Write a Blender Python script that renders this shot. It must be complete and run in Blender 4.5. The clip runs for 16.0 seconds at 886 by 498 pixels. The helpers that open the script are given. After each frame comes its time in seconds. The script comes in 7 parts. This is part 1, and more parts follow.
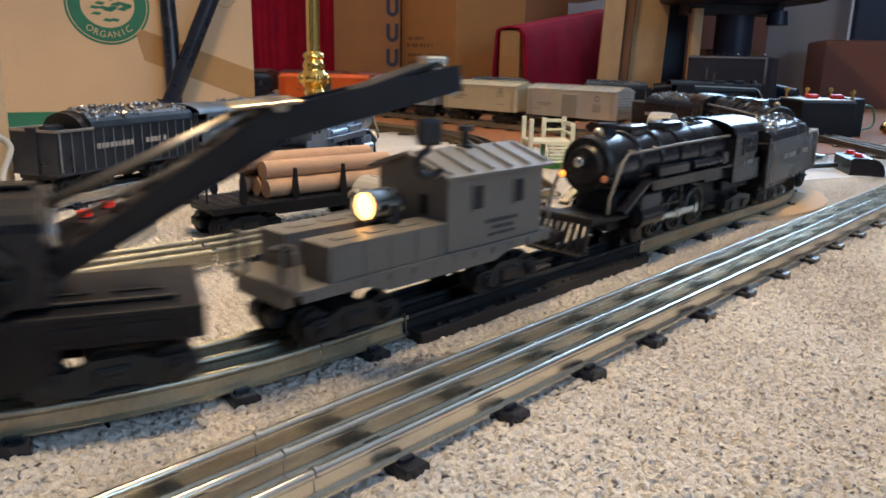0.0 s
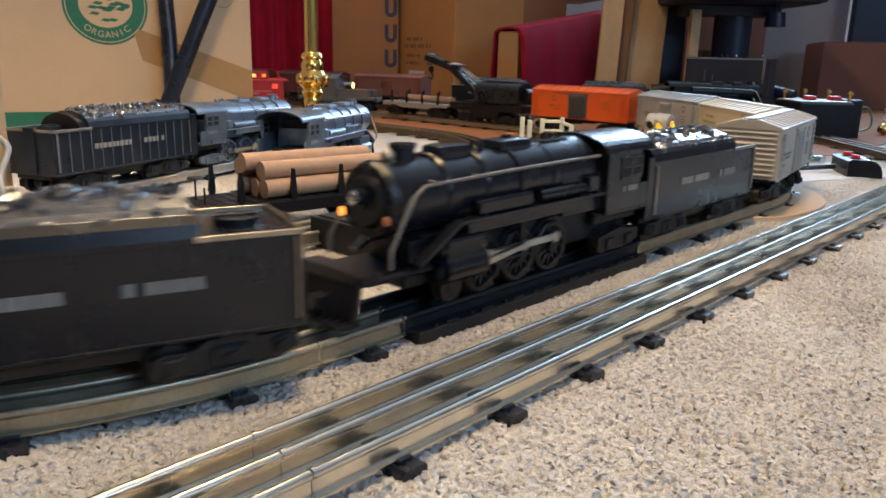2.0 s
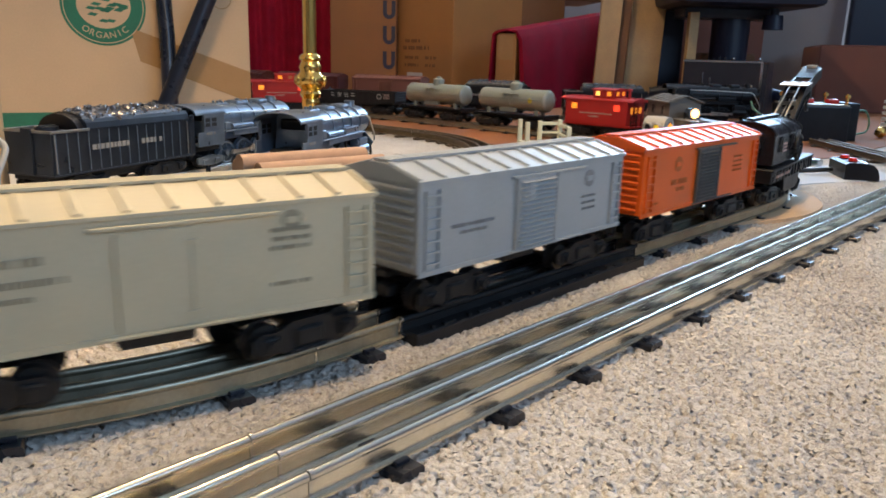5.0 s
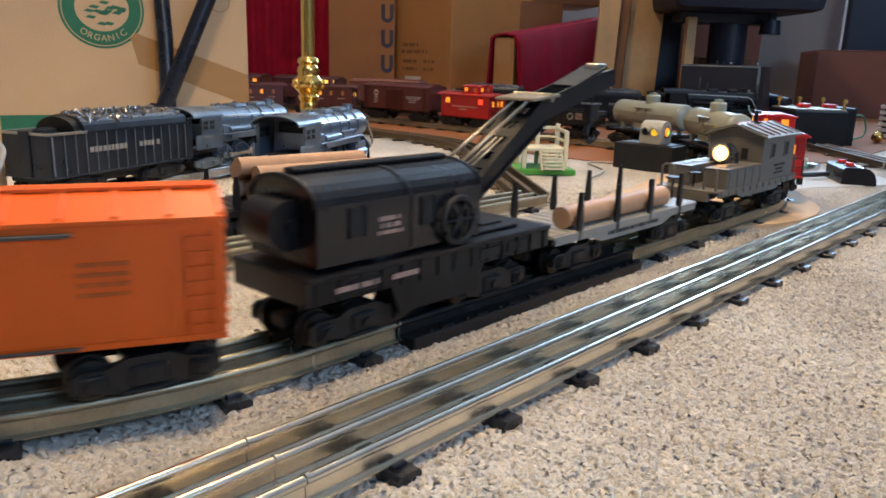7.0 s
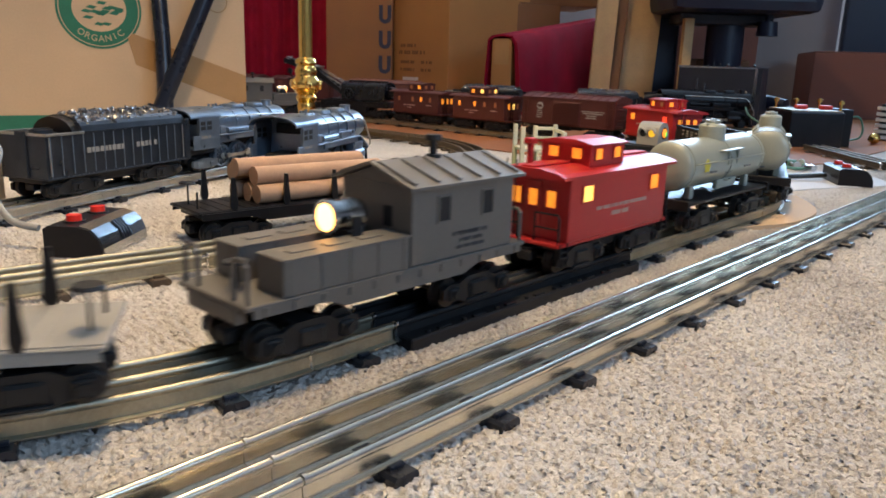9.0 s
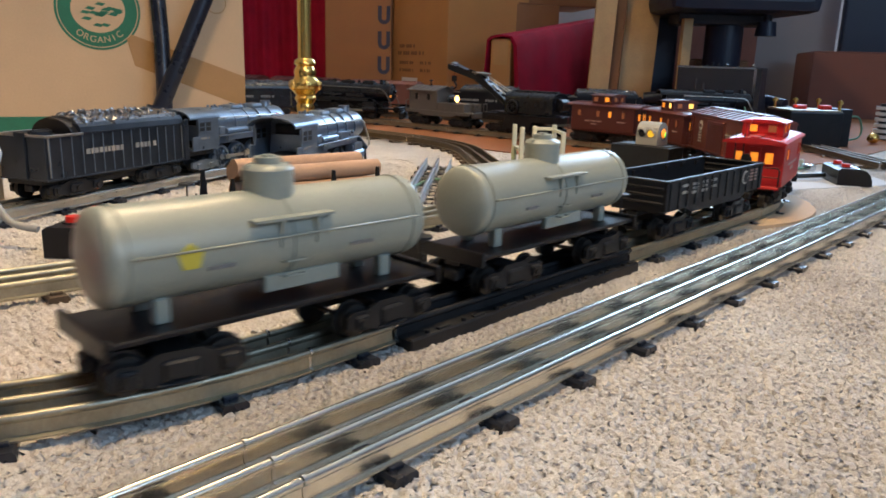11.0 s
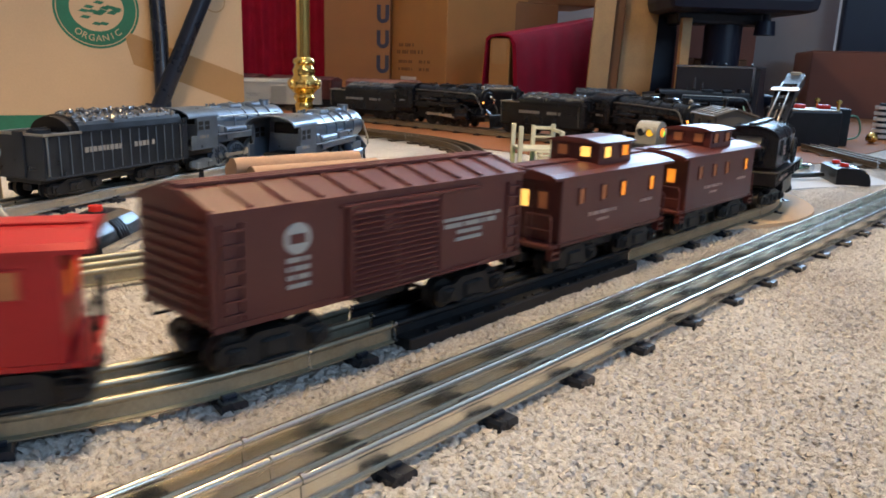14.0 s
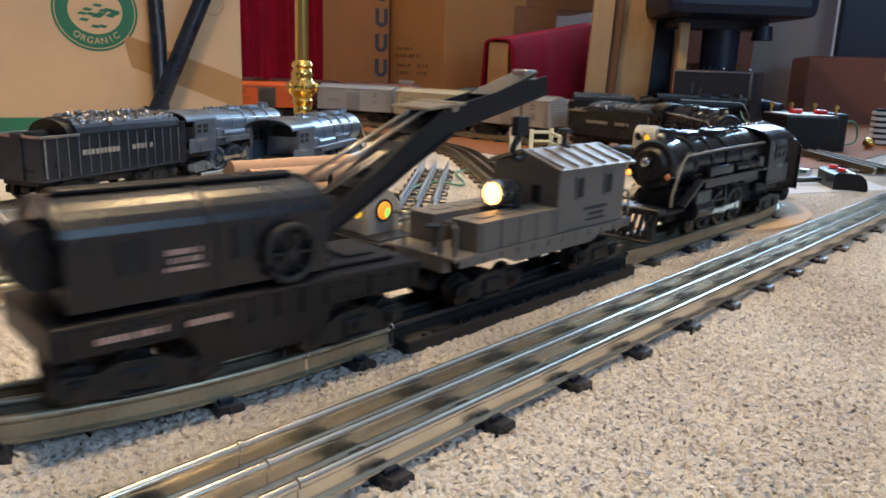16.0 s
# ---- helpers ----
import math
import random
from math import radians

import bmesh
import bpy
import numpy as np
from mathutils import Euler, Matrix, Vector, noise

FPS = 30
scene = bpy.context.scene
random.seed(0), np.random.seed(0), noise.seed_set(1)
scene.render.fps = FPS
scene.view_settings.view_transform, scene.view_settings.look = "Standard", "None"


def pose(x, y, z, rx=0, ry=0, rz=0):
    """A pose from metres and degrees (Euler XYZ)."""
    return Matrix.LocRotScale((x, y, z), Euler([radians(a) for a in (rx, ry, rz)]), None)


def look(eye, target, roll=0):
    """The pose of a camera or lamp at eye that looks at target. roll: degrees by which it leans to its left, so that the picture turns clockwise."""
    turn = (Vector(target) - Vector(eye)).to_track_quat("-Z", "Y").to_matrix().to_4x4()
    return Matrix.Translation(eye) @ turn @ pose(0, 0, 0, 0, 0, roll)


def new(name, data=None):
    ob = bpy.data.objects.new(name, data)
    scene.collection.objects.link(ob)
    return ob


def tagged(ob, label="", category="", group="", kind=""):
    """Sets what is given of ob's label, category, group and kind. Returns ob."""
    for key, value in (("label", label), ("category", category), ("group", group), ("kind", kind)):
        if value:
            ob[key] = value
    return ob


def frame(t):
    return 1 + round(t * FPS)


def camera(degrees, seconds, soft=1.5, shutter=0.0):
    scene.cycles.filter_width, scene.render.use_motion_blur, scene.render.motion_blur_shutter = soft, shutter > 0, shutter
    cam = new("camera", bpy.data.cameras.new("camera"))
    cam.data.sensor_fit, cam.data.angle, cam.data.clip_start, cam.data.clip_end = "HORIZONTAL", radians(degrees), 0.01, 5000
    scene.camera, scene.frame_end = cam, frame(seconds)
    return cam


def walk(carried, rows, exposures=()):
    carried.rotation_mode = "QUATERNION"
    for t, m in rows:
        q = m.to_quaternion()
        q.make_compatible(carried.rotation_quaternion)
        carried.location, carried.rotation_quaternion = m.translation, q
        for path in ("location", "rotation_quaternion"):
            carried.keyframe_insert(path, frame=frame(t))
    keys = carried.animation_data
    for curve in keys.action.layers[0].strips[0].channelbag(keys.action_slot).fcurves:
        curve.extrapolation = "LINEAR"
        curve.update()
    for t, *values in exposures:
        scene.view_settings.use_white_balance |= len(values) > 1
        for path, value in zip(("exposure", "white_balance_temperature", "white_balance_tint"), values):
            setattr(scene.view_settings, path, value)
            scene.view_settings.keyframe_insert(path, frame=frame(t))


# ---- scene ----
# ---------- camera ----------
cam = camera(60.28, 16.0, soft=1.7, shutter=0.4)
BASE = pose(-0.2090, -0.2048, 0.1469, 76.118, -1.734, -47.300)
DRIFT = [  # seconds, tilt, turn, lean in degrees: a tripod head that settles slowly
    (0.0, -0.516, 0.688, -0.415), (0.5, -0.515, 0.661, -0.395), (1.0, -0.492, 0.630, -0.390), (1.5, -0.477, 0.590, -0.360),
    (2.0, -0.463, 0.542, -0.325), (2.5, -0.445, 0.503, -0.300), (3.0, -0.405, 0.475, -0.285), (3.5, -0.388, 0.450, -0.257),
    (4.0, -0.370, 0.422, -0.229), (6.5, -0.155, 0.255, -0.098), (7.0, -0.060, 0.194, -0.052), (7.5, -0.010, 0.130, -0.010),
    (8.0, 0.020, 0.075, 0.0), (8.5, 0.012, 0.042, 0.0), (9.0, 0.004, 0.005, -0.010), (11.5, 0.045, -0.049, -0.140),
    (12.0, 0.036, -0.063, -0.150), (12.5, 0.012, -0.088, -0.150), (13.0, -0.030, -0.118, -0.100), (13.5, -0.040, -0.126, -0.080),
    (14.0, -0.030, -0.132, -0.075), (14.5, 0.018, -0.160, -0.050), (15.0, 0.112, -0.185, 0.0), (15.5, 0.183, -0.230, 0.065),
    (16.0, 0.249, -0.300, 0.095)]
walk(cam, [(t, BASE @ pose(0, 0, 0, p, a, r)) for t, p, a, r in DRIFT])

# ---------- light ----------
world = bpy.data.worlds.new("room_air")
scene.world = world
world.use_nodes = True
world.node_tree.nodes["Background"].inputs[0].default_value = (0.55, 0.62, 0.75, 1)
world.node_tree.nodes["Background"].inputs[1].default_value = 0.07
scene.view_settings.exposure = 0.02
scene.view_settings.use_white_balance = True
scene.view_settings.white_balance_temperature = 6050


def lamp(name, kind, m, power, colour, size=0.1, size_y=None):
    data = bpy.data.lights.new(name, kind)
    data.energy, data.color = power, colour
    if kind == "AREA":
        data.size = size
        if size_y:
            data.shape, data.size_y = "RECTANGLE", size_y
    elif kind in ("POINT", "SPOT"):
        data.shadow_soft_size = size
    ob = new(name, data)
    ob.matrix_world = m
    return ob


# the bulb of the brass floor lamp, and the two windows of the room
lamp("floor_lamp_bulb", "POINT", pose(0.705, 0.991, 1.66), 32, (1.0, 0.76, 0.47), 0.05)
# added warm spot without a known source, brightens the near carpet and the carton
spot = lamp("stand_lamp_bulb", "SPOT", look((0.04, 0.05, 1.22), (0.08, 0.30, 0.0)), 86, (1.0, 0.70, 0.37), 0.12)
spot.data.spot_size, spot.data.spot_blend = radians(98), 0.95
lamp("window_light", "AREA", look((0.25, -2.72, 1.5), (0.4, 0.0, 0.0)), 35, (0.50, 0.73, 1.0), 1.5, 1.15)
lamp("side_window_light", "AREA", look((4.12, 1.5, 1.45), (0.3, 0.2, 0.0)), 136, (0.52, 0.74, 1.0), 1.5, 1.05)


# ---------- materials ----------
def mat(name, colour, rough=0.5, metal=0.0, vary=0.12, scale=40.0, bump=0.0, bscale=400.0, glow=0.0, spec=0.5, dust=0.0, coat=0.0):
    """A surface with colour change at two sizes, grain in the relief, and a little dust."""
    m = bpy.data.materials.new(name)
    m.use_nodes = True
    nt = m.node_tree
    N, L = nt.nodes, nt.links
    bsdf = N["Principled BSDF"]
    bsdf.inputs["Roughness"].default_value = rough
    bsdf.inputs["Metallic"].default_value = metal
    bsdf.inputs["Specular IOR Level"].default_value = spec
    bsdf.inputs["Coat Weight"].default_value = coat
    tc = N.new("ShaderNodeTexCoord")
    n1 = N.new("ShaderNodeTexNoise")
    n1.inputs["Scale"].default_value, n1.inputs["Detail"].default_value = scale, 5
    n2 = N.new("ShaderNodeTexNoise")
    n2.inputs["Scale"].default_value, n2.inputs["Detail"].default_value = bscale, 3
    L.new(tc.outputs["Object"], n1.inputs["Vector"])
    L.new(tc.outputs["Object"], n2.inputs["Vector"])
    add = N.new("ShaderNodeMath")
    add.operation = "MULTIPLY_ADD"
    add.inputs[1].default_value, add.inputs[2].default_value = 0.35, 0.0
    L.new(n2.outputs["Fac"], add.inputs[0])
    mix = N.new("ShaderNodeMath")
    mix.operation = "MULTIPLY_ADD"
    mix.inputs[1].default_value = 0.65
    L.new(n1.outputs["Fac"], mix.inputs[0])
    L.new(add.outputs[0], mix.inputs[2])
    ramp = N.new("ShaderNodeValToRGB")
    ramp.color_ramp.elements[0].position, ramp.color_ramp.elements[1].position = 0.3, 0.72
    ramp.color_ramp.elements[0].color = (*[c * (1 - vary) for c in colour], 1)
    ramp.color_ramp.elements[1].color = (*[min(1, c * (1 + vary)) + dust * 0.08 for c in colour], 1)
    L.new(mix.outputs[0], ramp.inputs["Fac"])
    L.new(ramp.outputs["Color"], bsdf.inputs["Base Color"])
    rr = N.new("ShaderNodeMapRange")
    rr.inputs["To Min"].default_value, rr.inputs["To Max"].default_value = max(0.03, rough * 0.75), min(1, rough * 1.25)
    L.new(n1.outputs["Fac"], rr.inputs["Value"])
    L.new(rr.outputs["Result"], bsdf.inputs["Roughness"])
    if bump:
        b = N.new("ShaderNodeBump")
        b.inputs["Strength"].default_value, b.inputs["Distance"].default_value = bump, 0.0006
        L.new(n2.outputs["Fac"], b.inputs["Height"])
        L.new(b.outputs["Normal"], bsdf.inputs["Normal"])
    if glow:
        L.new(ramp.outputs["Color"], bsdf.inputs["Emission Color"])
        bsdf.inputs["Emission Strength"].default_value = glow
    return m


M_BLACK = mat("black_enamel", (0.0075, 0.0075, 0.010), 0.38, 0, 0.35, 60, 0.15, 900, spec=0.35)
M_LOCO = mat("loco_satin_black", (0.0095, 0.010, 0.014), 0.26, 0.0, 0.3, 50, 0.12, 900, spec=0.45)
M_STATIC = mat("loco_worn_gunmetal", (0.19, 0.24, 0.31), 0.3, 0.6, 0.3, 45, 0.2, 800, spec=0.7)
M_STATICT = mat("tender_dark_gunmetal", (0.032, 0.04, 0.055), 0.3, 0.5, 0.3, 45, 0.2, 800, spec=0.7)
M_DARK = mat("dark_cast_metal", (0.012, 0.012, 0.014), 0.55, 0.2, 0.4, 120, 0.2, 700)
M_FRAME = mat("truck_black", (0.012, 0.0115, 0.0125), 0.5, 0.1, 0.4, 150, 0.2, 900)
M_WHEEL = mat("wheel_iron", (0.05, 0.047, 0.045), 0.4, 0.7, 0.3, 200, 0.1, 900)
M_ROD = mat("nickel_rod", (0.62, 0.6, 0.56), 0.3, 1.0, 0.1, 100)
M_TRIM = mat("worn_edge_metal", (0.42, 0.36, 0.28), 0.35, 0.9, 0.2, 150)
M_SILVER = mat("silver_grey_plastic", (0.42, 0.39, 0.345), 0.42, 0.1, 0.08, 30, 0.08, 500)
M_SILVERC = mat("cool_grey_plastic", (0.40, 0.42, 0.43), 0.38, 0.15, 0.08, 30, 0.08, 500)
M_CREAM = mat("cream_plastic", (0.55, 0.48, 0.33), 0.45, 0, 0.08, 30, 0.08, 500)
M_ORANGE = mat("orange_plastic", (0.74, 0.115, 0.006), 0.38, 0, 0.08, 30, 0.08, 500)
M_DOOR = mat("dark_grey_door", (0.07, 0.068, 0.066), 0.5, 0, 0.15, 60)
M_RED = mat("red_plastic", (0.48, 0.018, 0.018), 0.4, 0, 0.1, 30, 0.06, 500)
M_BROWN = mat("tuscan_brown_plastic", (0.11, 0.026, 0.021), 0.42, 0, 0.12, 30, 0.08, 500)
M_GREY = mat("work_grey_plastic", (0.135, 0.122, 0.108), 0.5, 0, 0.1, 30, 0.08, 500)
M_TANK = mat("tank_grey_paint", (0.33, 0.345, 0.29), 0.36, 0.05, 0.08, 25, 0.05, 500)
M_LETW = mat("faded_white_print", (0.46, 0.44, 0.40), 0.6)
M_LETD = mat("dark_print", (0.05, 0.05, 0.055), 0.6)
M_LETT = mat("dulled_print", (0.27, 0.26, 0.245), 0.6)
M_LETF = mat("faded_grey_print", (0.24, 0.24, 0.24), 0.6)
M_LETR = mat("faded_red_print", (0.5, 0.33, 0.28), 0.6)
M_LETY = mat("yellow_print", (0.6, 0.5, 0.05), 0.6)
M_GLOW = mat("lit_amber_window", (1.0, 0.27, 0.02), 0.5, vary=0.25, scale=90, glow=1.1)
M_GLOWY = mat("lit_yellow_window", (1.0, 0.50, 0.10), 0.5, vary=0.2, scale=90, glow=1.7)
M_GLOWR = mat("lit_red_window", (1.0, 0.06, 0.02), 0.5, vary=0.15, glow=1.3)
M_GLOWDIM = mat("dim_window", (0.30, 0.10, 0.035), 0.5, vary=0.25, glow=0.35)
M_BULB = mat("headlamp_lens", (1.0, 0.43, 0.10), 0.3, vary=0.05, glow=8.0)
M_HEAD = mat("headlight_amber", (1.0, 0.34, 0.05), 0.3, vary=0.05, glow=1.8)
M_HOLE = mat("dark_inside", (0.01, 0.01, 0.012), 0.7)
M_COALW = mat("coal_glint", (0.16, 0.16, 0.17), 0.22, 0.7, 0.5, 300, 0.3, 500)
M_LOG = mat("dowel_wood", (0.47, 0.29, 0.18), 0.6, 0, 0.15, 60, 0.15, 600)
M_RAIL = mat("tinplate_rail", (0.72, 0.69, 0.61), 0.24, 1.0, 0.1, 40)
M_RAILO = mat("worn_dull_rail", (0.40, 0.36, 0.27), 0.42, 0.85, 0.2, 80, 0.1, 500)
M_RAILB = mat("browned_rail", (0.17, 0.13, 0.085), 0.5, 0.7, 0.25, 80, 0.1, 500)
M_TIE = mat("black_japanned_tie", (0.03, 0.033, 0.045), 0.28, 0.45, 0.3, 80)
M_TIEB = mat("brown_tie", (0.10, 0.07, 0.045), 0.55, 0.1, 0.3, 80)
M_PIN = mat("steel_pin", (0.7, 0.69, 0.66), 0.25, 1.0)
M_BRASS = mat("polished_brass", (0.83, 0.55, 0.16), 0.2, 1.0, 0.12, 40)
M_TUBE = mat("navy_black_tube", (0.012, 0.016, 0.03), 0.28, 0.2, 0.2, 30)
M_CHROME = mat("chrome_plate", (0.55, 0.58, 0.6), 0.16, 1.0, 0.1, 60)
M_REDBTN = mat("red_button", (0.8, 0.03, 0.015), 0.35)
M_BAKE = mat("black_bakelite", (0.008, 0.008, 0.011), 0.35, 0, 0.3, 60, spec=0.3)
M_LGREY = mat("pale_grey_housing", (0.42, 0.40, 0.36), 0.42, 0.1, 0.1, 40, 0.06, 500)
M_IVORY = mat("ivory_plastic", (0.62, 0.60, 0.46), 0.5, 0, 0.08, 40)
M_GREEN = mat("green_base", (0.07, 0.30, 0.035), 0.5, 0, 0.15, 60, 0.2, 500)
M_WIREG = mat("green_wire", (0.12, 0.26, 0.17), 0.4)
M_WIREK = mat("black_wire", (0.015, 0.015, 0.015), 0.4)
M_WIREW = mat("grey_wire", (0.30, 0.29, 0.27), 0.5)
M_CARD = mat("cardboard", (0.60, 0.42, 0.26), 0.85, 0, 0.07, 12, 0.1, 300)
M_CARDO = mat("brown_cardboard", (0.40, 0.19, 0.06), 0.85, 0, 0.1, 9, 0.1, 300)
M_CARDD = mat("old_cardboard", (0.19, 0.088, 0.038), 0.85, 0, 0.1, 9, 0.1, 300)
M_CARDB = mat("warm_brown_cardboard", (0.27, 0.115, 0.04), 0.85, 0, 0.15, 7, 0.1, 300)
M_KRAFT = mat("packing_tape", (0.42, 0.24, 0.10), 0.25, 0, 0.08, 20)
M_INKG = mat("green_ink", (0.03, 0.17, 0.10), 0.8, 0, 0.2, 30)
M_INKB = mat("blue_ink", (0.035, 0.035, 0.06), 0.8, 0, 0.3, 30)
M_CLOTH = mat("crimson_cloth", (0.25, 0.006, 0.022), 0.95, 0, 0.2, 18, 0.3, 900, spec=0.1)
M_PLANK = mat("pine_board", (0.52, 0.33, 0.15), 0.6, 0, 0.15, 20, 0.15, 200)
M_DARKBOX = mat("dark_slate_case", (0.025, 0.028, 0.04), 0.4, 0.1, 0.2, 20)
M_NAVY = mat("navy_panel", (0.008, 0.011, 0.03), 0.45, 0, 0.2, 10)
M_WALL = mat("mauve_grey_wall", (0.33, 0.27, 0.25), 0.85, 0, 0.06, 3, 0.1, 200)
M_CEIL = mat("white_ceiling", (0.75, 0.74, 0.72), 0.9, 0, 0.03, 3)
M_BOARD = mat("brown_hardboard", (0.30, 0.11, 0.035), 0.85, 0, 0.15, 14, 0.1, 300)
M_PAPER = mat("white_sheet", (0.62, 0.61, 0.62), 0.8, 0, 0.05, 14)
M_LENSG = mat("green_lens", (0.25, 0.9, 0.1), 0.2, glow=1.2)
M_LENSY = mat("amber_lens", (1.0, 0.55, 0.03), 0.2, glow=0.7)
M_SHADE = mat("lamp_shade_linen", (0.8, 0.7, 0.5), 0.9, glow=0.6)


def carpet_material():
    m = bpy.data.materials.new("beige_loop_carpet")
    m.use_nodes = True
    N, L = m.node_tree.nodes, m.node_tree.links
    b = N["Principled BSDF"]
    b.inputs["Roughness"].default_value = 0.95
    b.inputs["Specular IOR Level"].default_value = 0.15
    tc = N.new("ShaderNodeTexCoord")
    a, c, d = (N.new("ShaderNodeTexNoise") for _ in range(3))
    for n, s in ((a, 420.0), (c, 1300.0), (d, 6.0)):
        n.inputs["Scale"].default_value, n.inputs["Detail"].default_value = s, 3
        L.new(tc.outputs["Object"], n.inputs["Vector"])
    s1 = N.new("ShaderNodeMath"); s1.operation = "ADD"
    s2 = N.new("ShaderNodeMath"); s2.operation = "ADD"
    L.new(a.outputs["Fac"], s1.inputs[0]); L.new(c.outputs["Fac"], s1.inputs[1])
    L.new(s1.outputs[0], s2.inputs[0]); L.new(d.outputs["Fac"], s2.inputs[1])
    r = N.new("ShaderNodeValToRGB")
    mr = N.new("ShaderNodeMapRange")
    mr.inputs["From Min"].default_value, mr.inputs["From Max"].default_value = 1.2, 1.8
    L.new(s2.outputs[0], mr.inputs["Value"]); L.new(mr.outputs["Result"], r.inputs["Fac"])
    r.color_ramp.elements[0].color = (0.40, 0.365, 0.335, 1)
    r.color_ramp.elements[1].color = (0.68, 0.645, 0.61, 1)
    e = r.color_ramp.elements.new(0.5); e.color = (0.565, 0.52, 0.48, 1)
    L.new(r.outputs["Color"], b.inputs["Base Color"])
    bp = N.new("ShaderNodeBump")
    bp.inputs["Strength"].default_value, bp.inputs["Distance"].default_value = 0.6, 0.0018
    L.new(s1.outputs[0], bp.inputs["Height"]); L.new(bp.outputs["Normal"], b.inputs["Normal"])
    return m


M_CARPET = carpet_material()


# ---------- mesh tools ----------
class Shape:
    """A small mesh under construction."""

    def __init__(self):
        self.bm = bmesh.new()

    def box(self, x0, x1, y0, y1, z0, z1, bevel=0.0, m=None):
        v = bmesh.ops.create_cube(self.bm, size=1.0)["verts"]
        for p in v:
            p.co = Vector(((x0 + x1) / 2 + p.co.x * (x1 - x0), (y0 + y1) / 2 + p.co.y * (y1 - y0), (z0 + z1) / 2 + p.co.z * (z1 - z0)))
        if m:
            bmesh.ops.transform(self.bm, matrix=m, verts=v)
        if bevel:
            es = list({e for p in v for e in p.link_edges})
            bmesh.ops.bevel(self.bm, geom=es, offset=bevel, segments=2 if bevel > 0.0012 else 1, profile=0.6, affect="EDGES")
        return self

    def cyl(self, p0, p1, r0, r1=None, seg=16, caps=True, smooth=True):
        p0, p1 = Vector(p0), Vector(p1)
        d = p1 - p0
        r = bmesh.ops.create_cone(self.bm, cap_ends=caps, segments=seg, radius1=r0, radius2=r0 if r1 is None else r1, depth=d.length)
        rot = d.to_track_quat("Z", "Y").to_matrix().to_4x4()
        bmesh.ops.transform(self.bm, matrix=Matrix.Translation((p0 + p1) / 2) @ rot, verts=r["verts"])
        if smooth:
            for f in {f for v in r["verts"] for f in v.link_faces}:
                f.smooth = len(f.verts) == 4
        return self

    def ball(self, c, r, sx=1, sy=1, sz=1, seg=16, rings=8):
        k = bmesh.ops.create_uvsphere(self.bm, u_segments=seg, v_segments=rings, radius=r)
        for v in k["verts"]:
            v.co = Vector((c[0] + v.co.x * sx, c[1] + v.co.y * sy, c[2] + v.co.z * sz))
            for f in v.link_faces:
                f.smooth = True
        return self

    def prism(self, pts, a0, a1, axis="y"):
        """A flat outline pushed from a0 to a1 along an axis. Outline points are (x,z) for y, (y,z) for x, (x,y) for z."""
        def at(p, a):
            return {"y": (p[0], a, p[1]), "x": (a, p[0], p[1]), "z": (p[0], p[1], a)}[axis]
        lo = [self.bm.verts.new(at(p, a0)) for p in pts]
        hi = [self.bm.verts.new(at(p, a1)) for p in pts]
        n = len(pts)
        self.bm.faces.new(lo)
        self.bm.faces.new(hi[::-1])
        for i in range(n):
            self.bm.faces.new((lo[i], lo[(i + 1) % n], hi[(i + 1) % n], hi[i]))
        return self

    def sweep(self, path, profile, closed=False, smooth=True):
        """A closed (side, up) profile carried along a level path of (x, y, z)."""
        n, k = len(path), len(profile)
        rings = []
        for i, p in enumerate(path):
            a, b = Vector(path[max(0, i - 1)]), Vector(path[min(n - 1, i + 1)])
            if closed:
                a, b = Vector(path[i - 1]), Vector(path[(i + 1) % n])
            d = (b - a).normalized()
            s = Vector((-d.y, d.x, 0)).normalized()
            rings.append([self.bm.verts.new(Vector(p) + s * q[0] + Vector((0, 0, q[1]))) for q in profile])
        for i in range(n if closed else n - 1):
            A, B = rings[i], rings[(i + 1) % n]
            for j in range(k):
                f = self.bm.faces.new((A[j], A[(j + 1) % k], B[(j + 1) % k], B[j]))
                f.smooth = smooth
        if not closed:
            self.bm.faces.new(rings[0][::-1])
            self.bm.faces.new(rings[-1])
        return self

    def tube(self, path, r, seg=8):
        """A round bar through any points."""
        pts = [Vector(p) for p in path]
        rings = []
        for i, p in enumerate(pts):
            d = (pts[min(len(pts) - 1, i + 1)] - pts[max(0, i - 1)]).normalized()
            up = Vector((0, 0, 1)) if abs(d.z) < 0.95 else Vector((1, 0, 0))
            s = d.cross(up).normalized()
            u = s.cross(d)
            rings.append([self.bm.verts.new(p + (s * math.cos(6.2832 * k / seg) + u * math.sin(6.2832 * k / seg)) * r) for k in range(seg)])
        for A, B in zip(rings, rings[1:]):
            for j in range(seg):
                f = self.bm.faces.new((A[j], A[(j + 1) % seg], B[(j + 1) % seg], B[j]))
                f.smooth = True
        self.bm.faces.new(rings[0][::-1])
        self.bm.faces.new(rings[-1])
        return self

    def lathe(self, prof, c=(0, 0, 0), seg=20, open_ends=False):
        """(radius, height) turned about an upright axis."""
        rings = [[self.bm.verts.new((c[0] + r * math.cos(6.28319 * k / seg), c[1] + r * math.sin(6.28319 * k / seg), c[2] + z)) for k in range(seg)] for r, z in prof]
        for A, B in zip(rings, rings[1:]):
            for j in range(seg):
                f = self.bm.faces.new((A[j], A[(j + 1) % seg], B[(j + 1) % seg], B[j]))
                f.smooth = True
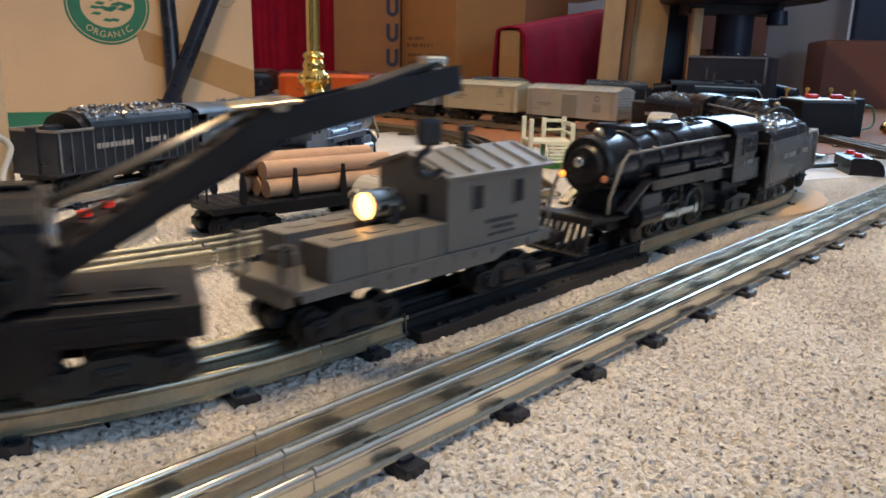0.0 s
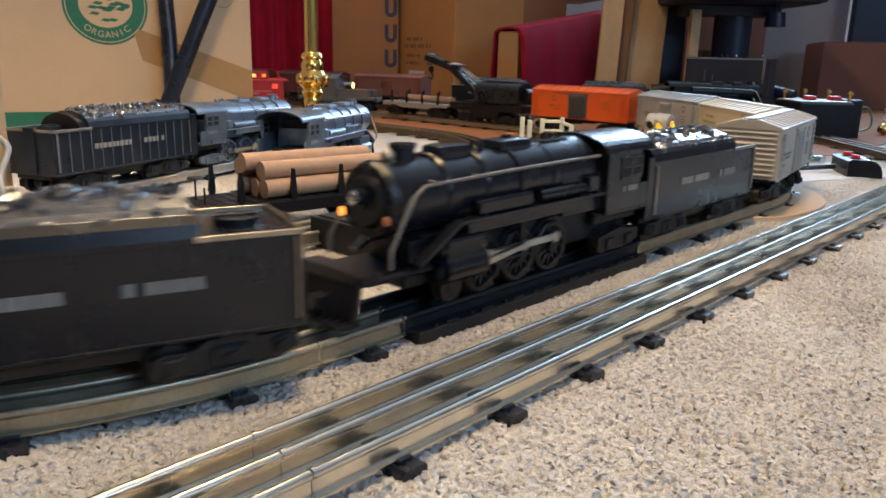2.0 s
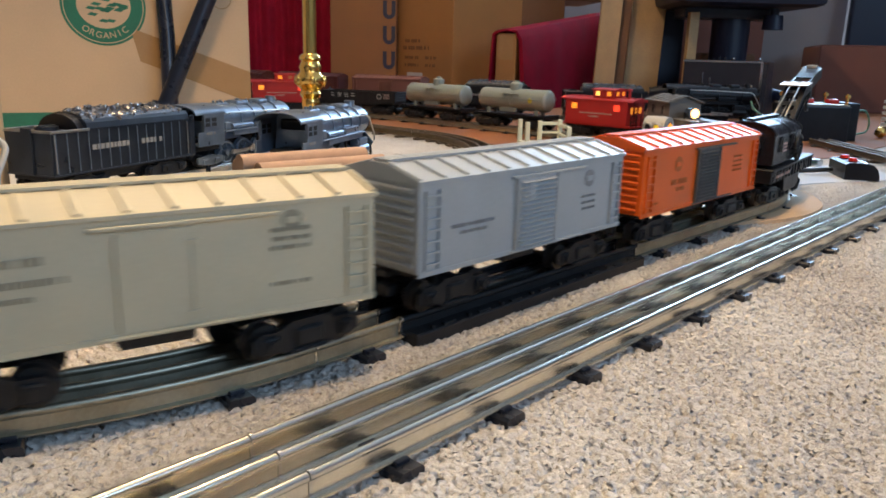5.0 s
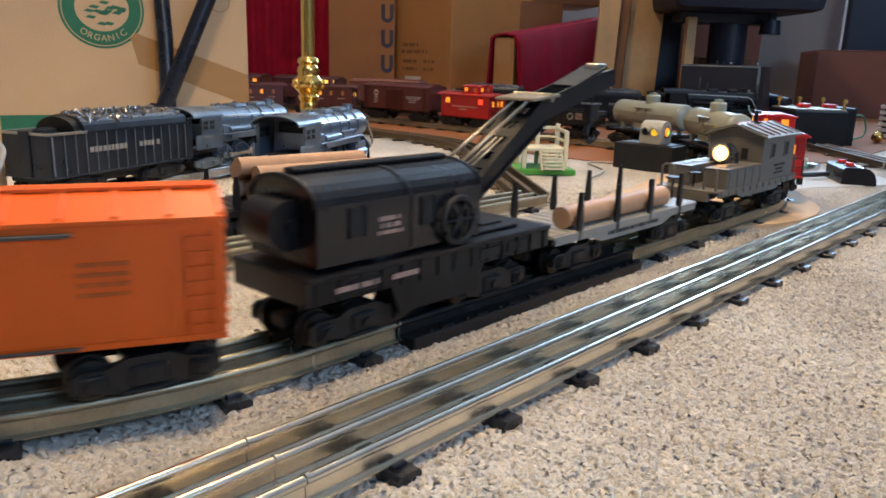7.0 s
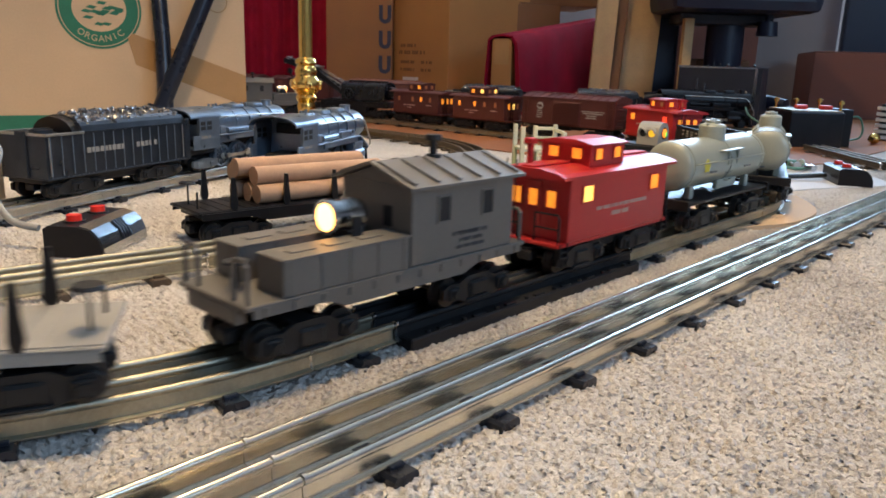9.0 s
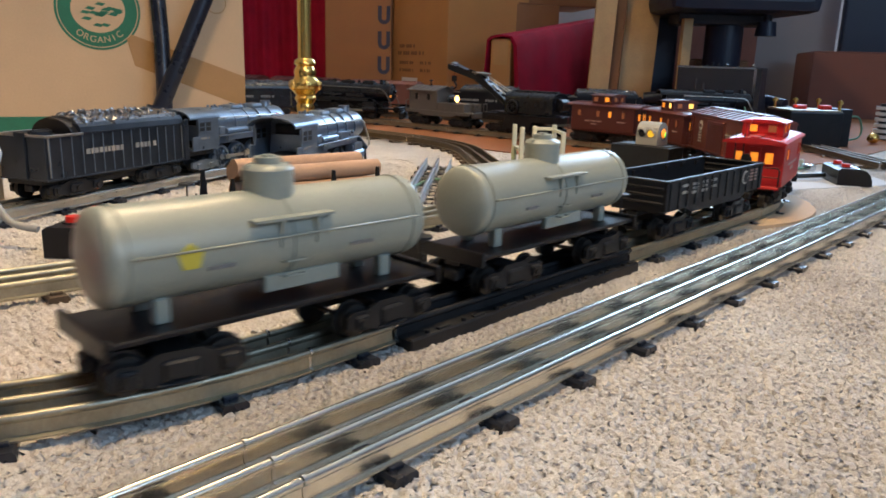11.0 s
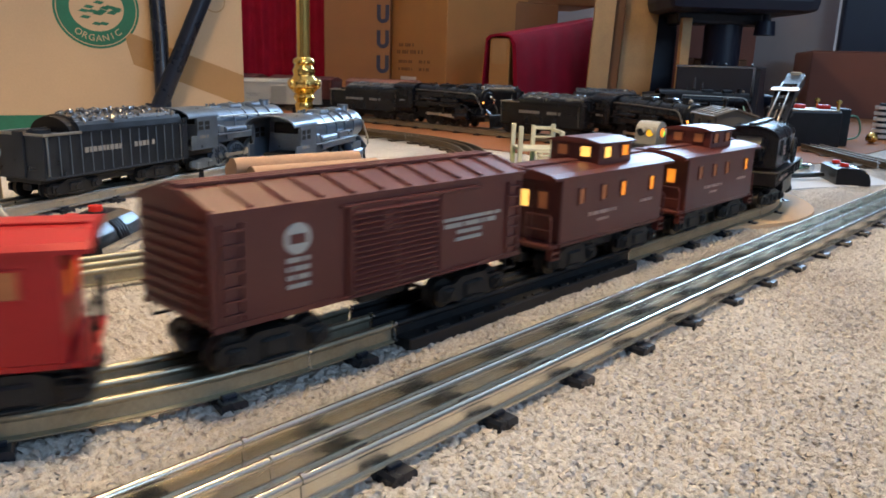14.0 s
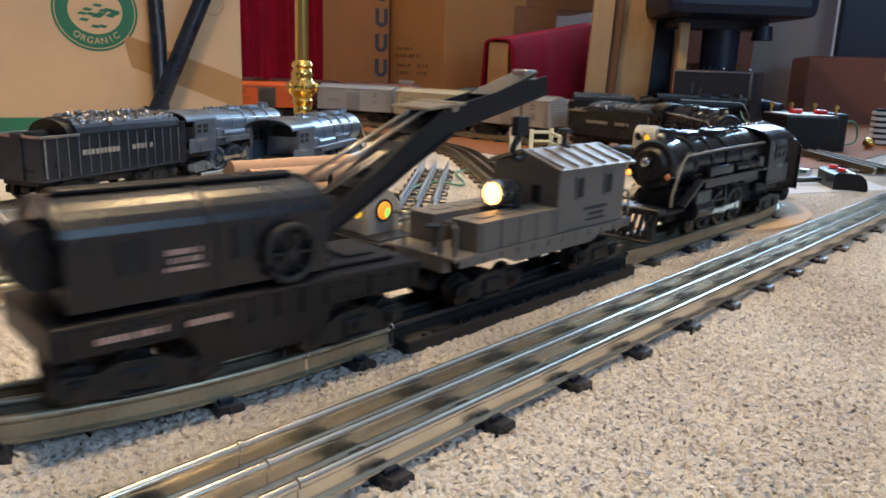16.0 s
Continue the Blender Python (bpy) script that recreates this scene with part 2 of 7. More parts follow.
        if open_ends:
            for j in range(seg):
                self.bm.faces.new((rings[-1][j], rings[-1][(j + 1) % seg], rings[0][(j + 1) % seg], rings[0][j]))
        else:
            self.bm.faces.new(rings[0][::-1])
            self.bm.faces.new(rings[-1])
        return self


def mesh_of(name, shape, material):
    me = bpy.data.meshes.new(name)
    bmesh.ops.recalc_face_normals(shape.bm, faces=shape.bm.faces)
    for e in shape.bm.edges:
        if len(e.link_faces) == 2 and e.calc_face_angle(0.0) > 0.8:
            e.smooth = False
    shape.bm.to_mesh(me)
    shape.bm.free()
    me.materials.append(material)
    return me


def part(name, shape, material, parent=None, label="", at=None):
    ob = new(name, shape if isinstance(shape, bpy.types.Mesh) else mesh_of(name, shape, material))
    if parent is not None:
        ob.parent = parent
    if at is not None:
        ob.matrix_basis = at
    return tagged(ob, label)


def thing(name, label, category, group="", m=None, kind=""):
    ob = new(name)
    ob.empty_display_size = 0.02
    if m is not None:
        ob.matrix_basis = m
    return tagged(ob, label, category, group, kind)


def solo(name, shape, material, label, category, m=None, group="", kind=""):
    ob = part(name, shape, material, None, label, m)
    return tagged(ob, "", category, group, kind)


# ---------- the plan of the loop ----------
FLOOR = -0.0034
RAILTOP = 0.0105
X0, X1, Y0, Y1, RAD = 0.003, 0.58, 0.408, 1.086, 0.3175
SLANT = 0.20  # straight piece between the two curves of the near corner
XB, YB = X1 + SLANT * math.sqrt(0.5), Y0 + SLANT * math.sqrt(0.5)
QUARTER = math.pi * RAD / 2
PIECES = [  # kind, length, then start and heading, or centre and start angle
    ("line", X1 - X0, (X1, Y0 - RAD), (-1, 0)), ("arc", QUARTER, (X0, Y0), -90), ("line", Y1 - Y0, (X0 - RAD, Y0), (0, 1)),
    ("arc", QUARTER, (X0, Y1), 180), ("line", XB - X0, (X0, Y1 + RAD), (1, 0)), ("arc", QUARTER, (XB, Y1), 90),
    ("line", Y1 - YB, (XB + RAD, Y1), (0, -1)), ("arc", QUARTER / 2, (XB, YB), 0),
    ("line", SLANT, (XB + RAD * math.sqrt(0.5), YB - RAD * math.sqrt(0.5)), (-math.sqrt(0.5), -math.sqrt(0.5))), ("arc", QUARTER / 2, (X1, Y0), -45)]
LOOP = sum(p[1] for p in PIECES)


def along(u):
    """The place on the loop's centre line; on the near straight u is minus x."""
    u = (u + X1) % LOOP
    for kind, n, a, b in PIECES:
        if u <= n:
            if kind == "line":
                return Vector((a[0] + b[0] * u, a[1] + b[1] * u, RAILTOP))
            w = radians(b) - u / RAD
            return Vector((a[0] + RAD * math.cos(w), a[1] + RAD * math.sin(w), RAILTOP))
        u -= n
    return along(-X1)


# how far the train has run at each time: it slows, then gathers speed again
RUN = [(-0.5, -0.179), (0.0, 0.0), (0.5, 0.180), (1.5, 0.538), (2.5, 0.880), (3.5, 1.207), (4.2, 1.407), (5.2, 1.692), (6.3, 1.995), (7.0, 2.175),
       (8.0, 2.408), (9.0, 2.643), (10.2, 2.930), (11.3, 3.196), (12.0, 3.365), (12.5, 3.495), (13.5, 3.772), (14.5, 4.085), (15.0, 4.251), (16.0, 4.589), (16.5, 4.760)]


def run(t):
    for i in range(1, len(RUN) - 2):
        (ta, a), (tb, b) = RUN[i], RUN[i + 1]
        if t <= tb or i == len(RUN) - 3:
            sa = (b - RUN[i - 1][1]) / (tb - RUN[i - 1][0])
            sb = (RUN[i + 2][1] - a) / (RUN[i + 2][0] - ta)
            h = tb - ta
            k = (t - ta) / h
            return (2 * k**3 - 3 * k**2 + 1) * a + (k**3 - 2 * k**2 + k) * h * sa + (3 * k**2 - 2 * k**3) * b + (k**3 - k**2) * h * sb
    return 0.0


# ---------- room ----------
def carpet():
    """One sheet: fine tufts where the camera is near, coarser to the walls."""
    rng = np.random.default_rng(4)

    def tuft(gx, gy, cell, high):
        """Rounded yarn heads on a jittered grid."""
        ix, iy = np.floor(gx / cell).astype(int), np.floor(gy / cell).astype(int)
        best = np.zeros_like(gx)
        jx, jy, jh = (rng.random((97, 97)) for _ in range(3))
        for ox in (-1, 0, 1):
            for oy in (-1, 0, 1):
                a, b = (ix + ox + (iy + oy) // 97 * 31) % 97, (iy + oy + (ix + ox) // 97 * 43) % 97
                px, py = (ix + ox + 0.1 + 0.8 * jx[a, b]) * cell, (iy + oy + 0.1 + 0.8 * jy[a, b]) * cell
                d = np.hypot(gx - px, (gy - py) * 1.15) / (cell * (0.6 + 0.35 * jh[a, b]))
                best = np.maximum(best, np.sqrt(np.clip(1 - d * d, 0, 1)) * (0.55 + 0.45 * jh[b, a]))
        return best * high

    xs = np.concatenate([np.linspace(-6, -0.62, 30)[:-1], np.arange(-0.62, -0.27, 0.003), np.arange(-0.27, 0.62, 0.00095), np.arange(0.62, 1.25, 0.002), np.linspace(1.25, 6, 60)[1:]])
    ys = np.concatenate([np.linspace(-5, -0.42, 30)[:-1], np.arange(-0.42, -0.17, 0.003), np.arange(-0.17, 0.08, 0.00095), np.arange(0.08, 0.62, 0.0028), np.linspace(0.62, 6, 80)[1:]])
    gx, gy = np.meshgrid(xs, ys)
    near = ((gx > -0.62) & (gx < 1.25) & (gy > -0.42) & (gy < 0.62)).astype(float)
    gz = (tuft(gx, gy, 0.0032, 0.0031) - 0.0059) * near + (FLOOR - 0.0002) * (1 - near)
    gz += rng.normal(0, 0.0003, gx.shape) * near
    lean = rng.normal(0, 0.0006, gx.shape) * near
    co = np.stack([gx + lean, gy + lean[::-1], gz], -1).reshape(-1, 3)
    ny, nx = gx.shape
    i = (np.arange(ny - 1)[:, None] * nx + np.arange(nx - 1)[None, :]).ravel()
    quads = np.stack([i, i + 1, i + nx + 1, i + nx], -1)
    me = bpy.data.meshes.new("carpet")
    me.vertices.add(len(co))
    me.vertices.foreach_set("co", co.ravel())
    me.loops.add(quads.size)
    me.loops.foreach_set("vertex_index", quads.ravel())
    me.polygons.add(len(quads))
    me.polygons.foreach_set("loop_start", np.arange(0, quads.size, 4))
    me.update()
    me.validate()
    me.materials.append(M_CARPET)
    me.polygons.foreach_set("use_smooth", np.ones(len(quads), bool))
    tagged(new("floor", me), "beige loop-pile carpet over the whole room", "carpet", kind="structure")


def room():
    carpet()
    H, xa, xb, ya, yb = 2.4, -3.0, 4.2, -2.8, 3.6
    for name, s in (("wall_west", (xa - 0.1, xa, ya - 0.1, yb + 0.1, -0.01, H)), ("wall_north", (xa, xb, yb, yb + 0.1, -0.01, H))):
        tagged(part(name, Shape().box(*s), M_WALL, None, "mauve-grey painted plaster wall"), "", "wall", kind="structure")
    # the two walls with windows
    s = Shape().box(xb, xb + 0.1, ya - 0.1, yb + 0.1, -0.01, 0.8).box(xb, xb + 0.1, ya - 0.1, yb + 0.1, 1.9, H)
    s.box(xb, xb + 0.1, ya - 0.1, 0.7, 0.8, 1.9).box(xb, xb + 0.1, 2.3, yb + 0.1, 0.8, 1.9)
    tagged(part("wall_east", s, M_WALL, None, "mauve-grey painted wall with a window opening"), "", "wall", kind="structure")
    s = Shape().box(xa, xb, ya - 0.1, ya, -0.01, 0.9).box(xa, xb, ya - 0.1, ya, 2.1, H)
    s.box(xa, -0.55, ya - 0.1, ya, 0.9, 2.1).box(1.05, xb, ya - 0.1, ya, 0.9, 2.1)
    tagged(part("wall_south", s, M_WALL, None, "mauve-grey painted wall with a window opening"), "", "wall", kind="structure")
    tagged(part("ceiling", Shape().box(xa - 0.1, xb + 0.1, ya - 0.1, yb + 0.1, H, H + 0.1), M_CEIL, None, "plain white ceiling"), "", "ceiling", kind="structure")


room()


# ---------- track ----------
PROFILE = [(-0.0036, 0.0), (0.0036, 0.0), (0.0036, 0.0008), (0.0010, 0.0014), (0.0006, 0.0068), (0.0016, 0.0076), (0.0019, 0.0088), (0.0015, 0.0100), (0.0006, 0.0105),
           (-0.0006, 0.0105), (-0.0015, 0.0100), (-0.0019, 0.0088), (-0.0016, 0.0076), (-0.0006, 0.0068), (-0.0010, 0.0014), (-0.0036, 0.0008)]
TIE_MESH = {}


def tie_mesh(material, half=0.0285):
    if material.name not in TIE_MESH:
        s = Shape()
        s.prism([(-0.0064, -0.0062), (-0.0062, -0.0014), (-0.0050, 0.0), (0.0050, 0.0), (0.0062, -0.0014), (0.0064, -0.0062)], -half, half, "y")
        for y in (-0.0175, 0, 0.0175):
            for d in (-0.0048, 0.0048):
                s.box(-0.0036, 0.0036, y + d - 0.0012, y + d + 0.0012, -0.0002, 0.0018, 0.0004)
        s.box(-0.0040, 0.0040, -0.0062, 0.0062, -0.0002, 0.0012)
        TIE_MESH[material.name] = mesh_of("tie", s, material)
    return TIE_MESH[material.name]


def track(label, pts, tie_at, rail_mat, tie_mat, group="sections of toy track", m=None):
    """Three tubular rails on pressed-steel ties. pts: centre line (x, y); tie_at: (x, y, degrees)."""
    t = thing("track_section", label, "toy track", group, m)
    for off in (-0.0175, 0.0, 0.0175):
        path = []
        for i, p in enumerate(pts):
            a, b = pts[max(0, i - 1)], pts[min(len(pts) - 1, i + 1)]
            d = math.hypot(b[0] - a[0], b[1] - a[1])
            path.append((p[0] - (b[1] - a[1]) / d * off, p[1] + (b[0] - a[0]) / d * off, 0.0001))
        part("rail", Shape().sweep(path, PROFILE), rail_mat, t)
        a = Vector(path[0])
        d = (a - Vector(path[1])).normalized()
        c = Vector((0, 0, 0.0052))
        lip = [(k * (1.22 if z > 0.003 else 1.0), (z - c.z) * 1.06 + c.z + 0.0003) for k, z in PROFILE]
        part("rail_lip", Shape().sweep([tuple(a + d * 0.0003), tuple(a - d * 0.0012)], lip), M_PIN, t, "bright flared rail end")
        part("rail_pin", Shape().cyl(a - d * 0.004 + Vector((0, 0, 0.0085)), a + d * 0.0045 + Vector((0, 0, 0.0085)), 0.0011, seg=8), M_PIN, t)
    for x, y, w in tie_at:
        part("tie", tie_mesh(tie_mat), None, t, at=pose(x, y, 0, 0, 0, w))
    return t


def straight(label, a, b, n, rail_mat, tie_mat, first=0.5, group="sections of toy track"):
    w = math.degrees(math.atan2(b[1] - a[1], b[0] - a[0]))
    ties = [(a[0] + (b[0] - a[0]) * (i + first) / n, a[1] + (b[1] - a[1]) * (i + first) / n, w) for i in range(n)]
    return track(label, [(a[0] + (b[0] - a[0]) * k / 4, a[1] + (b[1] - a[1]) * k / 4) for k in range(5)], ties, rail_mat, tie_mat, group)


def curve(label, c, r, w0, w1, n, rail_mat, tie_mat, group="sections of toy track"):
    pts = [(c[0] + r * math.cos(radians(w0 + (w1 - w0) * k / 24)), c[1] + r * math.sin(radians(w0 + (w1 - w0) * k / 24))) for k in range(25)]
    ws = [w0 + (w1 - w0) * (i + 0.5) / n for i in range(n)]
    return track(label, pts, [(c[0] + r * math.cos(radians(w)), c[1] + r * math.sin(radians(w)), w + 90) for w in ws], rail_mat, tie_mat, group)


def all_track():
    g = "long straight track beside the loop"
    # joint at the pins near the camera
    straight("bright tinplate straight track with black ties on carpet", (-0.0695, 0), (0.9211, 0), 16, M_RAIL, M_TIE, 0.628, g)
    straight("bright tinplate straight track with black ties on carpet", (-0.75, 0), (-0.0703, 0), 11, M_RAIL, M_TIE, 0.5, g)
    straight("bright tinplate straight track with black ties on carpet", (0.9231, 0), (2.4, 0), 24, M_RAIL, M_TIE, 0.5, g)
    g = "sections of the train's loop"
    yn, yf, xl, xr = Y0 - RAD, Y1 + RAD, X0 - RAD, XB + RAD
    w = "worn toy track carrying the moving train"
    straight(w, (0.31, yn), (X1, yn), 4, M_RAILO, M_TIE, 0.5, g)
    straight(w, (X0, yn), (0.058, yn), 1, M_RAILO, M_TIE, 0.56, g)
    straight(w, (X0, yf), (XB, yf), 8, M_RAILO, M_TIE, 0.5, g)
    for k in range(3):
        d = (Y1 - Y0) / 3
        straight(w, (xl, Y0 + k * d), (xl, Y0 + (k + 1) * d), 3, M_RAILO, M_TIE, 0.5, g)
        e = (Y1 - YB) / 3
        straight(w, (xr, YB + k * e), (xr, YB + (k + 1) * e), 3, M_RAILO, M_TIE, 0.5, g)
    q = RAD * math.sqrt(0.5)
    straight(w, (X1 + q, Y0 - q), (XB + q, YB - q), 3, M_RAILO, M_TIE, 0.5, g)
    for c, a in (((X0, Y0), 180), ((X0, Y0), 225), ((X1, Y0), 270), ((XB, YB), 315), ((XB, Y1), 0), ((XB, Y1), 45), ((X0, Y1), 90), ((X0, Y1), 135)):
        curve(w, c, RAD, a, a + 45, 3, M_RAILO, M_TIE, g)
    # the black uncoupling section with its cast bed
    t = straight("black uncoupling track with a plastic bed", (0.060, yn), (0.308, yn), 3, M_DARK, M_TIE, 0.5, g)
    s = Shape().box(0.062, 0.306, yn - 0.029, yn + 0.029, -0.0062, 0.0030, 0.0008)
    for k in range(8):
        x = 0.077 + k * 0.030
        s.cyl((x, yn - 0.026, 0.0030), (x, yn - 0.026, 0.0048), 0.0016, seg=8).box(x + 0.008, x + 0.018, yn - 0.0275, yn - 0.0245, 0.0025, 0.0042, 0.0004)
    part("bed", s, M_DARK, t, "black moulded bed with rivets")
    part("magnet", Shape().box(0.145, 0.21, yn - 0.007, yn + 0.007, 0.0055, 0.0088, 0.0006), M_ROD, t, "round-edged steel magnet plate")
    # inner loop
    g = "sections of the inner loop"
    w = "dull toy track inside the loop"
    straight(w, (-0.25, 0.325), (0.06, 0.283), 5, M_RAILO, M_TIEB, 0.5, g)
    straight(w, (0.062, 0.2828), (0.4575, 0.275), 6, M_RAILO, M_TIE, 0.5, g)
    b = "browned toy track with brown ties"
    straight(b, (0.456, 0.275), (0.592, 0.4315), 5, M_RAILB, M_TIEB, 0.5, g)
    straight(b, (0.5932, 0.4328), (0.7308, 0.5910), 5, M_RAILB, M_TIEB, 0.5, g)
    curve("browned toy track curve with brown ties", (0.4925, 0.80), RAD, -41, 0, 6, M_RAILB, M_TIEB, g)
    straight(b, (0.81, 0.802), (0.81, 1.30), 8, M_RAILB, M_TIEB, 0.5, g)
    straight("bright loose spur track lying on the carpet", (0.345, 0.334), (0.603, 0.546), 7, M_ROD, M_TIE, 0.5, "spur tracks")
    # sidings that carry the standing engines
    straight("siding of bright toy track under standing engines", (-0.024, 0.521), (0.523, 0.742), 9, M_ROD, M_TIE, 0.5, "sidings")
    straight("siding of bright toy track under standing engines", (0.201, 0.439), (0.505, 0.594), 6, M_ROD, M_TIE, 0.5, "sidings")
    straight("dull toy track on the board beyond the controller", (1.16, 0.086), (1.375, 0.272), 4, M_RAILB, M_TIEB, 0.5, "sidings")
    straight("rear siding of dull toy track", (1.00, 1.90), (1.36, 0.90), 14, M_RAILB, M_TIEB, 0.5, "sidings")
    straight("rear siding of dull toy track", (1.36, 0.90), (1.68, 0.50), 7, M_RAILB, M_TIEB, 0.5, "sidings")


all_track()
# ---------- rolling stock; forward is +x, the rail top is z = 0 ----------
MOVERS = []      # (thing, middle on the loop, half distance of its trucks, trucks)
DRIVERS = []     # (wheel set or rod, kind, radius, place)


def arc(r, a0, a1, n, cx=0.0, cz=0.0):
    return [(cx + r * math.cos(radians(a0 + (a1 - a0) * k / n)), cz + r * math.sin(radians(a0 + (a1 - a0) * k / n))) for k in range(n + 1)]


STOCK = {}


def shared(key, build, material):
    """One mesh for all alike pieces."""
    if key not in STOCK:
        STOCK[key] = mesh_of(key, build(), material)
    return STOCK[key]


def wheelset_shape(r=0.0088):
    s = Shape().cyl((0, -0.018, 0), (0, 0.018, 0), 0.0015, seg=8)
    for q in (-1, 1):
        s.cyl((0, q * 0.0150, 0), (0, q * 0.0195, 0), r, r * 0.97, seg=24)
        s.cyl((0, q * 0.0135, 0), (0, q * 0.0150, 0), r * 1.12, seg=24)
        s.cyl((0, q * 0.0195, 0), (0, q * 0.0202, 0), r * 0.45, seg=12)
    return s


def sideframe_shape(six=False):
    s = Shape()
    h = 0.033 if six else 0.0290
    out = [(-h, 0.0065), (-h, 0.0125), (-h + 0.004, 0.0148), (-0.016, 0.0142), (-0.009, 0.0175), (0.009, 0.0175), (0.016, 0.0142), (h - 0.004, 0.0148), (h, 0.0125), (h, 0.0065),
           (h - 0.006, 0.0040), (h - 0.013, 0.0045), (0.011, 0.0028), (-0.011, 0.0028), (-h + 0.013, 0.0045), (-h + 0.006, 0.0040)]
    for q in (-1, 1):
        s.prism(out, q * 0.0212, q * 0.0242, "y")
        for x in ((-0.024, 0.0, 0.024) if six else (-0.021, 0.021)):
            s.box(x - 0.0042, x + 0.0042, q * 0.0235 - 0.0028, q * 0.0235 + 0.0028, 0.0052, 0.0128, 0.0009)
            s.cyl((x, q * 0.0262, 0.0090), (x, q * 0.0278, 0.0090), 0.0026, seg=10)
        s.box(-0.0075, 0.0075, q * 0.0245 - 0.0016, q * 0.0245 + 0.0016, 0.0050, 0.0140, 0.0012)
        s.box(-0.010, 0.010, q * 0.024 - 0.0018, q * 0.024 + 0.0018, 0.0025, 0.0042, 0.0005)
    s.box(-0.008, 0.008, -0.0215, 0.0215, 0.0118, 0.0165, 0.0008)
    return s


def coupler_shape(long=0.018):
    s = Shape().box(0.0, long, -0.0035, 0.0035, 0.0085, 0.0115, 0.0006)
    s.box(long - 0.002, long + 0.008, -0.0055, 0.0055, 0.0075, 0.0150, 0.0012).box(long + 0.005, long + 0.009, 0.0015, 0.0065, 0.008, 0.0145, 0.0008)
    s.cyl((long * 0.4, 0, 0.006), (long * 0.4, 0, 0.0085), 0.003, seg=10)
    return s


def truck(car, x, way, six=False, wheel_r=0.0088):
    """A bogie with sprung side frames, wheels and a coupler; way says to which end the coupler points."""
    t = part("truck", shared("truck_six" if six else "truck", lambda: sideframe_shape(six), M_FRAME), None, car, "black cast bogie", pose(x, 0, 0))
    for a in ((-0.024, 0.0, 0.024) if six else (-0.021, 0.021)):
        part("wheelset", shared("wheelset", wheelset_shape, M_WHEEL), None, t, at=pose(a, 0, wheel_r))
    if way:
        part("coupler", shared("coupler", lambda: coupler_shape(0.026), M_DARK), None, t, at=pose(0, 0, 0, 0, 0, 0 if way > 0 else 180))
    return t


def bars(parent, rows, material, y, name="lettering", t=0.0004, label="illegible printed lettering"):
    """Printing too small to read: rows of (x0, x1, z, height) as broken bars on the side at y."""
    s = Shape()
    rnd = random.Random(len(rows) * 7 + int(abs(rows[0][0]) * 1000))
    side = 1 if y > 0 else -1
    for x0, x1, z, h in rows:
        x = x0
        while x < x1 - h * 0.3:
            w = min(h * rnd.uniform(0.55, 0.95), x1 - x)
            s.box(x, x + w, y - t if side > 0 else y - t * 0.5, y + t * 0.5 if side > 0 else y + t, z - h / 2, z + h / 2)
            x += w + h * rnd.choice((0.25, 0.25, 0.3, 0.9))
    return part(name, s, material, parent, label)


def ladder(parent, x, y, z0, z1, material, n=6, w=0.010):
    s = Shape()
    for k in range(n):
        z = z0 + (z1 - z0) * (k + 0.5) / n
        s.box(x - w / 2, x + w / 2, y - 0.0004, y + 0.0016, z - 0.0005, z + 0.0005)
    for q in (-1, 1):
        s.box(x + q * w / 2 - 0.0005, x + q * w / 2 + 0.0005, y - 0.0004, y + 0.0016, z0, z1)
    return part("ladder", s, material, parent)


def place(car, middle, half, trucks):
    MOVERS.append((car, middle, half, trucks))
    return car


def underframe(car, L, z, material=None, belly=True):
    s = Shape().box(-L / 2 + 0.006, L / 2 - 0.006, -0.022, 0.022, z - 0.0035, z, 0.0006).box(-L / 2 + 0.002, L / 2 - 0.002, -0.0045, 0.0045, z - 0.0070, z - 0.003, 0.0006)
    if belly:
        s.box(-0.018, 0.014, 0.004, 0.018, z - 0.0105, z - 0.003, 0.0012).cyl((-0.030, -0.010, z - 0.007), (0.0, -0.010, z - 0.007), 0.0045, seg=14)
    for x in (-0.3, 0.3):
        s.box(L * x - 0.012, L * x + 0.012, -0.006, 0.006, z - 0.011, z - 0.003)
    return part("underframe", s, material or M_FRAME, car, "black pressed-steel underframe")


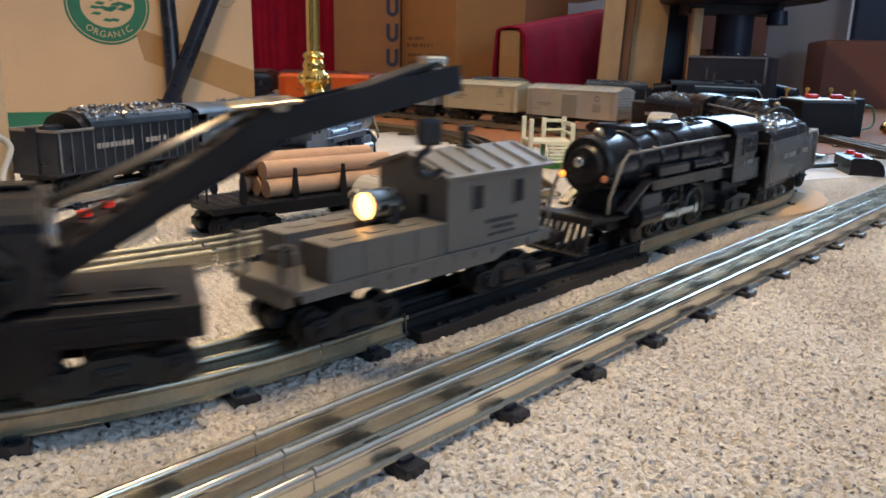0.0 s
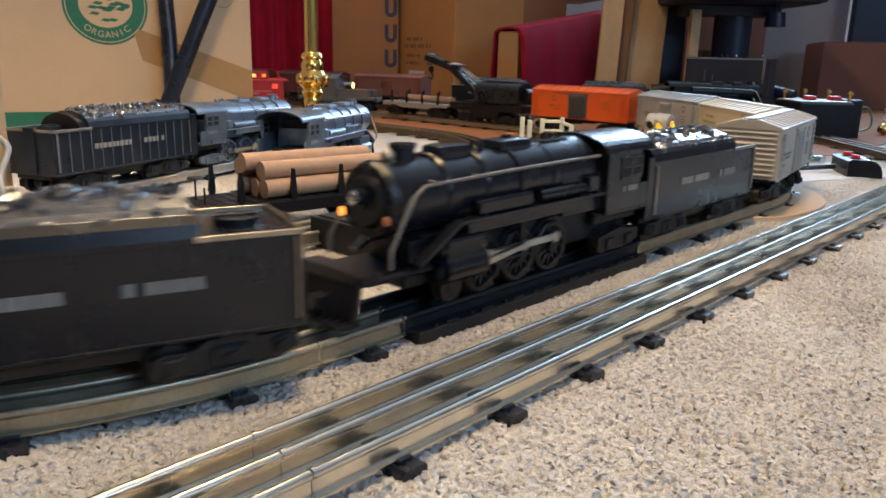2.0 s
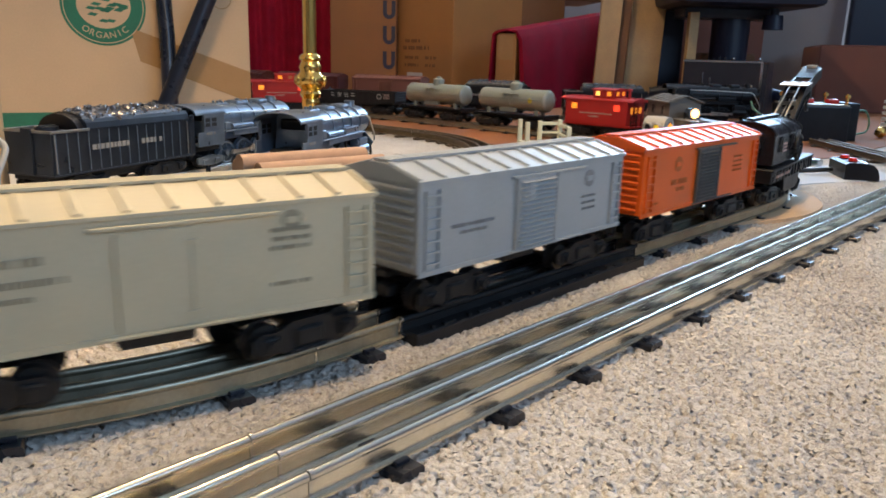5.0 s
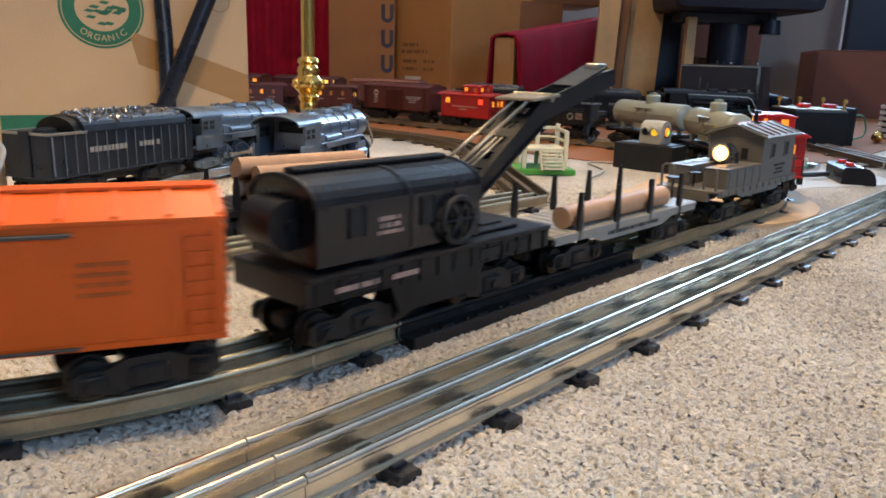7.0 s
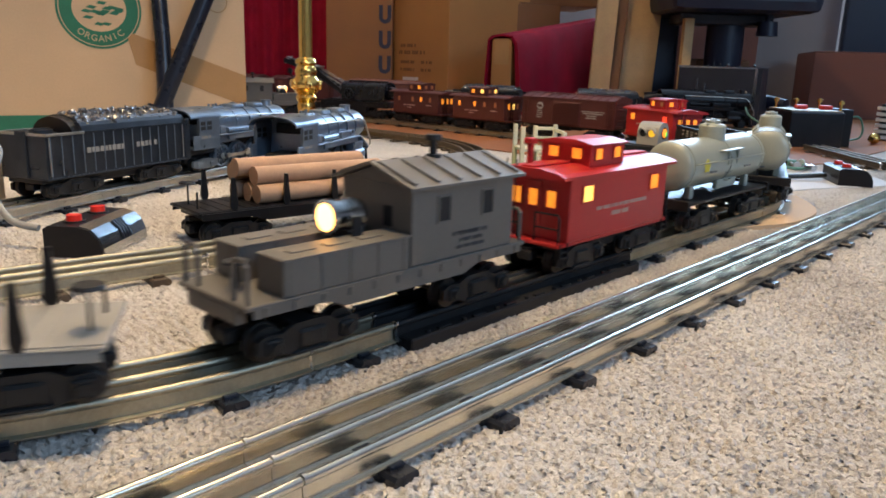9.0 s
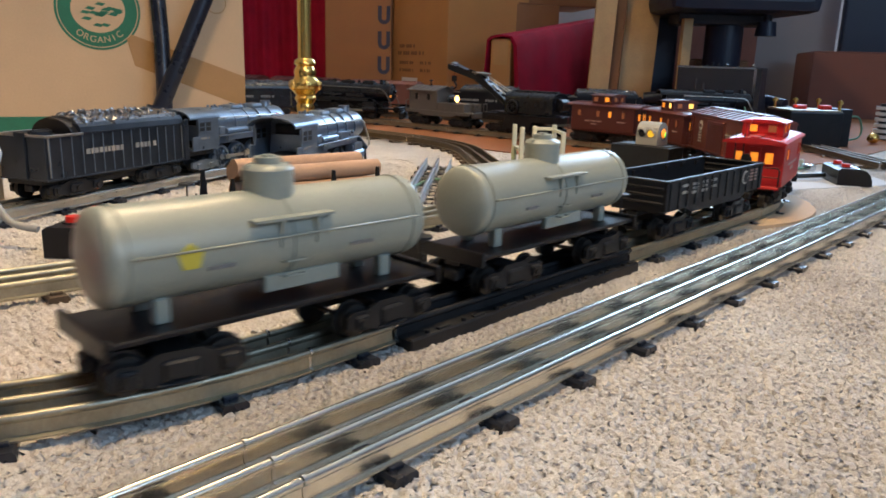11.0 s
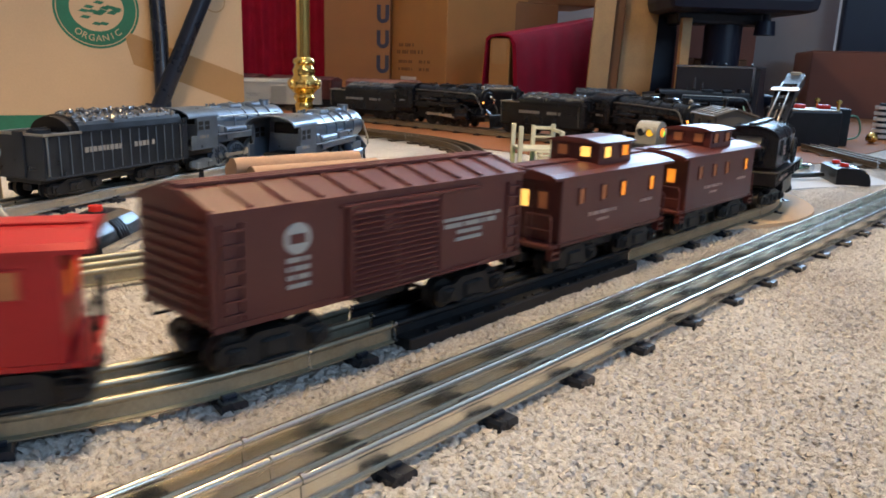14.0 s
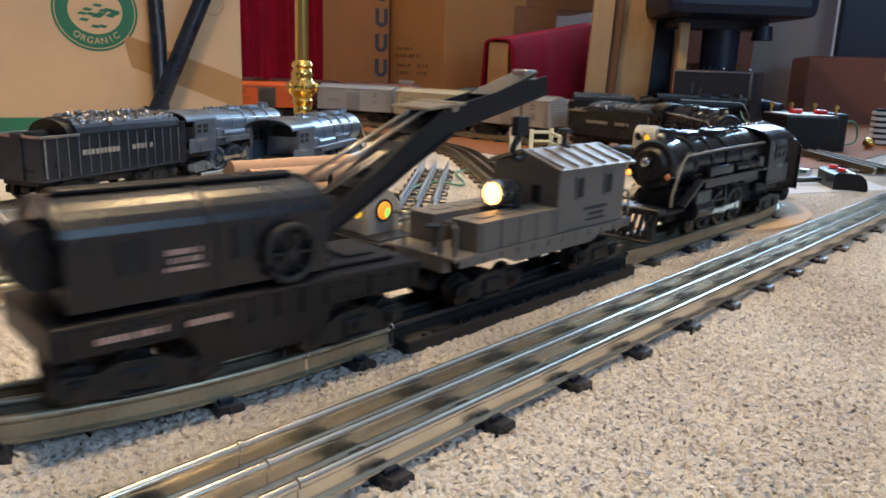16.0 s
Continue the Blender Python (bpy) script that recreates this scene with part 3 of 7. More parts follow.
def boxcar(middle, label, body_mat, door_mat, L=0.200, kind="rib", letters=(), letter_mat=None, herald=None, roof_mat=None, group="cars of the toy train", m=None, door_half=0.0185):
    car = thing("boxcar", label, "toy boxcar", group, m)
    W, zb, ze, zr = 0.0295, 0.0255, 0.0735, 0.0815
    s = Shape().box(-L / 2, L / 2, -W, W, zb, ze, 0.0007)
    for q in (-1, 1):
        s.box(-L / 2, L / 2, q * W - 0.0006, q * W + 0.0006, zb - 0.0014, zb + 0.0012)
    body = part("body", s, body_mat, car)
    for e in (-1, 1):
        for k in range(9):                       # corrugated ends
            part("end_rib", shared("end_rib" + body_mat.name, lambda: Shape().cyl((0, -W + 0.004, 0), (0, W - 0.004, 0), 0.0013, seg=8), body_mat), None, body, at=pose(e * L / 2, 0, zb + 0.004 + k * 0.0050))
    s = Shape().prism([(-W - 0.0012, ze - 0.0004), (-W - 0.0012, ze + 0.0012), (-0.006, zr), (0.006, zr), (W + 0.0012, ze + 0.0012), (W + 0.0012, ze - 0.0004)], -L / 2 - 0.0008, L / 2 + 0.0008, "x")
    roof = part("roof", s, roof_mat or body_mat, car, "ribbed roof")
    n = 11
    for k in range(n + 1):
        x = -L / 2 + 0.001 + (L - 0.002) * k / n
        for q in (-1, 1):
            m2 = Matrix.Translation((x, q * (W + 0.007) / 2, (ze + 0.0012 + zr) / 2 + 0.0004)) @ Matrix.Rotation(-q * math.atan2(zr - ze - 0.0012, W - 0.005), 4, "X")
            part("roof_rib", shared("roof_rib" + body_mat.name, lambda: Shape().box(-0.0011, 0.0011, -(W - 0.006) / 2, (W - 0.006) / 2, -0.0008, 0.0009, 0.0003), roof_mat or body_mat), None, roof, at=m2)
    s = Shape()
    for q in (-1, 0, 1):
        s.box(-L / 2 + 0.001, L / 2 - 0.001, q * 0.0042 - 0.0018, q * 0.0042 + 0.0018, zr + 0.0006, zr + 0.0018)
    for k in range(8):
        x = -L / 2 + 0.008 + (L - 0.016) * k / 7
        s.box(x - 0.001, x + 0.001, -0.006, 0.006, zr - 0.001, zr + 0.0007)
    part("roof_walk", s, roof_mat or body_mat, car)
    for q in (-1, 1):
        d = Shape()
        w = door_half if kind != "plug" else 0.0145
        if kind == "plug":
            d.box(-w, w, q * W - 0.001, q * W + 0.0009, zb + 0.001, ze - 0.006, 0.0003)
            for x in (-w, w):
                d.box(x - 0.0006, x + 0.0006, q * W - 0.0006, q * W + 0.0016, zb + 0.003, ze - 0.008)
            for z in (zb + 0.006, ze - 0.012):
                d.box(-w - 0.003, -w + 0.003, q * W - 0.0006, q * W + 0.0018, z - 0.0008, z + 0.0008)
        else:
            d.box(-w, w, q * W - 0.001, q * W + 0.0014, zb + 0.0005, ze - 0.0035, 0.0004)
            d.box(0.004, 0.010, q * W - 0.001, q * W + 0.0026, zb + 0.030, zb + 0.040, 0.0004)
        dr = part("door", d, door_mat, car, "ribbed sliding door" if kind != "plug" else "flat hinged door")
        if kind != "plug":
            for k in range(15):
                slat = shared("door_slat%s%d" % (door_mat.name, w * 1e4), lambda: Shape().prism([(-0.0004, 0.0011), (0.0018, -0.0006), (0.0016, -0.0012), (-0.0004, -0.0008)], -w + 0.0015, w - 0.0015, "x"), door_mat)
                part("door_slat", slat, None, dr, at=pose(0, q * (W + 0.0014), zb + 0.0035 + k * 0.0027, 0, 0, 0 if q > 0 else 180))
            for x in (-w - 0.0012, w + 0.0012) + ((0.0,) if w > 0.025 else ()):
                part("door_post", Shape().box(x - 0.0010, x + 0.0010, q * W - 0.0006, q * W + 0.0026, zb + 0.0005, ze - 0.0035, 0.0004), door_mat, dr)
        for z0, z1 in ((ze - 0.0046, ze - 0.0030), (zb - 0.0006, zb + 0.0006)):
            part("door_rail", Shape().box(-0.052 - door_half + 0.0185, 0.024 + door_half - 0.0185, q * W - 0.0008, q * W + 0.0022, z0, z1, 0.0003), door_mat if kind == "dark" else body_mat, car)
        for e in (-1, 1):
            ladder(car, e * (L / 2 - 0.0095), q * W if q > 0 else -W - 0.0012, zb + 0.002, ze - 0.004, body_mat, 7)
            part("step", Shape().box(e * (L / 2 - 0.009) - 0.005, e * (L / 2 - 0.009) - 0.0042, q * W - 0.001, q * W, zb - 0.008, zb).box(e * (L / 2 - 0.009) + 0.0042, e * (L / 2 - 0.009) + 0.005, q * W - 0.001, q * W, zb - 0.008, zb).box(e * (L / 2 - 0.009) - 0.005, e * (L / 2 - 0.009) + 0.005, q * W - 0.0016, q * W + 0.0004, zb - 0.0086, zb - 0.0076), M_FRAME, car)
        if letters:
            bars(car, [(q * -a if q < 0 else a, b, z, h) if q > 0 else (-b, -a, z, h) for a, b, z, h in letters], letter_mat, q * (W + 0.0004))
        if herald:
            hx, hz, hr = herald
            part("herald", Shape().cyl((q * hx, q * (W - 0.0004), hz), (q * hx, q * (W + 0.0004), hz), hr, seg=24), letter_mat, car, "round printed herald with worn centre")
            part("herald", Shape().box(q * hx - hr * 0.6, q * hx + hr * 0.6, q * (W + 0.0005) - 0.0003, q * (W + 0.0005) + 0.0003, hz - hr * 0.3, hz + hr * 0.3), body_mat, car, "worn printed herald band")
    part("brake_wheel", Shape().cyl((-L / 2 - 0.0015, 0.010, ze - 0.008), (-L / 2 - 0.0030, 0.010, ze - 0.008), 0.0055, seg=16).cyl((-L / 2 - 0.0022, 0.010, zb + 0.01), (-L / 2 - 0.0022, 0.010, ze), 0.0006, seg=6), M_DARK, car)
    underframe(car, L, zb)
    b = L / 2 - 0.036
    tr = [truck(car, b, 1), truck(car, -b, -1)]
    return place(car, middle, b, tr) if middle is not None else car


def lit_window(car, x, y, z, w, h, glow, frame_mat, axis="y", name="window"):
    """A sash frame proud of the wall, with a lit pane set back in it."""
    q = 1 if (y if axis == "y" else x) > 0 else -1
    f = Shape()
    t = 0.0009
    def bx(a0, a1, z0, z1, d0, d1):
        if axis == "y":
            f.box(x + a0, x + a1, *(sorted((y + q * d0, y + q * d1))), z + z0, z + z1)
        else:
            f.box(*(sorted((x + q * d0, x + q * d1))), y + a0, y + a1, z + z0, z + z1)
    for a0, a1, z0, z1 in ((-w / 2 - t, -w / 2, -h / 2 - t, h / 2 + t), (w / 2, w / 2 + t, -h / 2 - t, h / 2 + t), (-w / 2, w / 2, -h / 2 - t, -h / 2), (-w / 2, w / 2, h / 2, h / 2 + t)):
        bx(a0, a1, z0, z1, -0.0002, 0.0009)
    fr = part(name, f, frame_mat, car)
    f = Shape()
    bx(-w / 2, w / 2, -h / 2, h / 2, -0.0004, 0.0002)
    part("pane", f, glow, fr, "glowing window pane")


def end_rail(car, x, W, z0, z1, material):
    s = Shape()
    for q in (-1, 1):
        s.tube([(x, q * W, z0), (x, q * W, z1 - 0.002), (x - 0.001 * (1 if x > 0 else -1), q * (W - 0.002), z1), (x, q * 0.007, z1), (x, q * 0.007, z0)], 0.0008, 6)
        s.tube([(x, q * W, (z0 + z1) / 2), (x, q * 0.007, (z0 + z1) / 2)], 0.0006, 6)
    part("end_rail", s, material, car, "wire end railing")


def caboose(middle, label, body_mat, L=0.142, windows=(), cupola=(-0.02, 0.022), glows=(), stack=0.03, grey_deck=False, letters=()):
    car = thing("caboose", label, "toy caboose", "cars of the toy train")
    W, zb, ze, zr = 0.0285, 0.0225, 0.0660, 0.0705
    bl = L / 2 - 0.009
    s = Shape().box(-bl, bl, -W, W, zb, ze, 0.0006)
    for q in (-1, 1):
        s.box(-bl, bl, q * W - 0.0006, q * W + 0.0008, ze - 0.018 - 0.0006 + 0.0165, ze)
    s.box(-L / 2, L / 2, -W + 0.001, W - 0.001, zb - 0.0028, zb, 0.0005)
    part("body", s, body_mat, car)
    prof = [(-W - 0.0020, ze - 0.0014), (-W - 0.0020, ze + 0.0004), (-W + 0.002, ze + 0.0022), (-0.012, zr), (0.012, zr), (W - 0.002, ze + 0.0022), (W + 0.0020, ze + 0.0004), (W + 0.0020, ze - 0.0014)]
    s = Shape().prism(prof, -L / 2 - 0.002, L / 2 + 0.002, "x")
    s.box(-L / 2, cupola[0] - 0.001, -0.005, 0.005, zr, zr + 0.0014, 0.0004).box(cupola[1] + 0.001, L / 2, -0.005, 0.005, zr, zr + 0.0014, 0.0004)
    part("roof", s, body_mat, car, "curved overhanging roof")
    c0, c1 = cupola
    W2 = 0.0205
    s = Shape().box(c0, c1, -W2, W2, zr - 0.003, 0.0835, 0.0005)
    cu = part("cupola", s, body_mat, car, "raised lookout cupola")
    part("cupola_roof", Shape().prism([(-W2 - 0.0022, 0.0832), (-W2 - 0.0022, 0.0842), (-0.009, 0.0868), (0.009, 0.0868), (W2 + 0.0022, 0.0842), (W2 + 0.0022, 0.0832)], c0 - 0.0022, c1 + 0.0022, "x"), body_mat, cu)
    i = 0
    pick = lambda: glows[i % len(glows)]
    for q in (1, -1):
        for x, z, w, h in windows:
            lit_window(car, x, q * W, z, w, h, pick(), body_mat)
            i += 1
        for x in (c0 + 0.010, c1 - 0.010):
            lit_window(car, x, q * W2, 0.0775, 0.009, 0.0075, pick(), body_mat)
            i += 1
    for y in (-0.0095, 0.0095):
        for x in (c0, c1):
            lit_window(car, x, y, 0.0775, 0.008, 0.0070, pick(), body_mat, "x")
            i += 1
        for x in (-bl, bl):
            lit_window(car, x, y * 1.5, 0.0500, 0.0075, 0.0110, pick(), body_mat, "x")
            i += 1
    for e in (-1, 1):
        part("end_door", Shape().box(e * bl - 0.0008, e * bl + 0.0008, -0.006, 0.006, zb + 0.001, ze - 0.005, 0.0003), body_mat, car)
        lit_window(car, e * (bl + 0.0008), 0.0, 0.0500, 0.0075, 0.0110, glows[-1], body_mat, "x", "door_window")
        end_rail(car, e * (L / 2 - 0.001), W - 0.002, zb, zb + 0.019, M_DARK if not grey_deck else body_mat)
        part("step", Shape().box(e * (L / 2 - 0.006) - 0.004, e * (L / 2 - 0.006) + 0.004, W - 0.005, W, zb - 0.010, zb - 0.0088).box(e * (L / 2 - 0.006) - 0.004, e * (L / 2 - 0.006) + 0.004, W - 0.004, W, zb - 0.006, zb - 0.005).box(e * (L / 2 - 0.006) - 0.0045, e * (L / 2 - 0.006) - 0.0037, W - 0.005, W, zb - 0.010, zb).box(e * (L / 2 - 0.006) + 0.0037, e * (L / 2 - 0.006) + 0.0045, W - 0.005, W, zb - 0.010, zb), body_mat if grey_deck else M_DARK, car)
    part("end_ladder", Shape().tube([(L / 2 - 0.001, -0.018, zb), (L / 2 - 0.001, -0.018, zr + 0.004)], 0.0006, 6).tube([(L / 2 - 0.001, -0.010, zb), (L / 2 - 0.001, -0.010, zr + 0.004)], 0.0006, 6), M_DARK, car)
    if stack is not None:
        part("smoke_stack", Shape().cyl((stack, -0.011, zr - 0.003), (stack, -0.011, 0.0845), 0.0024, seg=12).box(stack - 0.0036, stack + 0.0036, -0.0146, -0.0074, 0.0838, 0.0876, 0.0006), body_mat, car)
    if letters:
        for q in (1, -1):
            bars(car, [(a, b, z, h) if q > 0 else (-b, -a, z, h) for a, b, z, h in letters], M_LETR, q * (W + 0.0003))
    underframe(car, L, zb - 0.0025)
    b = L / 2 - 0.034
    return place(car, middle, b, [truck(car, b, 1), truck(car, -b, -1)])


def work_caboose(middle, lamp_lit=True):
    L = 0.196
    car = thing("work_caboose", "grey plastic work caboose with tool boxes and a lit searchlight", "toy caboose", "cars of the toy train")
    W, zd = 0.0285, 0.0320
    s = Shape().box(-L / 2, L / 2, -W, W, zd - 0.0022, zd, 0.0005)
    for q in (-1, 1):
        s.prism([(-L / 2 + 0.004, zd - 0.001), (L / 2 - 0.004, zd - 0.001), (L / 2 - 0.004, zd - 0.006), (0.055, zd - 0.006), (0.042, zd - 0.0105), (-0.042, zd - 0.0105), (-0.055, zd - 0.006), (-L / 2 + 0.004, zd - 0.006)], q * W - 0.0012, q * W, "y")
        for k in range(12):
            x = -L / 2 + 0.01 + (L - 0.02) * k / 11
            s.box(x - 0.0012, x + 0.0012, q * W - 0.0006, q * W + 0.0009, zd - 0.0058, zd - 0.0014, 0.0003)
    part("deck", s, M_GREY, car, "grey deck with stake pockets")
    # cab at the rear
    c0, c1 = -0.086, -0.002
    ze, zr = 0.0735, 0.0835
    s = Shape().box(c0, c1, -W + 0.0015, W - 0.0015, zd, ze, 0.0005)
    s.prism([(-W + 0.0015, ze - 0.001), (0, zr - 0.001), (W - 0.0015, ze - 0.001)], c0 + 0.0003, c1 - 0.0003, "x")
    cab = part("cab", s, M_GREY, car, "grey cabin")
    s = Shape().prism([(-W - 0.003, ze - 0.0012), (-W - 0.003, ze + 0.0004), (0, zr + 0.001), (W + 0.003, ze + 0.0004), (W + 0.003, ze - 0.0012), (0, zr - 0.0006)], c0 - 0.005, c1 + 0.005, "x")
    battens = []
    for k in range(6):
        x = c0 + (c1 - c0) * k / 5
        for q in (-1, 1):
            m = Matrix.Translation((x, q * (W + 0.003) / 2, (ze + zr + 0.0014) / 2 + 0.0004)) @ Matrix.Rotation(-q * math.atan2(zr - ze, W + 0.003), 4, "X")
            battens.append(m)
    part("roof", s, M_GREY, cab, "pitched roof with battens")
    for m in battens:
        part("roof_batten", shared("roof_batten", lambda: Shape().box(-0.0009, 0.0009, -W / 2, W / 2, -0.0004, 0.0008), M_GREY), None, cab, at=m)
    part("smoke_stack", Shape().cyl((-0.045, 0.0, zr - 0.002), (-0.045, 0.0, zr + 0.010), 0.0020, seg=10).cyl((-0.045, 0, zr + 0.0095), (-0.045, 0, zr + 0.0125), 0.0048, 0.0042, seg=14).cyl((-0.045, 0, zr - 0.001), (-0.045, 0, zr + 0.0015), 0.0045, seg=12), M_DARK, cab)
    for q in (-1, 1):
        for x in (-0.062, -0.026):
            part("window", Shape().box(x - 0.0042, x + 0.0042, q * (W - 0.0015) - 0.0004, q * (W - 0.0015) + 0.0004, 0.0535, 0.0665), M_HOLE, cab, "dark open window")
            part("window_frame", Shape().box(x - 0.0054, x - 0.0042, q * (W - 0.0012) - 0.0006, q * (W - 0.0012) + 0.0006, 0.0525, 0.0675).box(x + 0.0042, x + 0.0054, q * (W - 0.0012) - 0.0006, q * (W - 0.0012) + 0.0006, 0.0525, 0.0675).box(x - 0.0042, x + 0.0042, q * (W - 0.0012) - 0.0006, q * (W - 0.0012) + 0.0006, 0.0525, 0.0535).box(x - 0.0042, x + 0.0042, q * (W - 0.0012) - 0.0006, q * (W - 0.0012) + 0.0006, 0.0665, 0.0675), M_GREY, cab)
    part("window", Shape().box(c1 - 0.0004, c1 + 0.0004, 0.006, 0.0125, 0.051, 0.062), M_HOLE, cab, "dark open window")
    bars(car, [(-0.062, -0.034, 0.0450, 0.0022), (-0.058, -0.040, 0.0410, 0.0020), (-0.060, -0.036, 0.0372, 0.0018)], M_LETD, W - 0.0011)
    # two long tool boxes with a walk between
    for q in (-1, 1):
        s = Shape().box(0.000, 0.078, q * 0.0175 - 0.0105, q * 0.0175 + 0.0105, zd, 0.0490, 0.0006)
        ribs = []
        for k in range(5):
            x = 0.004 + k * 0.0175
            ribs.append(x)
        s.box(-0.0005, 0.0785, q * 0.0175 - 0.0110, q * 0.0175 + 0.0110, 0.0486, 0.0496, 0.0003)
        for k in range(3):
            s.box(0.012 + k * 0.021, 0.026 + k * 0.021, q * 0.0175 - 0.003, q * 0.0175 + 0.003, 0.0494, 0.0502, 0.0003)
        tb = part("tool_box", s, M_GREY, car, "grey tool box with battened sides")
        for x in ribs:
            part("side_batten", shared("side_batten", lambda: Shape().box(-0.0009, 0.0009, -0.0110, 0.0110, zd, 0.0484), M_GREY), None, tb, at=pose(x, q * 0.0175, 0))
    # searchlight
    x, z = 0.022, 0.0585
    part("lamp_bracket", Shape().cyl((x, 0, zd), (x, 0, z - 0.009), 0.004, seg=12).box(x - 0.004, x + 0.004, -0.0125, 0.0125, z - 0.011, z - 0.009, 0.0005).box(x - 0.003, x + 0.003, -0.0125, -0.0115, z - 0.010, z + 0.001).box(x - 0.003, x + 0.003, 0.0115, 0.0125, z - 0.010, z + 0.001), M_DARK, car)
    drum = Shape().cyl((x - 0.011, 0, z), (x + 0.010, 0, z), 0.0074, 0.0084, seg=24).cyl((x - 0.014, 0, z), (x - 0.011, 0, z), 0.0048, 0.0074, seg=24).cyl((x + 0.0085, 0, z), (x + 0.0105, 0, z), 0.0092, seg=24)
    for k in range(3):
        drum.cyl((x - 0.008 + k * 0.004, 0, z), (x - 0.0068 + k * 0.004, 0, z), 0.0084, seg=24)
    sl = part("searchlight", drum, M_CHROME, car, "chrome searchlight drum")
    part("lens", Shape().ball((x + 0.0100, 0, z), 0.0074, 0.30, 1, 1, 20, 10), M_BULB, sl, "bright warm lens")
    for e, x in ((1, L / 2 - 0.003), (-1, -L / 2 + 0.002)):
        for q in (-1, 1):
            part("grab_rail", Shape().tube([(x, q * (W - 0.003), zd), (x, q * (W - 0.003), zd + 0.017), (x, q * (W - 0.005), zd + 0.019), (x, q * (W - 0.012), zd + 0.019), (x, q * (W - 0.014), zd + 0.017), (x, q * (W - 0.014), zd)], 0.0011, 6), M_GREY, car, "bent grab rail")
        part("buffer_step", Shape().box(x - 0.003, x + 0.003, -0.020, 0.020, zd - 0.010, zd - 0.002, 0.0006), M_GREY, car, "end sill")
    part("brake_stand", Shape().cyl((L / 2 - 0.014, 0, zd), (L / 2 - 0.014, 0, zd + 0.012), 0.0007, seg=6).cyl((L / 2 - 0.014, 0, zd + 0.012), (L / 2 - 0.014, 0, zd + 0.0132), 0.006, seg=16), M_DARK, car)
    underframe(car, L, zd - 0.003, belly=False)
    b = L / 2 - 0.038
    return place(car, middle, b, [truck(car, b, 1), truck(car, -b, -1)])


def gondola(middle):
    L, W, zb, zt = 0.195, 0.0295, 0.0265, 0.0500
    car = thing("gondola", "black open gondola car with white printing, empty", "toy gondola", "cars of the toy train")
    s = Shape().box(-L / 2, L / 2, -W, W, zb, zb + 0.002)
    for q in (-1, 1):
        s.prism([(-L / 2, zt), (L / 2, zt), (L / 2, zb + 0.001), (0.066, zb + 0.001), (0.050, zb - 0.005), (-0.050, zb - 0.005), (-0.066, zb + 0.001), (-L / 2, zb + 0.001)], q * W - q * 0.0016, q * W, "y")
        for k in range(13):
            x = -L / 2 + 0.006 + (L - 0.012) * k / 12
            s.box(x - 0.0012, x + 0.0012, q * W - 0.0004, q * W + 0.0012, zb + 0.001, zt - 0.001, 0.0003)
        s.box(-L / 2 - 0.0005, L / 2 + 0.0005, q * W - 0.0022, q * W + 0.0018, zt - 0.0008, zt + 0.0012, 0.0005)
        for k in range(6):
            x = -L / 2 + 0.02 + (L - 0.04) * k / 5
            s.box(x - 0.003, x + 0.003, q * (W - 0.002) - 0.0012, q * (W - 0.002) + 0.0012, zt - 0.005, zt - 0.001)
    for e in (-1, 1):
        s.box(e * L / 2 - 0.0016, e * L / 2, -W, W, zb, zt).box(e * L / 2 - 0.0025, e * L / 2 + 0.0016, -W, W, zt - 0.0008, zt + 0.0012, 0.0005)
        for k in range(3):
            s.cyl((e * L / 2, -W + 0.003, zb + 0.006 + k * 0.006), (e * L / 2, W - 0.003, zb + 0.006 + k * 0.006), 0.0012, seg=8)
    part("body", s, M_DARK, car, "black ribbed body, hollow")
    for q in (1, -1):
        rows = []
        for k, x in enumerate((0.066, 0.048, 0.030, 0.012)):
            for z in (0.0450, 0.0415, 0.0380) if k in (1, 2) else (0.0450, 0.0395):
                rows.append((x - 0.005, x + 0.005, z, 0.0022))
        bars(car, [(a, b, z, h) if q > 0 else (-b, -a, z, h) for a, b, z, h in rows], M_LETW, q * (W + 0.0006))
        part("herald", Shape().cyl((-q * 0.057, q * (W - 0.0005), 0.0405), (-q * 0.057, q * (W + 0.0010), 0.0405), 0.0062, seg=24), M_LETW, car, "round white herald")
        part("herald", Shape().cyl((-q * 0.057, q * (W - 0.0005), 0.0405), (-q * 0.057, q * (W + 0.0013), 0.0405), 0.0046, seg=24), M_DARK, car, "dark centre of the herald")
        bars(car, [(-0.084, -0.068, z, 0.0016) if q > 0 else (0.068, 0.084, z, 0.0016) for z in (0.046, 0.043, 0.040, 0.037)], M_LETR, q * (W + 0.0005))
    part("brake_wheel", Shape().cyl((-L / 2 - 0.002, 0.012, zt + 0.002), (-L / 2 - 0.0035, 0.012, zt + 0.002), 0.0055, seg=16).cyl((-L / 2 - 0.0028, 0.012, zb), (-L / 2 - 0.0028, 0.012, zt), 0.0006, seg=6), M_DARK, car)
    underframe(car, L, zb)
    b = L / 2 - 0.036
    return place(car, middle, b, [truck(car, b, 1), truck(car, -b, -1)])


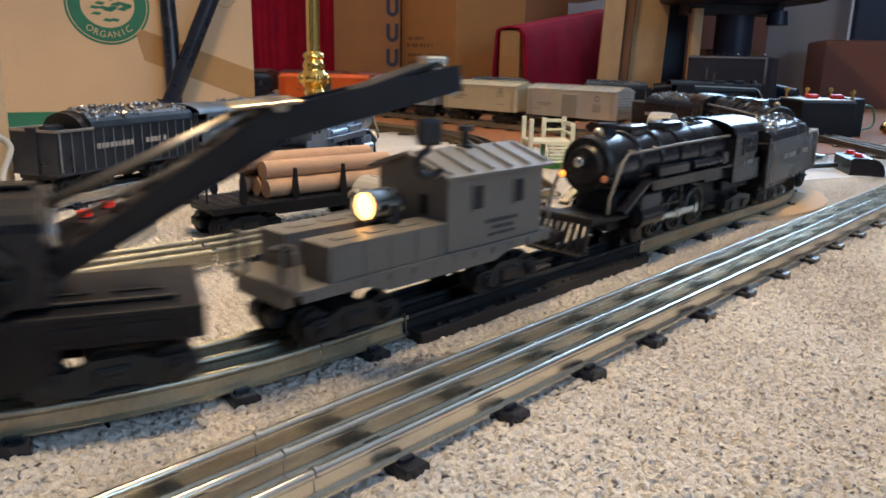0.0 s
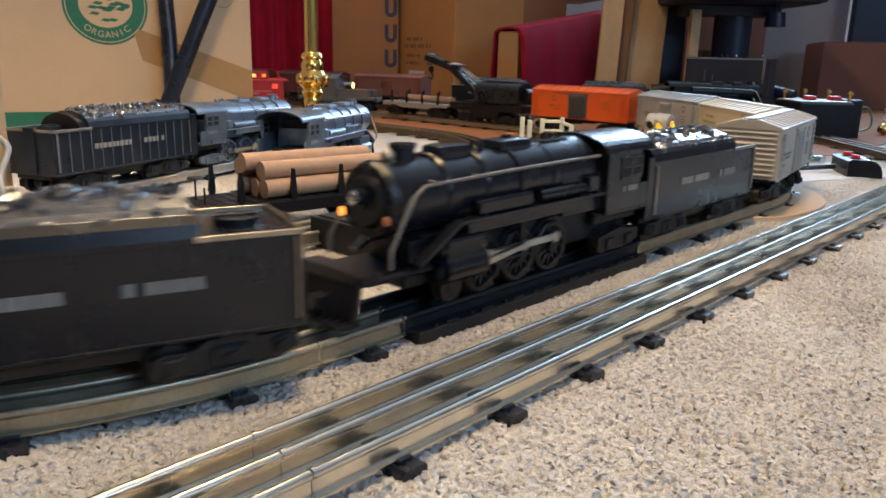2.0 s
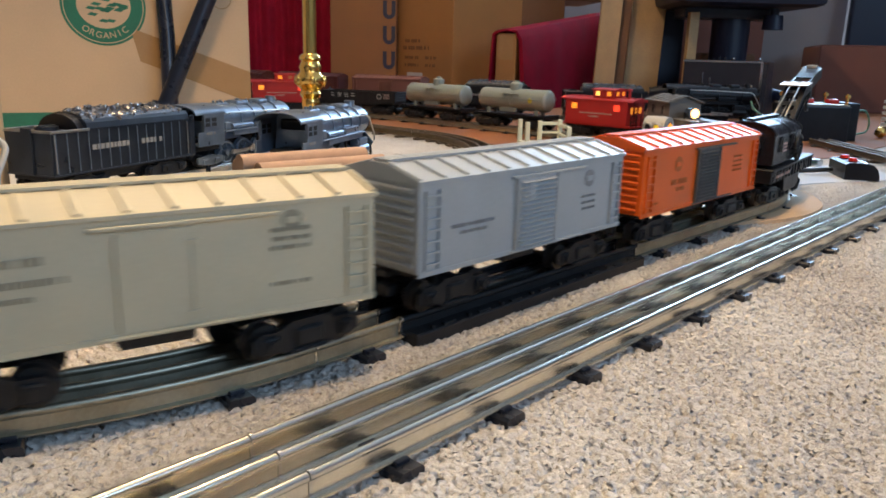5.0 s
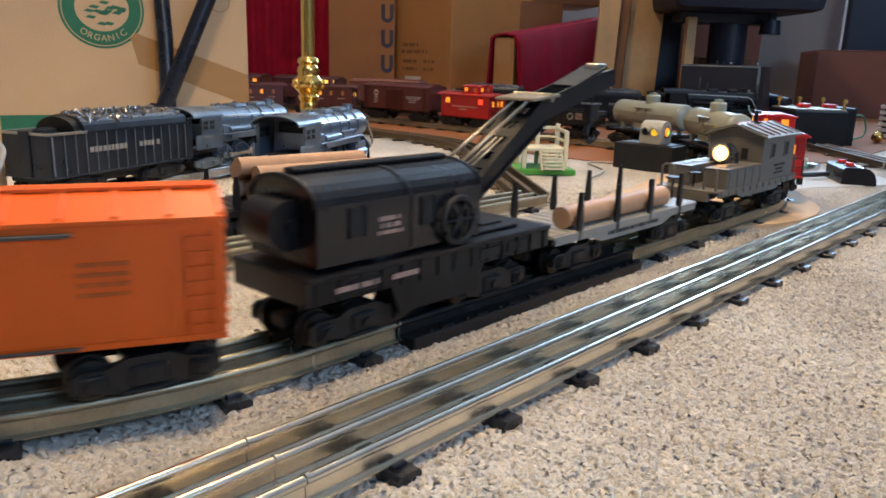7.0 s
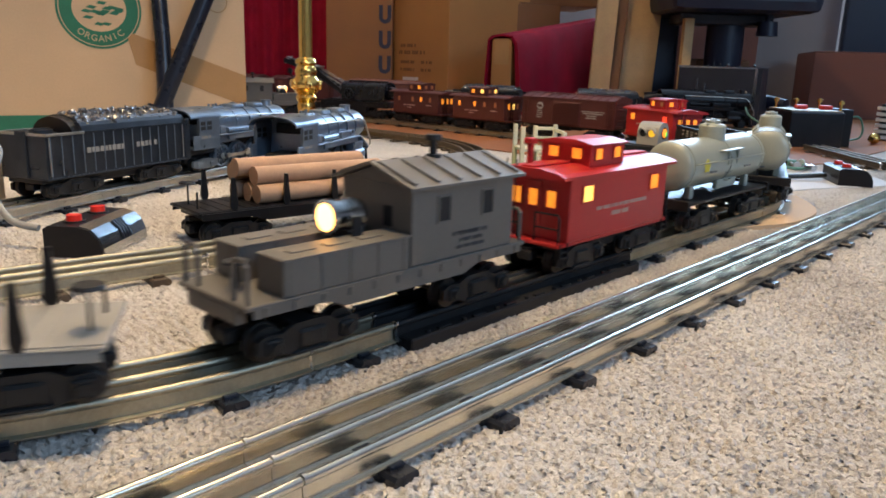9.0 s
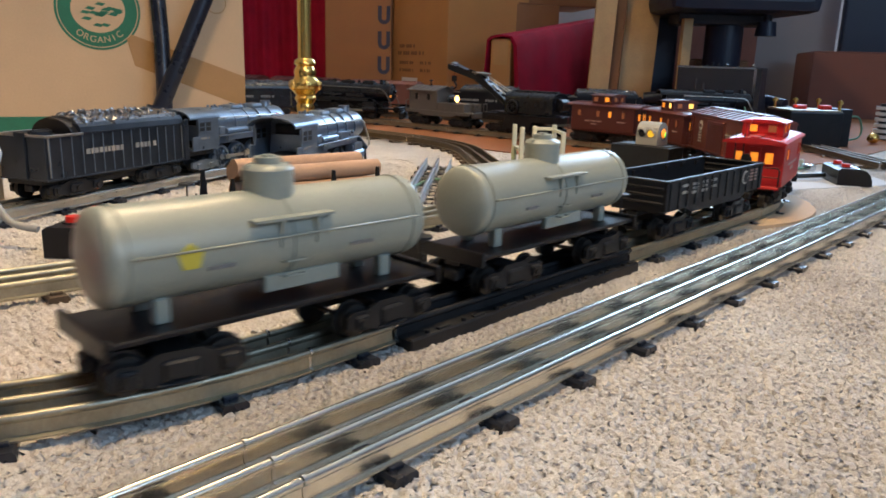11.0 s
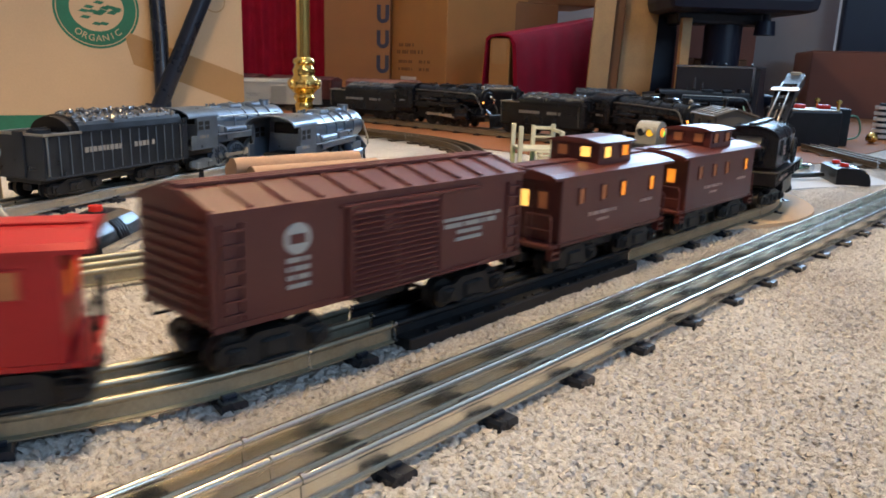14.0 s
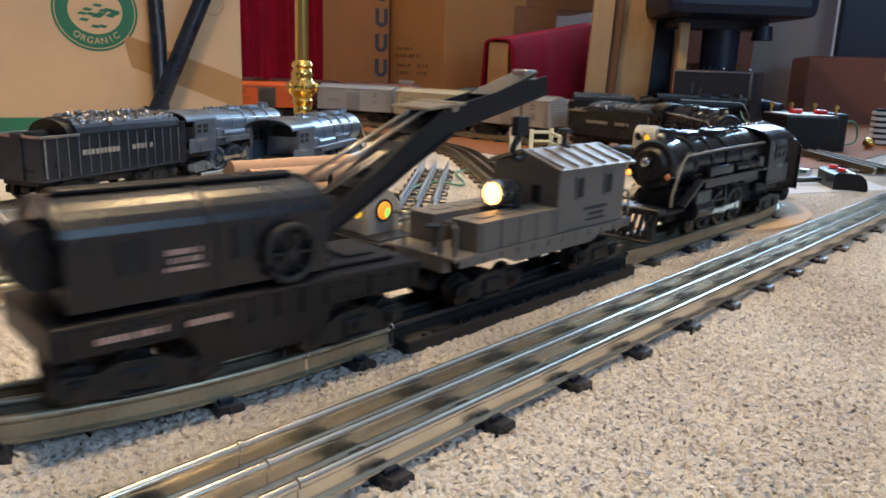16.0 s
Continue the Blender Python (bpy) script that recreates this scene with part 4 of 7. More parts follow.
def tank_car(middle, label, logo):
    L, R, zc = 0.170, 0.0212, 0.0550
    car = thing("tank_car", label, "toy tank car", "cars of the toy train")
    s = Shape().cyl((-L / 2 + 0.006, 0, zc), (L / 2 - 0.006, 0, zc), R, seg=40)
    for e in (-1, 1):
        s.ball((e * (L / 2 - 0.006), 0, zc), R, 0.36, 1, 1, 40, 14)
    for x in (-0.074, -0.001, 0.074):
        s.cyl((x - 0.0008, 0, zc), (x + 0.0008, 0, zc), R + 0.0006, seg=40)
    for q in (-1, 1):
        for x in (-0.060, 0.060):
            s.box(x - 0.0035, x + 0.0035, q * 0.0110 - 0.003, q * 0.0110 + 0.003, zc - R - 0.0075, zc - R + 0.004, 0.0008)
        s.box(-0.030, 0.012, q * 0.0130 - 0.002, q * 0.0130 + 0.002, zc - R - 0.0030, zc - R + 0.005, 0.0006)
    tank = part("tank", s, M_TANK, car, "smooth grey-green tank barrel")
    part("dome", Shape().cyl((0, 0, zc + R - 0.006), (0, 0, zc + R + 0.0095), 0.0118, seg=28).ball((0, 0, zc + R + 0.0095), 0.0118, 1, 1, 0.28, 28, 8).cyl((0, 0, zc + R + 0.012), (0, 0, zc + R + 0.0150), 0.0065, seg=20).cyl((0, 0, zc + R + 0.0140), (0, 0, zc + R + 0.0160), 0.0030, seg=12).box(-0.0115, 0.0115, -0.0008, 0.0008, zc + R + 0.0090, zc + R + 0.0118), M_TANK, tank, "domed filler hatch")
    s = Shape().box(-0.021, 0.021, -0.0235, 0.0235, zc + 0.0105, zc + 0.0118)
    part("walkway", s, M_TANK, tank, "side platforms by the dome")
    hr = Shape()
    for q in (-1, 1):
        pts = [(-L / 2 + 0.010, q * (R + 0.0016), zc + 0.003), (L / 2 - 0.010, q * (R + 0.0016), zc + 0.003)]
        hr.tube(pts, 0.0006, 6)
        for k in range(6):
            x = -L / 2 + 0.014 + (L - 0.028) * k / 5
            hr.cyl((x, q * (R - 0.001), zc + 0.003), (x, q * (R + 0.0018), zc + 0.003), 0.0007, seg=6)
    part("handrail", hr, M_TANK, car, "wire handrail along the tank")
    for q in (-1, 1):
        for x in (-0.013, 0.006):
            part("walk_bracket", Shape().prism([(q * 0.0225, zc + 0.0105), (q * 0.0165, zc + 0.0105), (q * 0.0208, zc - 0.002), (q * 0.0220, zc - 0.002)], x - 0.0012, x + 0.0012, "x"), M_TANK, tank)
        for z in (zc - 0.009, zc - 0.016):
            part("ladder_rung", Shape().tube([(-0.005, q * 0.0180, z), (-0.005, q * 0.0222, z), (0.005, q * 0.0222, z), (0.005, q * 0.0180, z)], 0.0005, 6), M_TANK, car)
    s = Shape().box(-L / 2 - 0.004, L / 2 + 0.004, -0.0245, 0.0245, 0.0238, 0.0265, 0.0006).box(-L / 2 - 0.002, L / 2 + 0.002, -0.006, 0.006, 0.0165, 0.0230, 0.0006)
    for e in (-1, 1):
        s.box(e * (L / 2 + 0.003) - 0.0015, e * (L / 2 + 0.003) + 0.0015, -0.026, 0.026, 0.0200, 0.0290, 0.0005)
    part("frame", s, M_BLACK, car, "black tank frame")
    for q in (1, -1):
        bars(car, [(-0.046, -0.032, zc - 0.006, 0.0016), (0.030, 0.042, zc - 0.006, 0.0016)], M_LETF, q * (R + 0.0001), t=0.0007)
        if logo:
            part("emblem", Shape().cyl((0.050, q * (R - 0.002), zc), (0.050, q * (R + 0.0003), zc), 0.006, seg=5), M_LETY, car, "yellow emblem shape")
    part("brake_stand", Shape().cyl((-L / 2 - 0.001, 0.014, 0.0265), (-L / 2 - 0.001, 0.014, 0.0430), 0.0007, seg=6).cyl((-L / 2 - 0.001, 0.014, 0.0430), (-L / 2 - 0.001, 0.014, 0.0442), 0.006, seg=16), M_DARK, car)
    b = L / 2 - 0.030
    return place(car, middle, b, [truck(car, b, 1), truck(car, -b, -1)])


def stake_shape():
    return Shape().prism([(-0.0022, -0.006), (0.0022, -0.006), (0.0019, 0.0), (0.0032, 0.004), (0.0012, 0.026), (-0.0012, 0.026), (-0.0032, 0.004), (-0.0019, 0.0)], -0.0012, 0.0012, "y")


def flatcar(middle, label, deck_mat, logs, group="cars of the toy train", m=None, L=0.204):
    W, zd = 0.0285, 0.0285
    car = thing("log_car", label, "toy flatcar", group, m)
    s = Shape().box(-L / 2, L / 2, -W, W, zd - 0.0022, zd, 0.0005)
    for q in (-1, 1):
        s.prism([(-L / 2 + 0.002, zd - 0.001), (L / 2 - 0.002, zd - 0.001), (L / 2 - 0.002, zd - 0.006), (0.060, zd - 0.006), (0.042, zd - 0.011), (-0.042, zd - 0.011), (-0.060, zd - 0.006), (-L / 2 + 0.002, zd - 0.006)], q * W - 0.0014, q * W, "y")
    planks = []
    for k in range(20):
        x = -L / 2 + L * (k + 0.5) / 20
        planks.append(pose(x, 0, zd))
    deck = part("deck", s, deck_mat, car, "planked deck with fishbelly sills")
    for m in planks:
        part("plank", shared("plank" + deck_mat.name, lambda: Shape().box(-0.0044, 0.0044, -W + 0.002, W - 0.002, -0.001, 0.0005), deck_mat), None, deck, at=m)
    for q in (-1, 1):
        for x in (-0.072, -0.024, 0.024, 0.072):
            part("stake", shared("stake", stake_shape, M_BLACK), None, car, at=pose(x, q * (W - 0.0012), zd))
    part("brake_stand", Shape().cyl((-L / 2 + 0.008, 0.010, zd), (-L / 2 + 0.008, 0.010, zd + 0.018), 0.0008, seg=6).cyl((-L / 2 + 0.008, 0.010, zd + 0.018), (-L / 2 + 0.008, 0.010, zd + 0.0195), 0.0068, 0.0060, seg=18).cyl((-L / 2 + 0.006, -0.012, zd), (-L / 2 + 0.006, -0.012, zd + 0.014), 0.0008, seg=6), M_DARK, car, "brake wheel on a post")
    bars(car, [(-0.036, 0.036, zd - 0.0065, 0.0026)], M_LETD if deck_mat is M_GREYD else M_LETR, W + 0.0004)
    for y, z, x0, x1 in logs:
        part("log", Shape().cyl((x0, y, zd + z), (x1, y, zd + z), 0.0078, 0.0074, seg=24), M_LOG, car, "smooth wooden dowel log")
    underframe(car, L, zd - 0.004, belly=False)
    b = L / 2 - 0.036
    tr = [truck(car, b, 1), truck(car, -b, -1)]
    if middle is not None:
        place(car, middle, b, tr)
    return car


M_GREYD = mat("pale_grey_deck", (0.30, 0.285, 0.26), 0.5, 0, 0.1, 40, 0.08, 500)


def crane(middle, reach=0.0, drop=0.0, front=0.0):
    L = 0.178
    car = thing("crane_car", "black railway crane car with raised boom and hook", "toy crane", "cars of the toy train")
    W, zd = 0.0295, 0.0385
    s = Shape().box(-L / 2 - front, L / 2, -W, W, 0.0245, zd, 0.0008)
    for q in (-1, 1):
        s.box(-L / 2 - front, L / 2, q * W - 0.0008, q * W + 0.0012, zd - 0.0025, zd, 0.0004)
        s.prism([(-0.036, 0.026), (0.036, 0.026), (0.030, 0.010), (-0.030, 0.010)], q * 0.014, q * W, "y")
        for k in range(14):
            x = -L / 2 - front + 0.006 + (L + front - 0.012) * k / 13
            s.box(x - 0.0008, x + 0.0008, q * W - 0.0004, q * W + 0.0010, 0.0250, zd - 0.002)
        for x0 in (-0.075, -0.050, 0.045):
            s.box(x0, x0 + 0.018, q * W - 0.0006, q * W + 0.0008, 0.0275, 0.0335, 0.0003)
    s.box(-L / 2 + 0.010, 0.0, -0.020, 0.020, zd, zd + 0.0022, 0.0006)
    for k in range(3):
        s.box(-L / 2 + 0.016 + k * 0.026, -L / 2 + 0.034 + k * 0.026, -0.012, 0.012, zd + 0.002, zd + 0.0034, 0.0005)
    part("deck", s, M_BLACK, car, "heavy black deck")
    bars(car, [(0.045, 0.072, 0.0305, 0.0026), (0.018, 0.036, 0.0305, 0.0026)], M_LETR, W + 0.0010)
    # cab with a rounded roof
    c0, c1, ze = -0.034, 0.080, 0.0700
    wc = 0.0265
    top = [(wc * math.cos(radians(a)), ze + 0.0125 * math.sin(radians(a))) for a in range(0, 181, 15)]
    s = Shape().prism([(wc, zd + 0.003)] + top + [(-wc, zd + 0.003)], c0, c1, "x")
    s.cyl((0.03, 0, zd - 0.001), (0.03, 0, zd + 0.004), 0.024, seg=28)
    cab = part("cab", s, M_LOCO, car, "black crane cabin with barrel roof")
    s = Shape()
    for x in (c0, 0.022, c1):
        s.prism([(p[0] * 1.015, p[1] + 0.0005) for p in top] + [(p[0] * 0.97, p[1] - 0.001) for p in top[::-1]], x - 0.0012, x + 0.0012, "x")
    s.box(c0 + 0.004, c1 - 0.004, -0.004, 0.004, ze + 0.0125, ze + 0.0150, 0.0008)
    part("roof_band", s, M_BLACK, cab)
    for q in (-1, 1):
        for x in (0.056, 0.008):
            part("window", Shape().box(x - 0.004, x + 0.004, q * wc - 0.0006, q * wc + 0.0006, 0.054, 0.067), M_HOLE, cab, "dark slot window")
            part("window_frame", Shape().box(x - 0.0052, x - 0.004, q * wc - 0.0008, q * wc + 0.0012, 0.053, 0.068).box(x + 0.004, x + 0.0052, q * wc - 0.0008, q * wc + 0.0012, 0.053, 0.068), M_BLACK, cab)
        part("panel_seam", Shape().box(0.0195, 0.0203, q * wc - 0.0002, q * wc + 0.0005, zd + 0.004, ze), M_BLACK, cab)
        wy = q * (wc + 0.0035)
        s = Shape().cyl((-0.0125, q * wc, 0.0530), (-0.0125, wy + q * 0.001, 0.0530), 0.0030, seg=12)
        ring = [(-0.0125 + 0.0122 * math.cos(radians(a)), wy, 0.0530 + 0.0122 * math.sin(radians(a))) for a in range(0, 375, 15)]
        s.tube(ring, 0.0019, 8)
        hw = part("hand_wheel", s, M_DARK, cab, "large spoked winding wheel")
        for a in range(0, 360, 60):
            part("spoke", shared("hand_spoke", lambda: Shape().tube([(0.0, 0.0, 0.0), (0.0115, 0.0, 0.0)], 0.0009, 6), M_DARK), None, hw, at=pose(-0.0125, wy, 0.0530, 0, a, 0))
    bars(car, [(0.028, 0.042, 0.0600, 0.0022), (0.028, 0.042, 0.0565, 0.0022), (0.026, 0.044, 0.0530, 0.0018)], M_LETR, wc + 0.0003)
    part("drum", Shape().cyl((c1 + 0.004, -0.012, 0.060), (c1 + 0.004, 0.012, 0.060), 0.012, seg=24).cyl((c1 + 0.004, -0.014, 0.060), (c1 + 0.004, 0.014, 0.060), 0.0030, seg=12), M_BLACK, cab, "winding drum at the cab's back")
    # boom: two tapered girders with cross plates
    foot, tip = Vector((-0.034, 0, 0.050)), Vector((-0.190 - reach, 0, 0.1305 - drop))
    knee = Vector((-0.126 - reach, 0, 0.1085 - drop * 0.4))
    d = (knee - foot).normalized()
    up = Vector((d.z, 0, -d.x))
    if up.z < 0:
        up = -up
    s = Shape()
    for q in (-1, 1):
        def pl(p, o):
            w = p + up * o
            return (w.x, w.z)
        tail = Vector((-0.206 - reach, 0, 0.1335 - drop))
        s.prism([pl(foot, -0.0035), pl(foot, 0.0040), pl(knee, 0.0085), (tip.x, tip.z + 0.0055), (tail.x, tail.z + 0.006), (tail.x - 0.002, tail.z - 0.005), (tip.x + 0.006, tip.z - 0.0085), pl(knee, -0.0060)], q * 0.0085, q * 0.0100, "y")
        s.prism([pl(foot, 0.0030), pl(foot, 0.0045), pl(knee, 0.0092), pl(knee, 0.0077)], q * 0.0065, q * 0.0115, "y")
        s.prism([pl(foot, -0.0040), pl(foot, -0.0028), pl(knee, -0.0055), pl(knee, -0.0068)], q * 0.0065, q * 0.0115, "y")
    for k in range(7):
        p = foot + (knee - foot) * (0.10 + k * 0.145)
        w = p + up * (0.004 + 0.004 * k / 6)
        s.box(-0.004, 0.004, -0.0095, 0.0095, -0.0006, 0.0006, 0, Matrix.Translation(w) @ d.to_track_quat("X", "Z").to_matrix().to_4x4())
    s.box(-0.020, 0.020, -0.0098, 0.0098, -0.0008, 0.0008, 0, Matrix.Translation(tip + Vector((0.012, 0, 0.0035))) @ Matrix.Rotation(0.33, 4, "Y"))
    boom = part("boom", s, M_BLACK, car, "tapered black twin-girder boom")
    part("boom_plate", Shape().box(-0.014, 0.014, -0.0155, 0.0155, -0.0009, 0.0009, 0.0005, Matrix.Translation(knee + up * 0.0110) @ Matrix.Rotation(0.10, 4, "Y")).cyl(knee + Vector((0, -0.0150, 0.009)), knee + Vector((0, 0.0150, 0.009)), 0.0028, seg=12), M_TRIM, boom, "worn brass-edged cross plate")
    part("boom_wheel", Shape().cyl((-0.203 - reach, -0.0070, 0.1320 - drop), (-0.203 - reach, 0.0070, 0.1320 - drop), 0.0060, seg=20).box(-0.202 - reach, -0.192 - reach, -0.006, 0.006, 0.1385 - drop, 0.1430 - drop, 0.001), M_ROD, boom, "pulley at the boom's head")
    s = Shape()
    for q in (-1, 1):
        s.tube([(-0.030, q * 0.0060, 0.0740), tuple(knee + Vector((0.006, q * 0.0050, 0.010)))], 0.0011, 6)
        s.tube([(-0.036, q * 0.0022, 0.0660), tuple(knee + Vector((-0.010, q * 0.0020, 0.008)))], 0.0007, 6)
    part("cable", s, M_TRIM, boom, "tan hoisting cords")
    hx, hz = -0.1960 - reach, 0.1050 - drop
    s = Shape().tube([(hx, 0, 0.1260 - drop), (hx, 0, hz + 0.008)], 0.0006, 6)
    s.box(hx - 0.0055, hx + 0.0055, -0.0030, 0.0030, hz - 0.002, hz + 0.0100, 0.0015)
    hook = [(hx + 0.0062 * math.cos(radians(a)) - 0.0005, 0, hz - 0.0105 + 0.0062 * math.sin(radians(a))) for a in range(80, -170, -18)]
    s.tube([(hx, 0, hz)] + hook, 0.0019, 8)
    part("hook", s, M_DARK, boom, "black crane hook on a cord")
    b = 0.050
    tr = [truck(car, b, 1, True), truck(car, -b, -1, True)]
    return place(car, middle, b, tr)


def coal_heap(parent, x0, x1, w, z0, z1, material, n=170, size=0.0032):
    """A heap of angular lumps."""
    rnd = random.Random(11)
    s = Shape()
    s.prism([(-w, z0), (-w * 0.8, z0 + (z1 - z0) * 0.55), (-w * 0.3, z1 - 0.001), (w * 0.3, z1 - 0.001), (w * 0.8, z0 + (z1 - z0) * 0.55), (w, z0)], x0, x1, "x")
    for _ in range(n):
        x, y = rnd.uniform(x0 + 0.002, x1 - 0.002), rnd.uniform(-w, w)
        z = z0 + (z1 - z0) * max(0.05, 1 - (abs(y) / w) ** 1.8)
        k = bmesh.ops.create_icosphere(s.bm, subdivisions=1, radius=size * rnd.uniform(0.6, 1.25))
        m = Matrix.Translation((x, y, z)) @ Euler((rnd.uniform(0, 6), rnd.uniform(0, 6), rnd.uniform(0, 6))).to_matrix().to_4x4() @ Matrix.Diagonal((1.3, 0.9, 0.7, 1))
        bmesh.ops.transform(s.bm, matrix=m, verts=k["verts"])
        for v in k["verts"]:
            v.co += Vector((rnd.uniform(-1, 1), rnd.uniform(-1, 1), rnd.uniform(-1, 1))) * size * 0.22
    return part("coal_load", s, material, parent, "heap of glossy black coal lumps")


def tender(middle, label, material=None, group="cars of the toy train", m=None, panelled=False):
    L, W = 0.190, 0.0285
    mt = material or M_LOCO
    car = thing("tender", label, "toy tender", group, m)
    zb, ze = 0.0195, 0.0625
    # coal bunker forward, low water deck behind
    s = Shape().box(-L / 2, L / 2, -W, W, zb, ze - 0.0015, 0.0007)
    s.prism([(-W, ze - 0.003), (-W, ze), (-W + 0.0015, ze + 0.0055), (-W + 0.0045, ze + 0.0088), (W - 0.0045, ze + 0.0088), (W - 0.0015, ze + 0.0055), (W, ze), (W, ze - 0.003)], -0.052, L / 2 - 0.001, "x")
    s.box(-L / 2 - 0.0006, L / 2 + 0.0006, -W - 0.0008, W + 0.0008, zb, zb + 0.0018, 0.0004)
    if panelled:
        for q in (-1, 1):
            for k in range(15):
                part("panel_rib", shared("panel_rib", lambda: Shape().box(-0.0005, 0.0005, -0.0007, 0.0007, zb + 0.003, ze - 0.002), M_STATIC), None, car, at=pose(-L / 2 + 0.005 + (L - 0.010) * k / 14, q * W, 0))
            s.box(-L / 2, L / 2, q * W - 0.0002, q * W + 0.0007, ze - 0.0020, ze - 0.0010)
    part("body", s, mt, car, "riveted tender body")
    s = Shape()
    for q in (-1, 1):
        s.box(-L / 2, -0.050, q * W - 0.0012, q * W + 0.0004, ze - 0.002, ze + 0.0006, 0.0003)
    s.box(-L / 2, -L / 2 + 0.0014, -W, W, ze - 0.002, ze + 0.0006, 0.0003)
    part("deck_edge", s, M_TRIM if not panelled else M_ROD, car, "rubbed bright rim round the water deck")
    part("hatch", Shape().cyl((-0.073, 0, ze - 0.002), (-0.073, 0, ze + 0.0022), 0.0105, seg=24).box(-0.083, -0.063, -0.0012, 0.0012, ze + 0.0018, ze + 0.0034, 0.0004), mt, car, "round filler hatch")
    if panelled:
        pts = [(W * 0.88 * math.cos(radians(a)), ze - 0.003 + 0.0165 * math.sin(radians(a))) for a in range(0, 181, 15)]
        part("bunker_end", Shape().prism(pts, -0.060, -0.046, "x"), M_BLACK, car, "rounded bunker end")
    coal_heap(car, -0.050, L / 2 - 0.004, W - 0.004, ze + 0.0060, ze + 0.0160, M_COALW)
    for q in (-1, 1):
        for x in (-L / 2 + 0.003, L / 2 - 0.006):
            part("grab_iron", Shape().tube([(x, q * (W - 0.001), zb + 0.004), (x, q * (W + 0.0012), zb + 0.004), (x, q * (W + 0.0012), ze - 0.003), (x, q * (W - 0.001), ze - 0.003)], 0.0007, 6), M_TRIM if not panelled else M_ROD, car, "wire grab iron")
    part("end_plate", Shape().box(-L / 2 - 0.002, -L / 2, -0.006, 0.006, zb + 0.001, ze + 0.002, 0.0004), mt, car)
    for q in (1, -1):
        part("cab_wing", Shape().box(L / 2 - 0.001, L / 2 + 0.007, q * W - 0.0008, q * W + 0.0004, zb, ze + 0.004, 0.0004), mt, car, "side wing plate")
        rows = [(0.000, 0.048, 0.044, 0.0052), (-0.052, -0.018, 0.044, 0.0052)] if q > 0 else [(-0.048, 0.0, 0.044, 0.0052), (0.018, 0.052, 0.044, 0.0052)]
        bars(car, rows, M_LETT, q * (W + 0.0006), label="pale maker's lettering shown as bars")
    part("frame", Shape().box(-L / 2, L / 2, -0.021, 0.021, 0.0155, zb, 0.0005).box(-0.03, 0.03, -0.018, 0.018, 0.0095, 0.0160, 0.001), M_FRAME, car, "black tender frame")
    b = 0.058
    tr = [truck(car, b, 0, True), truck(car, -b, -1, True)]
    if middle is not None:
        place(car, middle, b, tr)
    return car


def driver_shape(r=0.0190):
    s = Shape().cyl((0, -0.018, 0), (0, 0.018, 0), 0.0022, seg=8)
    for q in (-1, 1):
        s.cyl((0, q * 0.0138, 0), (0, q * 0.0150, 0), r + 0.0016, seg=32)
        pts = [((r - 0.0016) * math.cos(radians(a)), 0, (r - 0.0016) * math.sin(radians(a))) for a in range(0, 370, 12)]
        s.tube([(p[0], q * 0.0172, p[2]) for p in pts], 0.0022, 8)
        s.cyl((0, q * 0.0145, 0), (0, q * 0.0205, 0), 0.0042, seg=16)
        s.prism([((r - 0.0025) * math.cos(radians(a)), (r - 0.0025) * math.sin(radians(a))) for a in range(140, 221, 10)], q * 0.0160, q * 0.0192, "y")
        s.cyl((0.0085, q * 0.0170, 0), (0.0085, q * 0.0225, 0), 0.0026, seg=12)
    return s


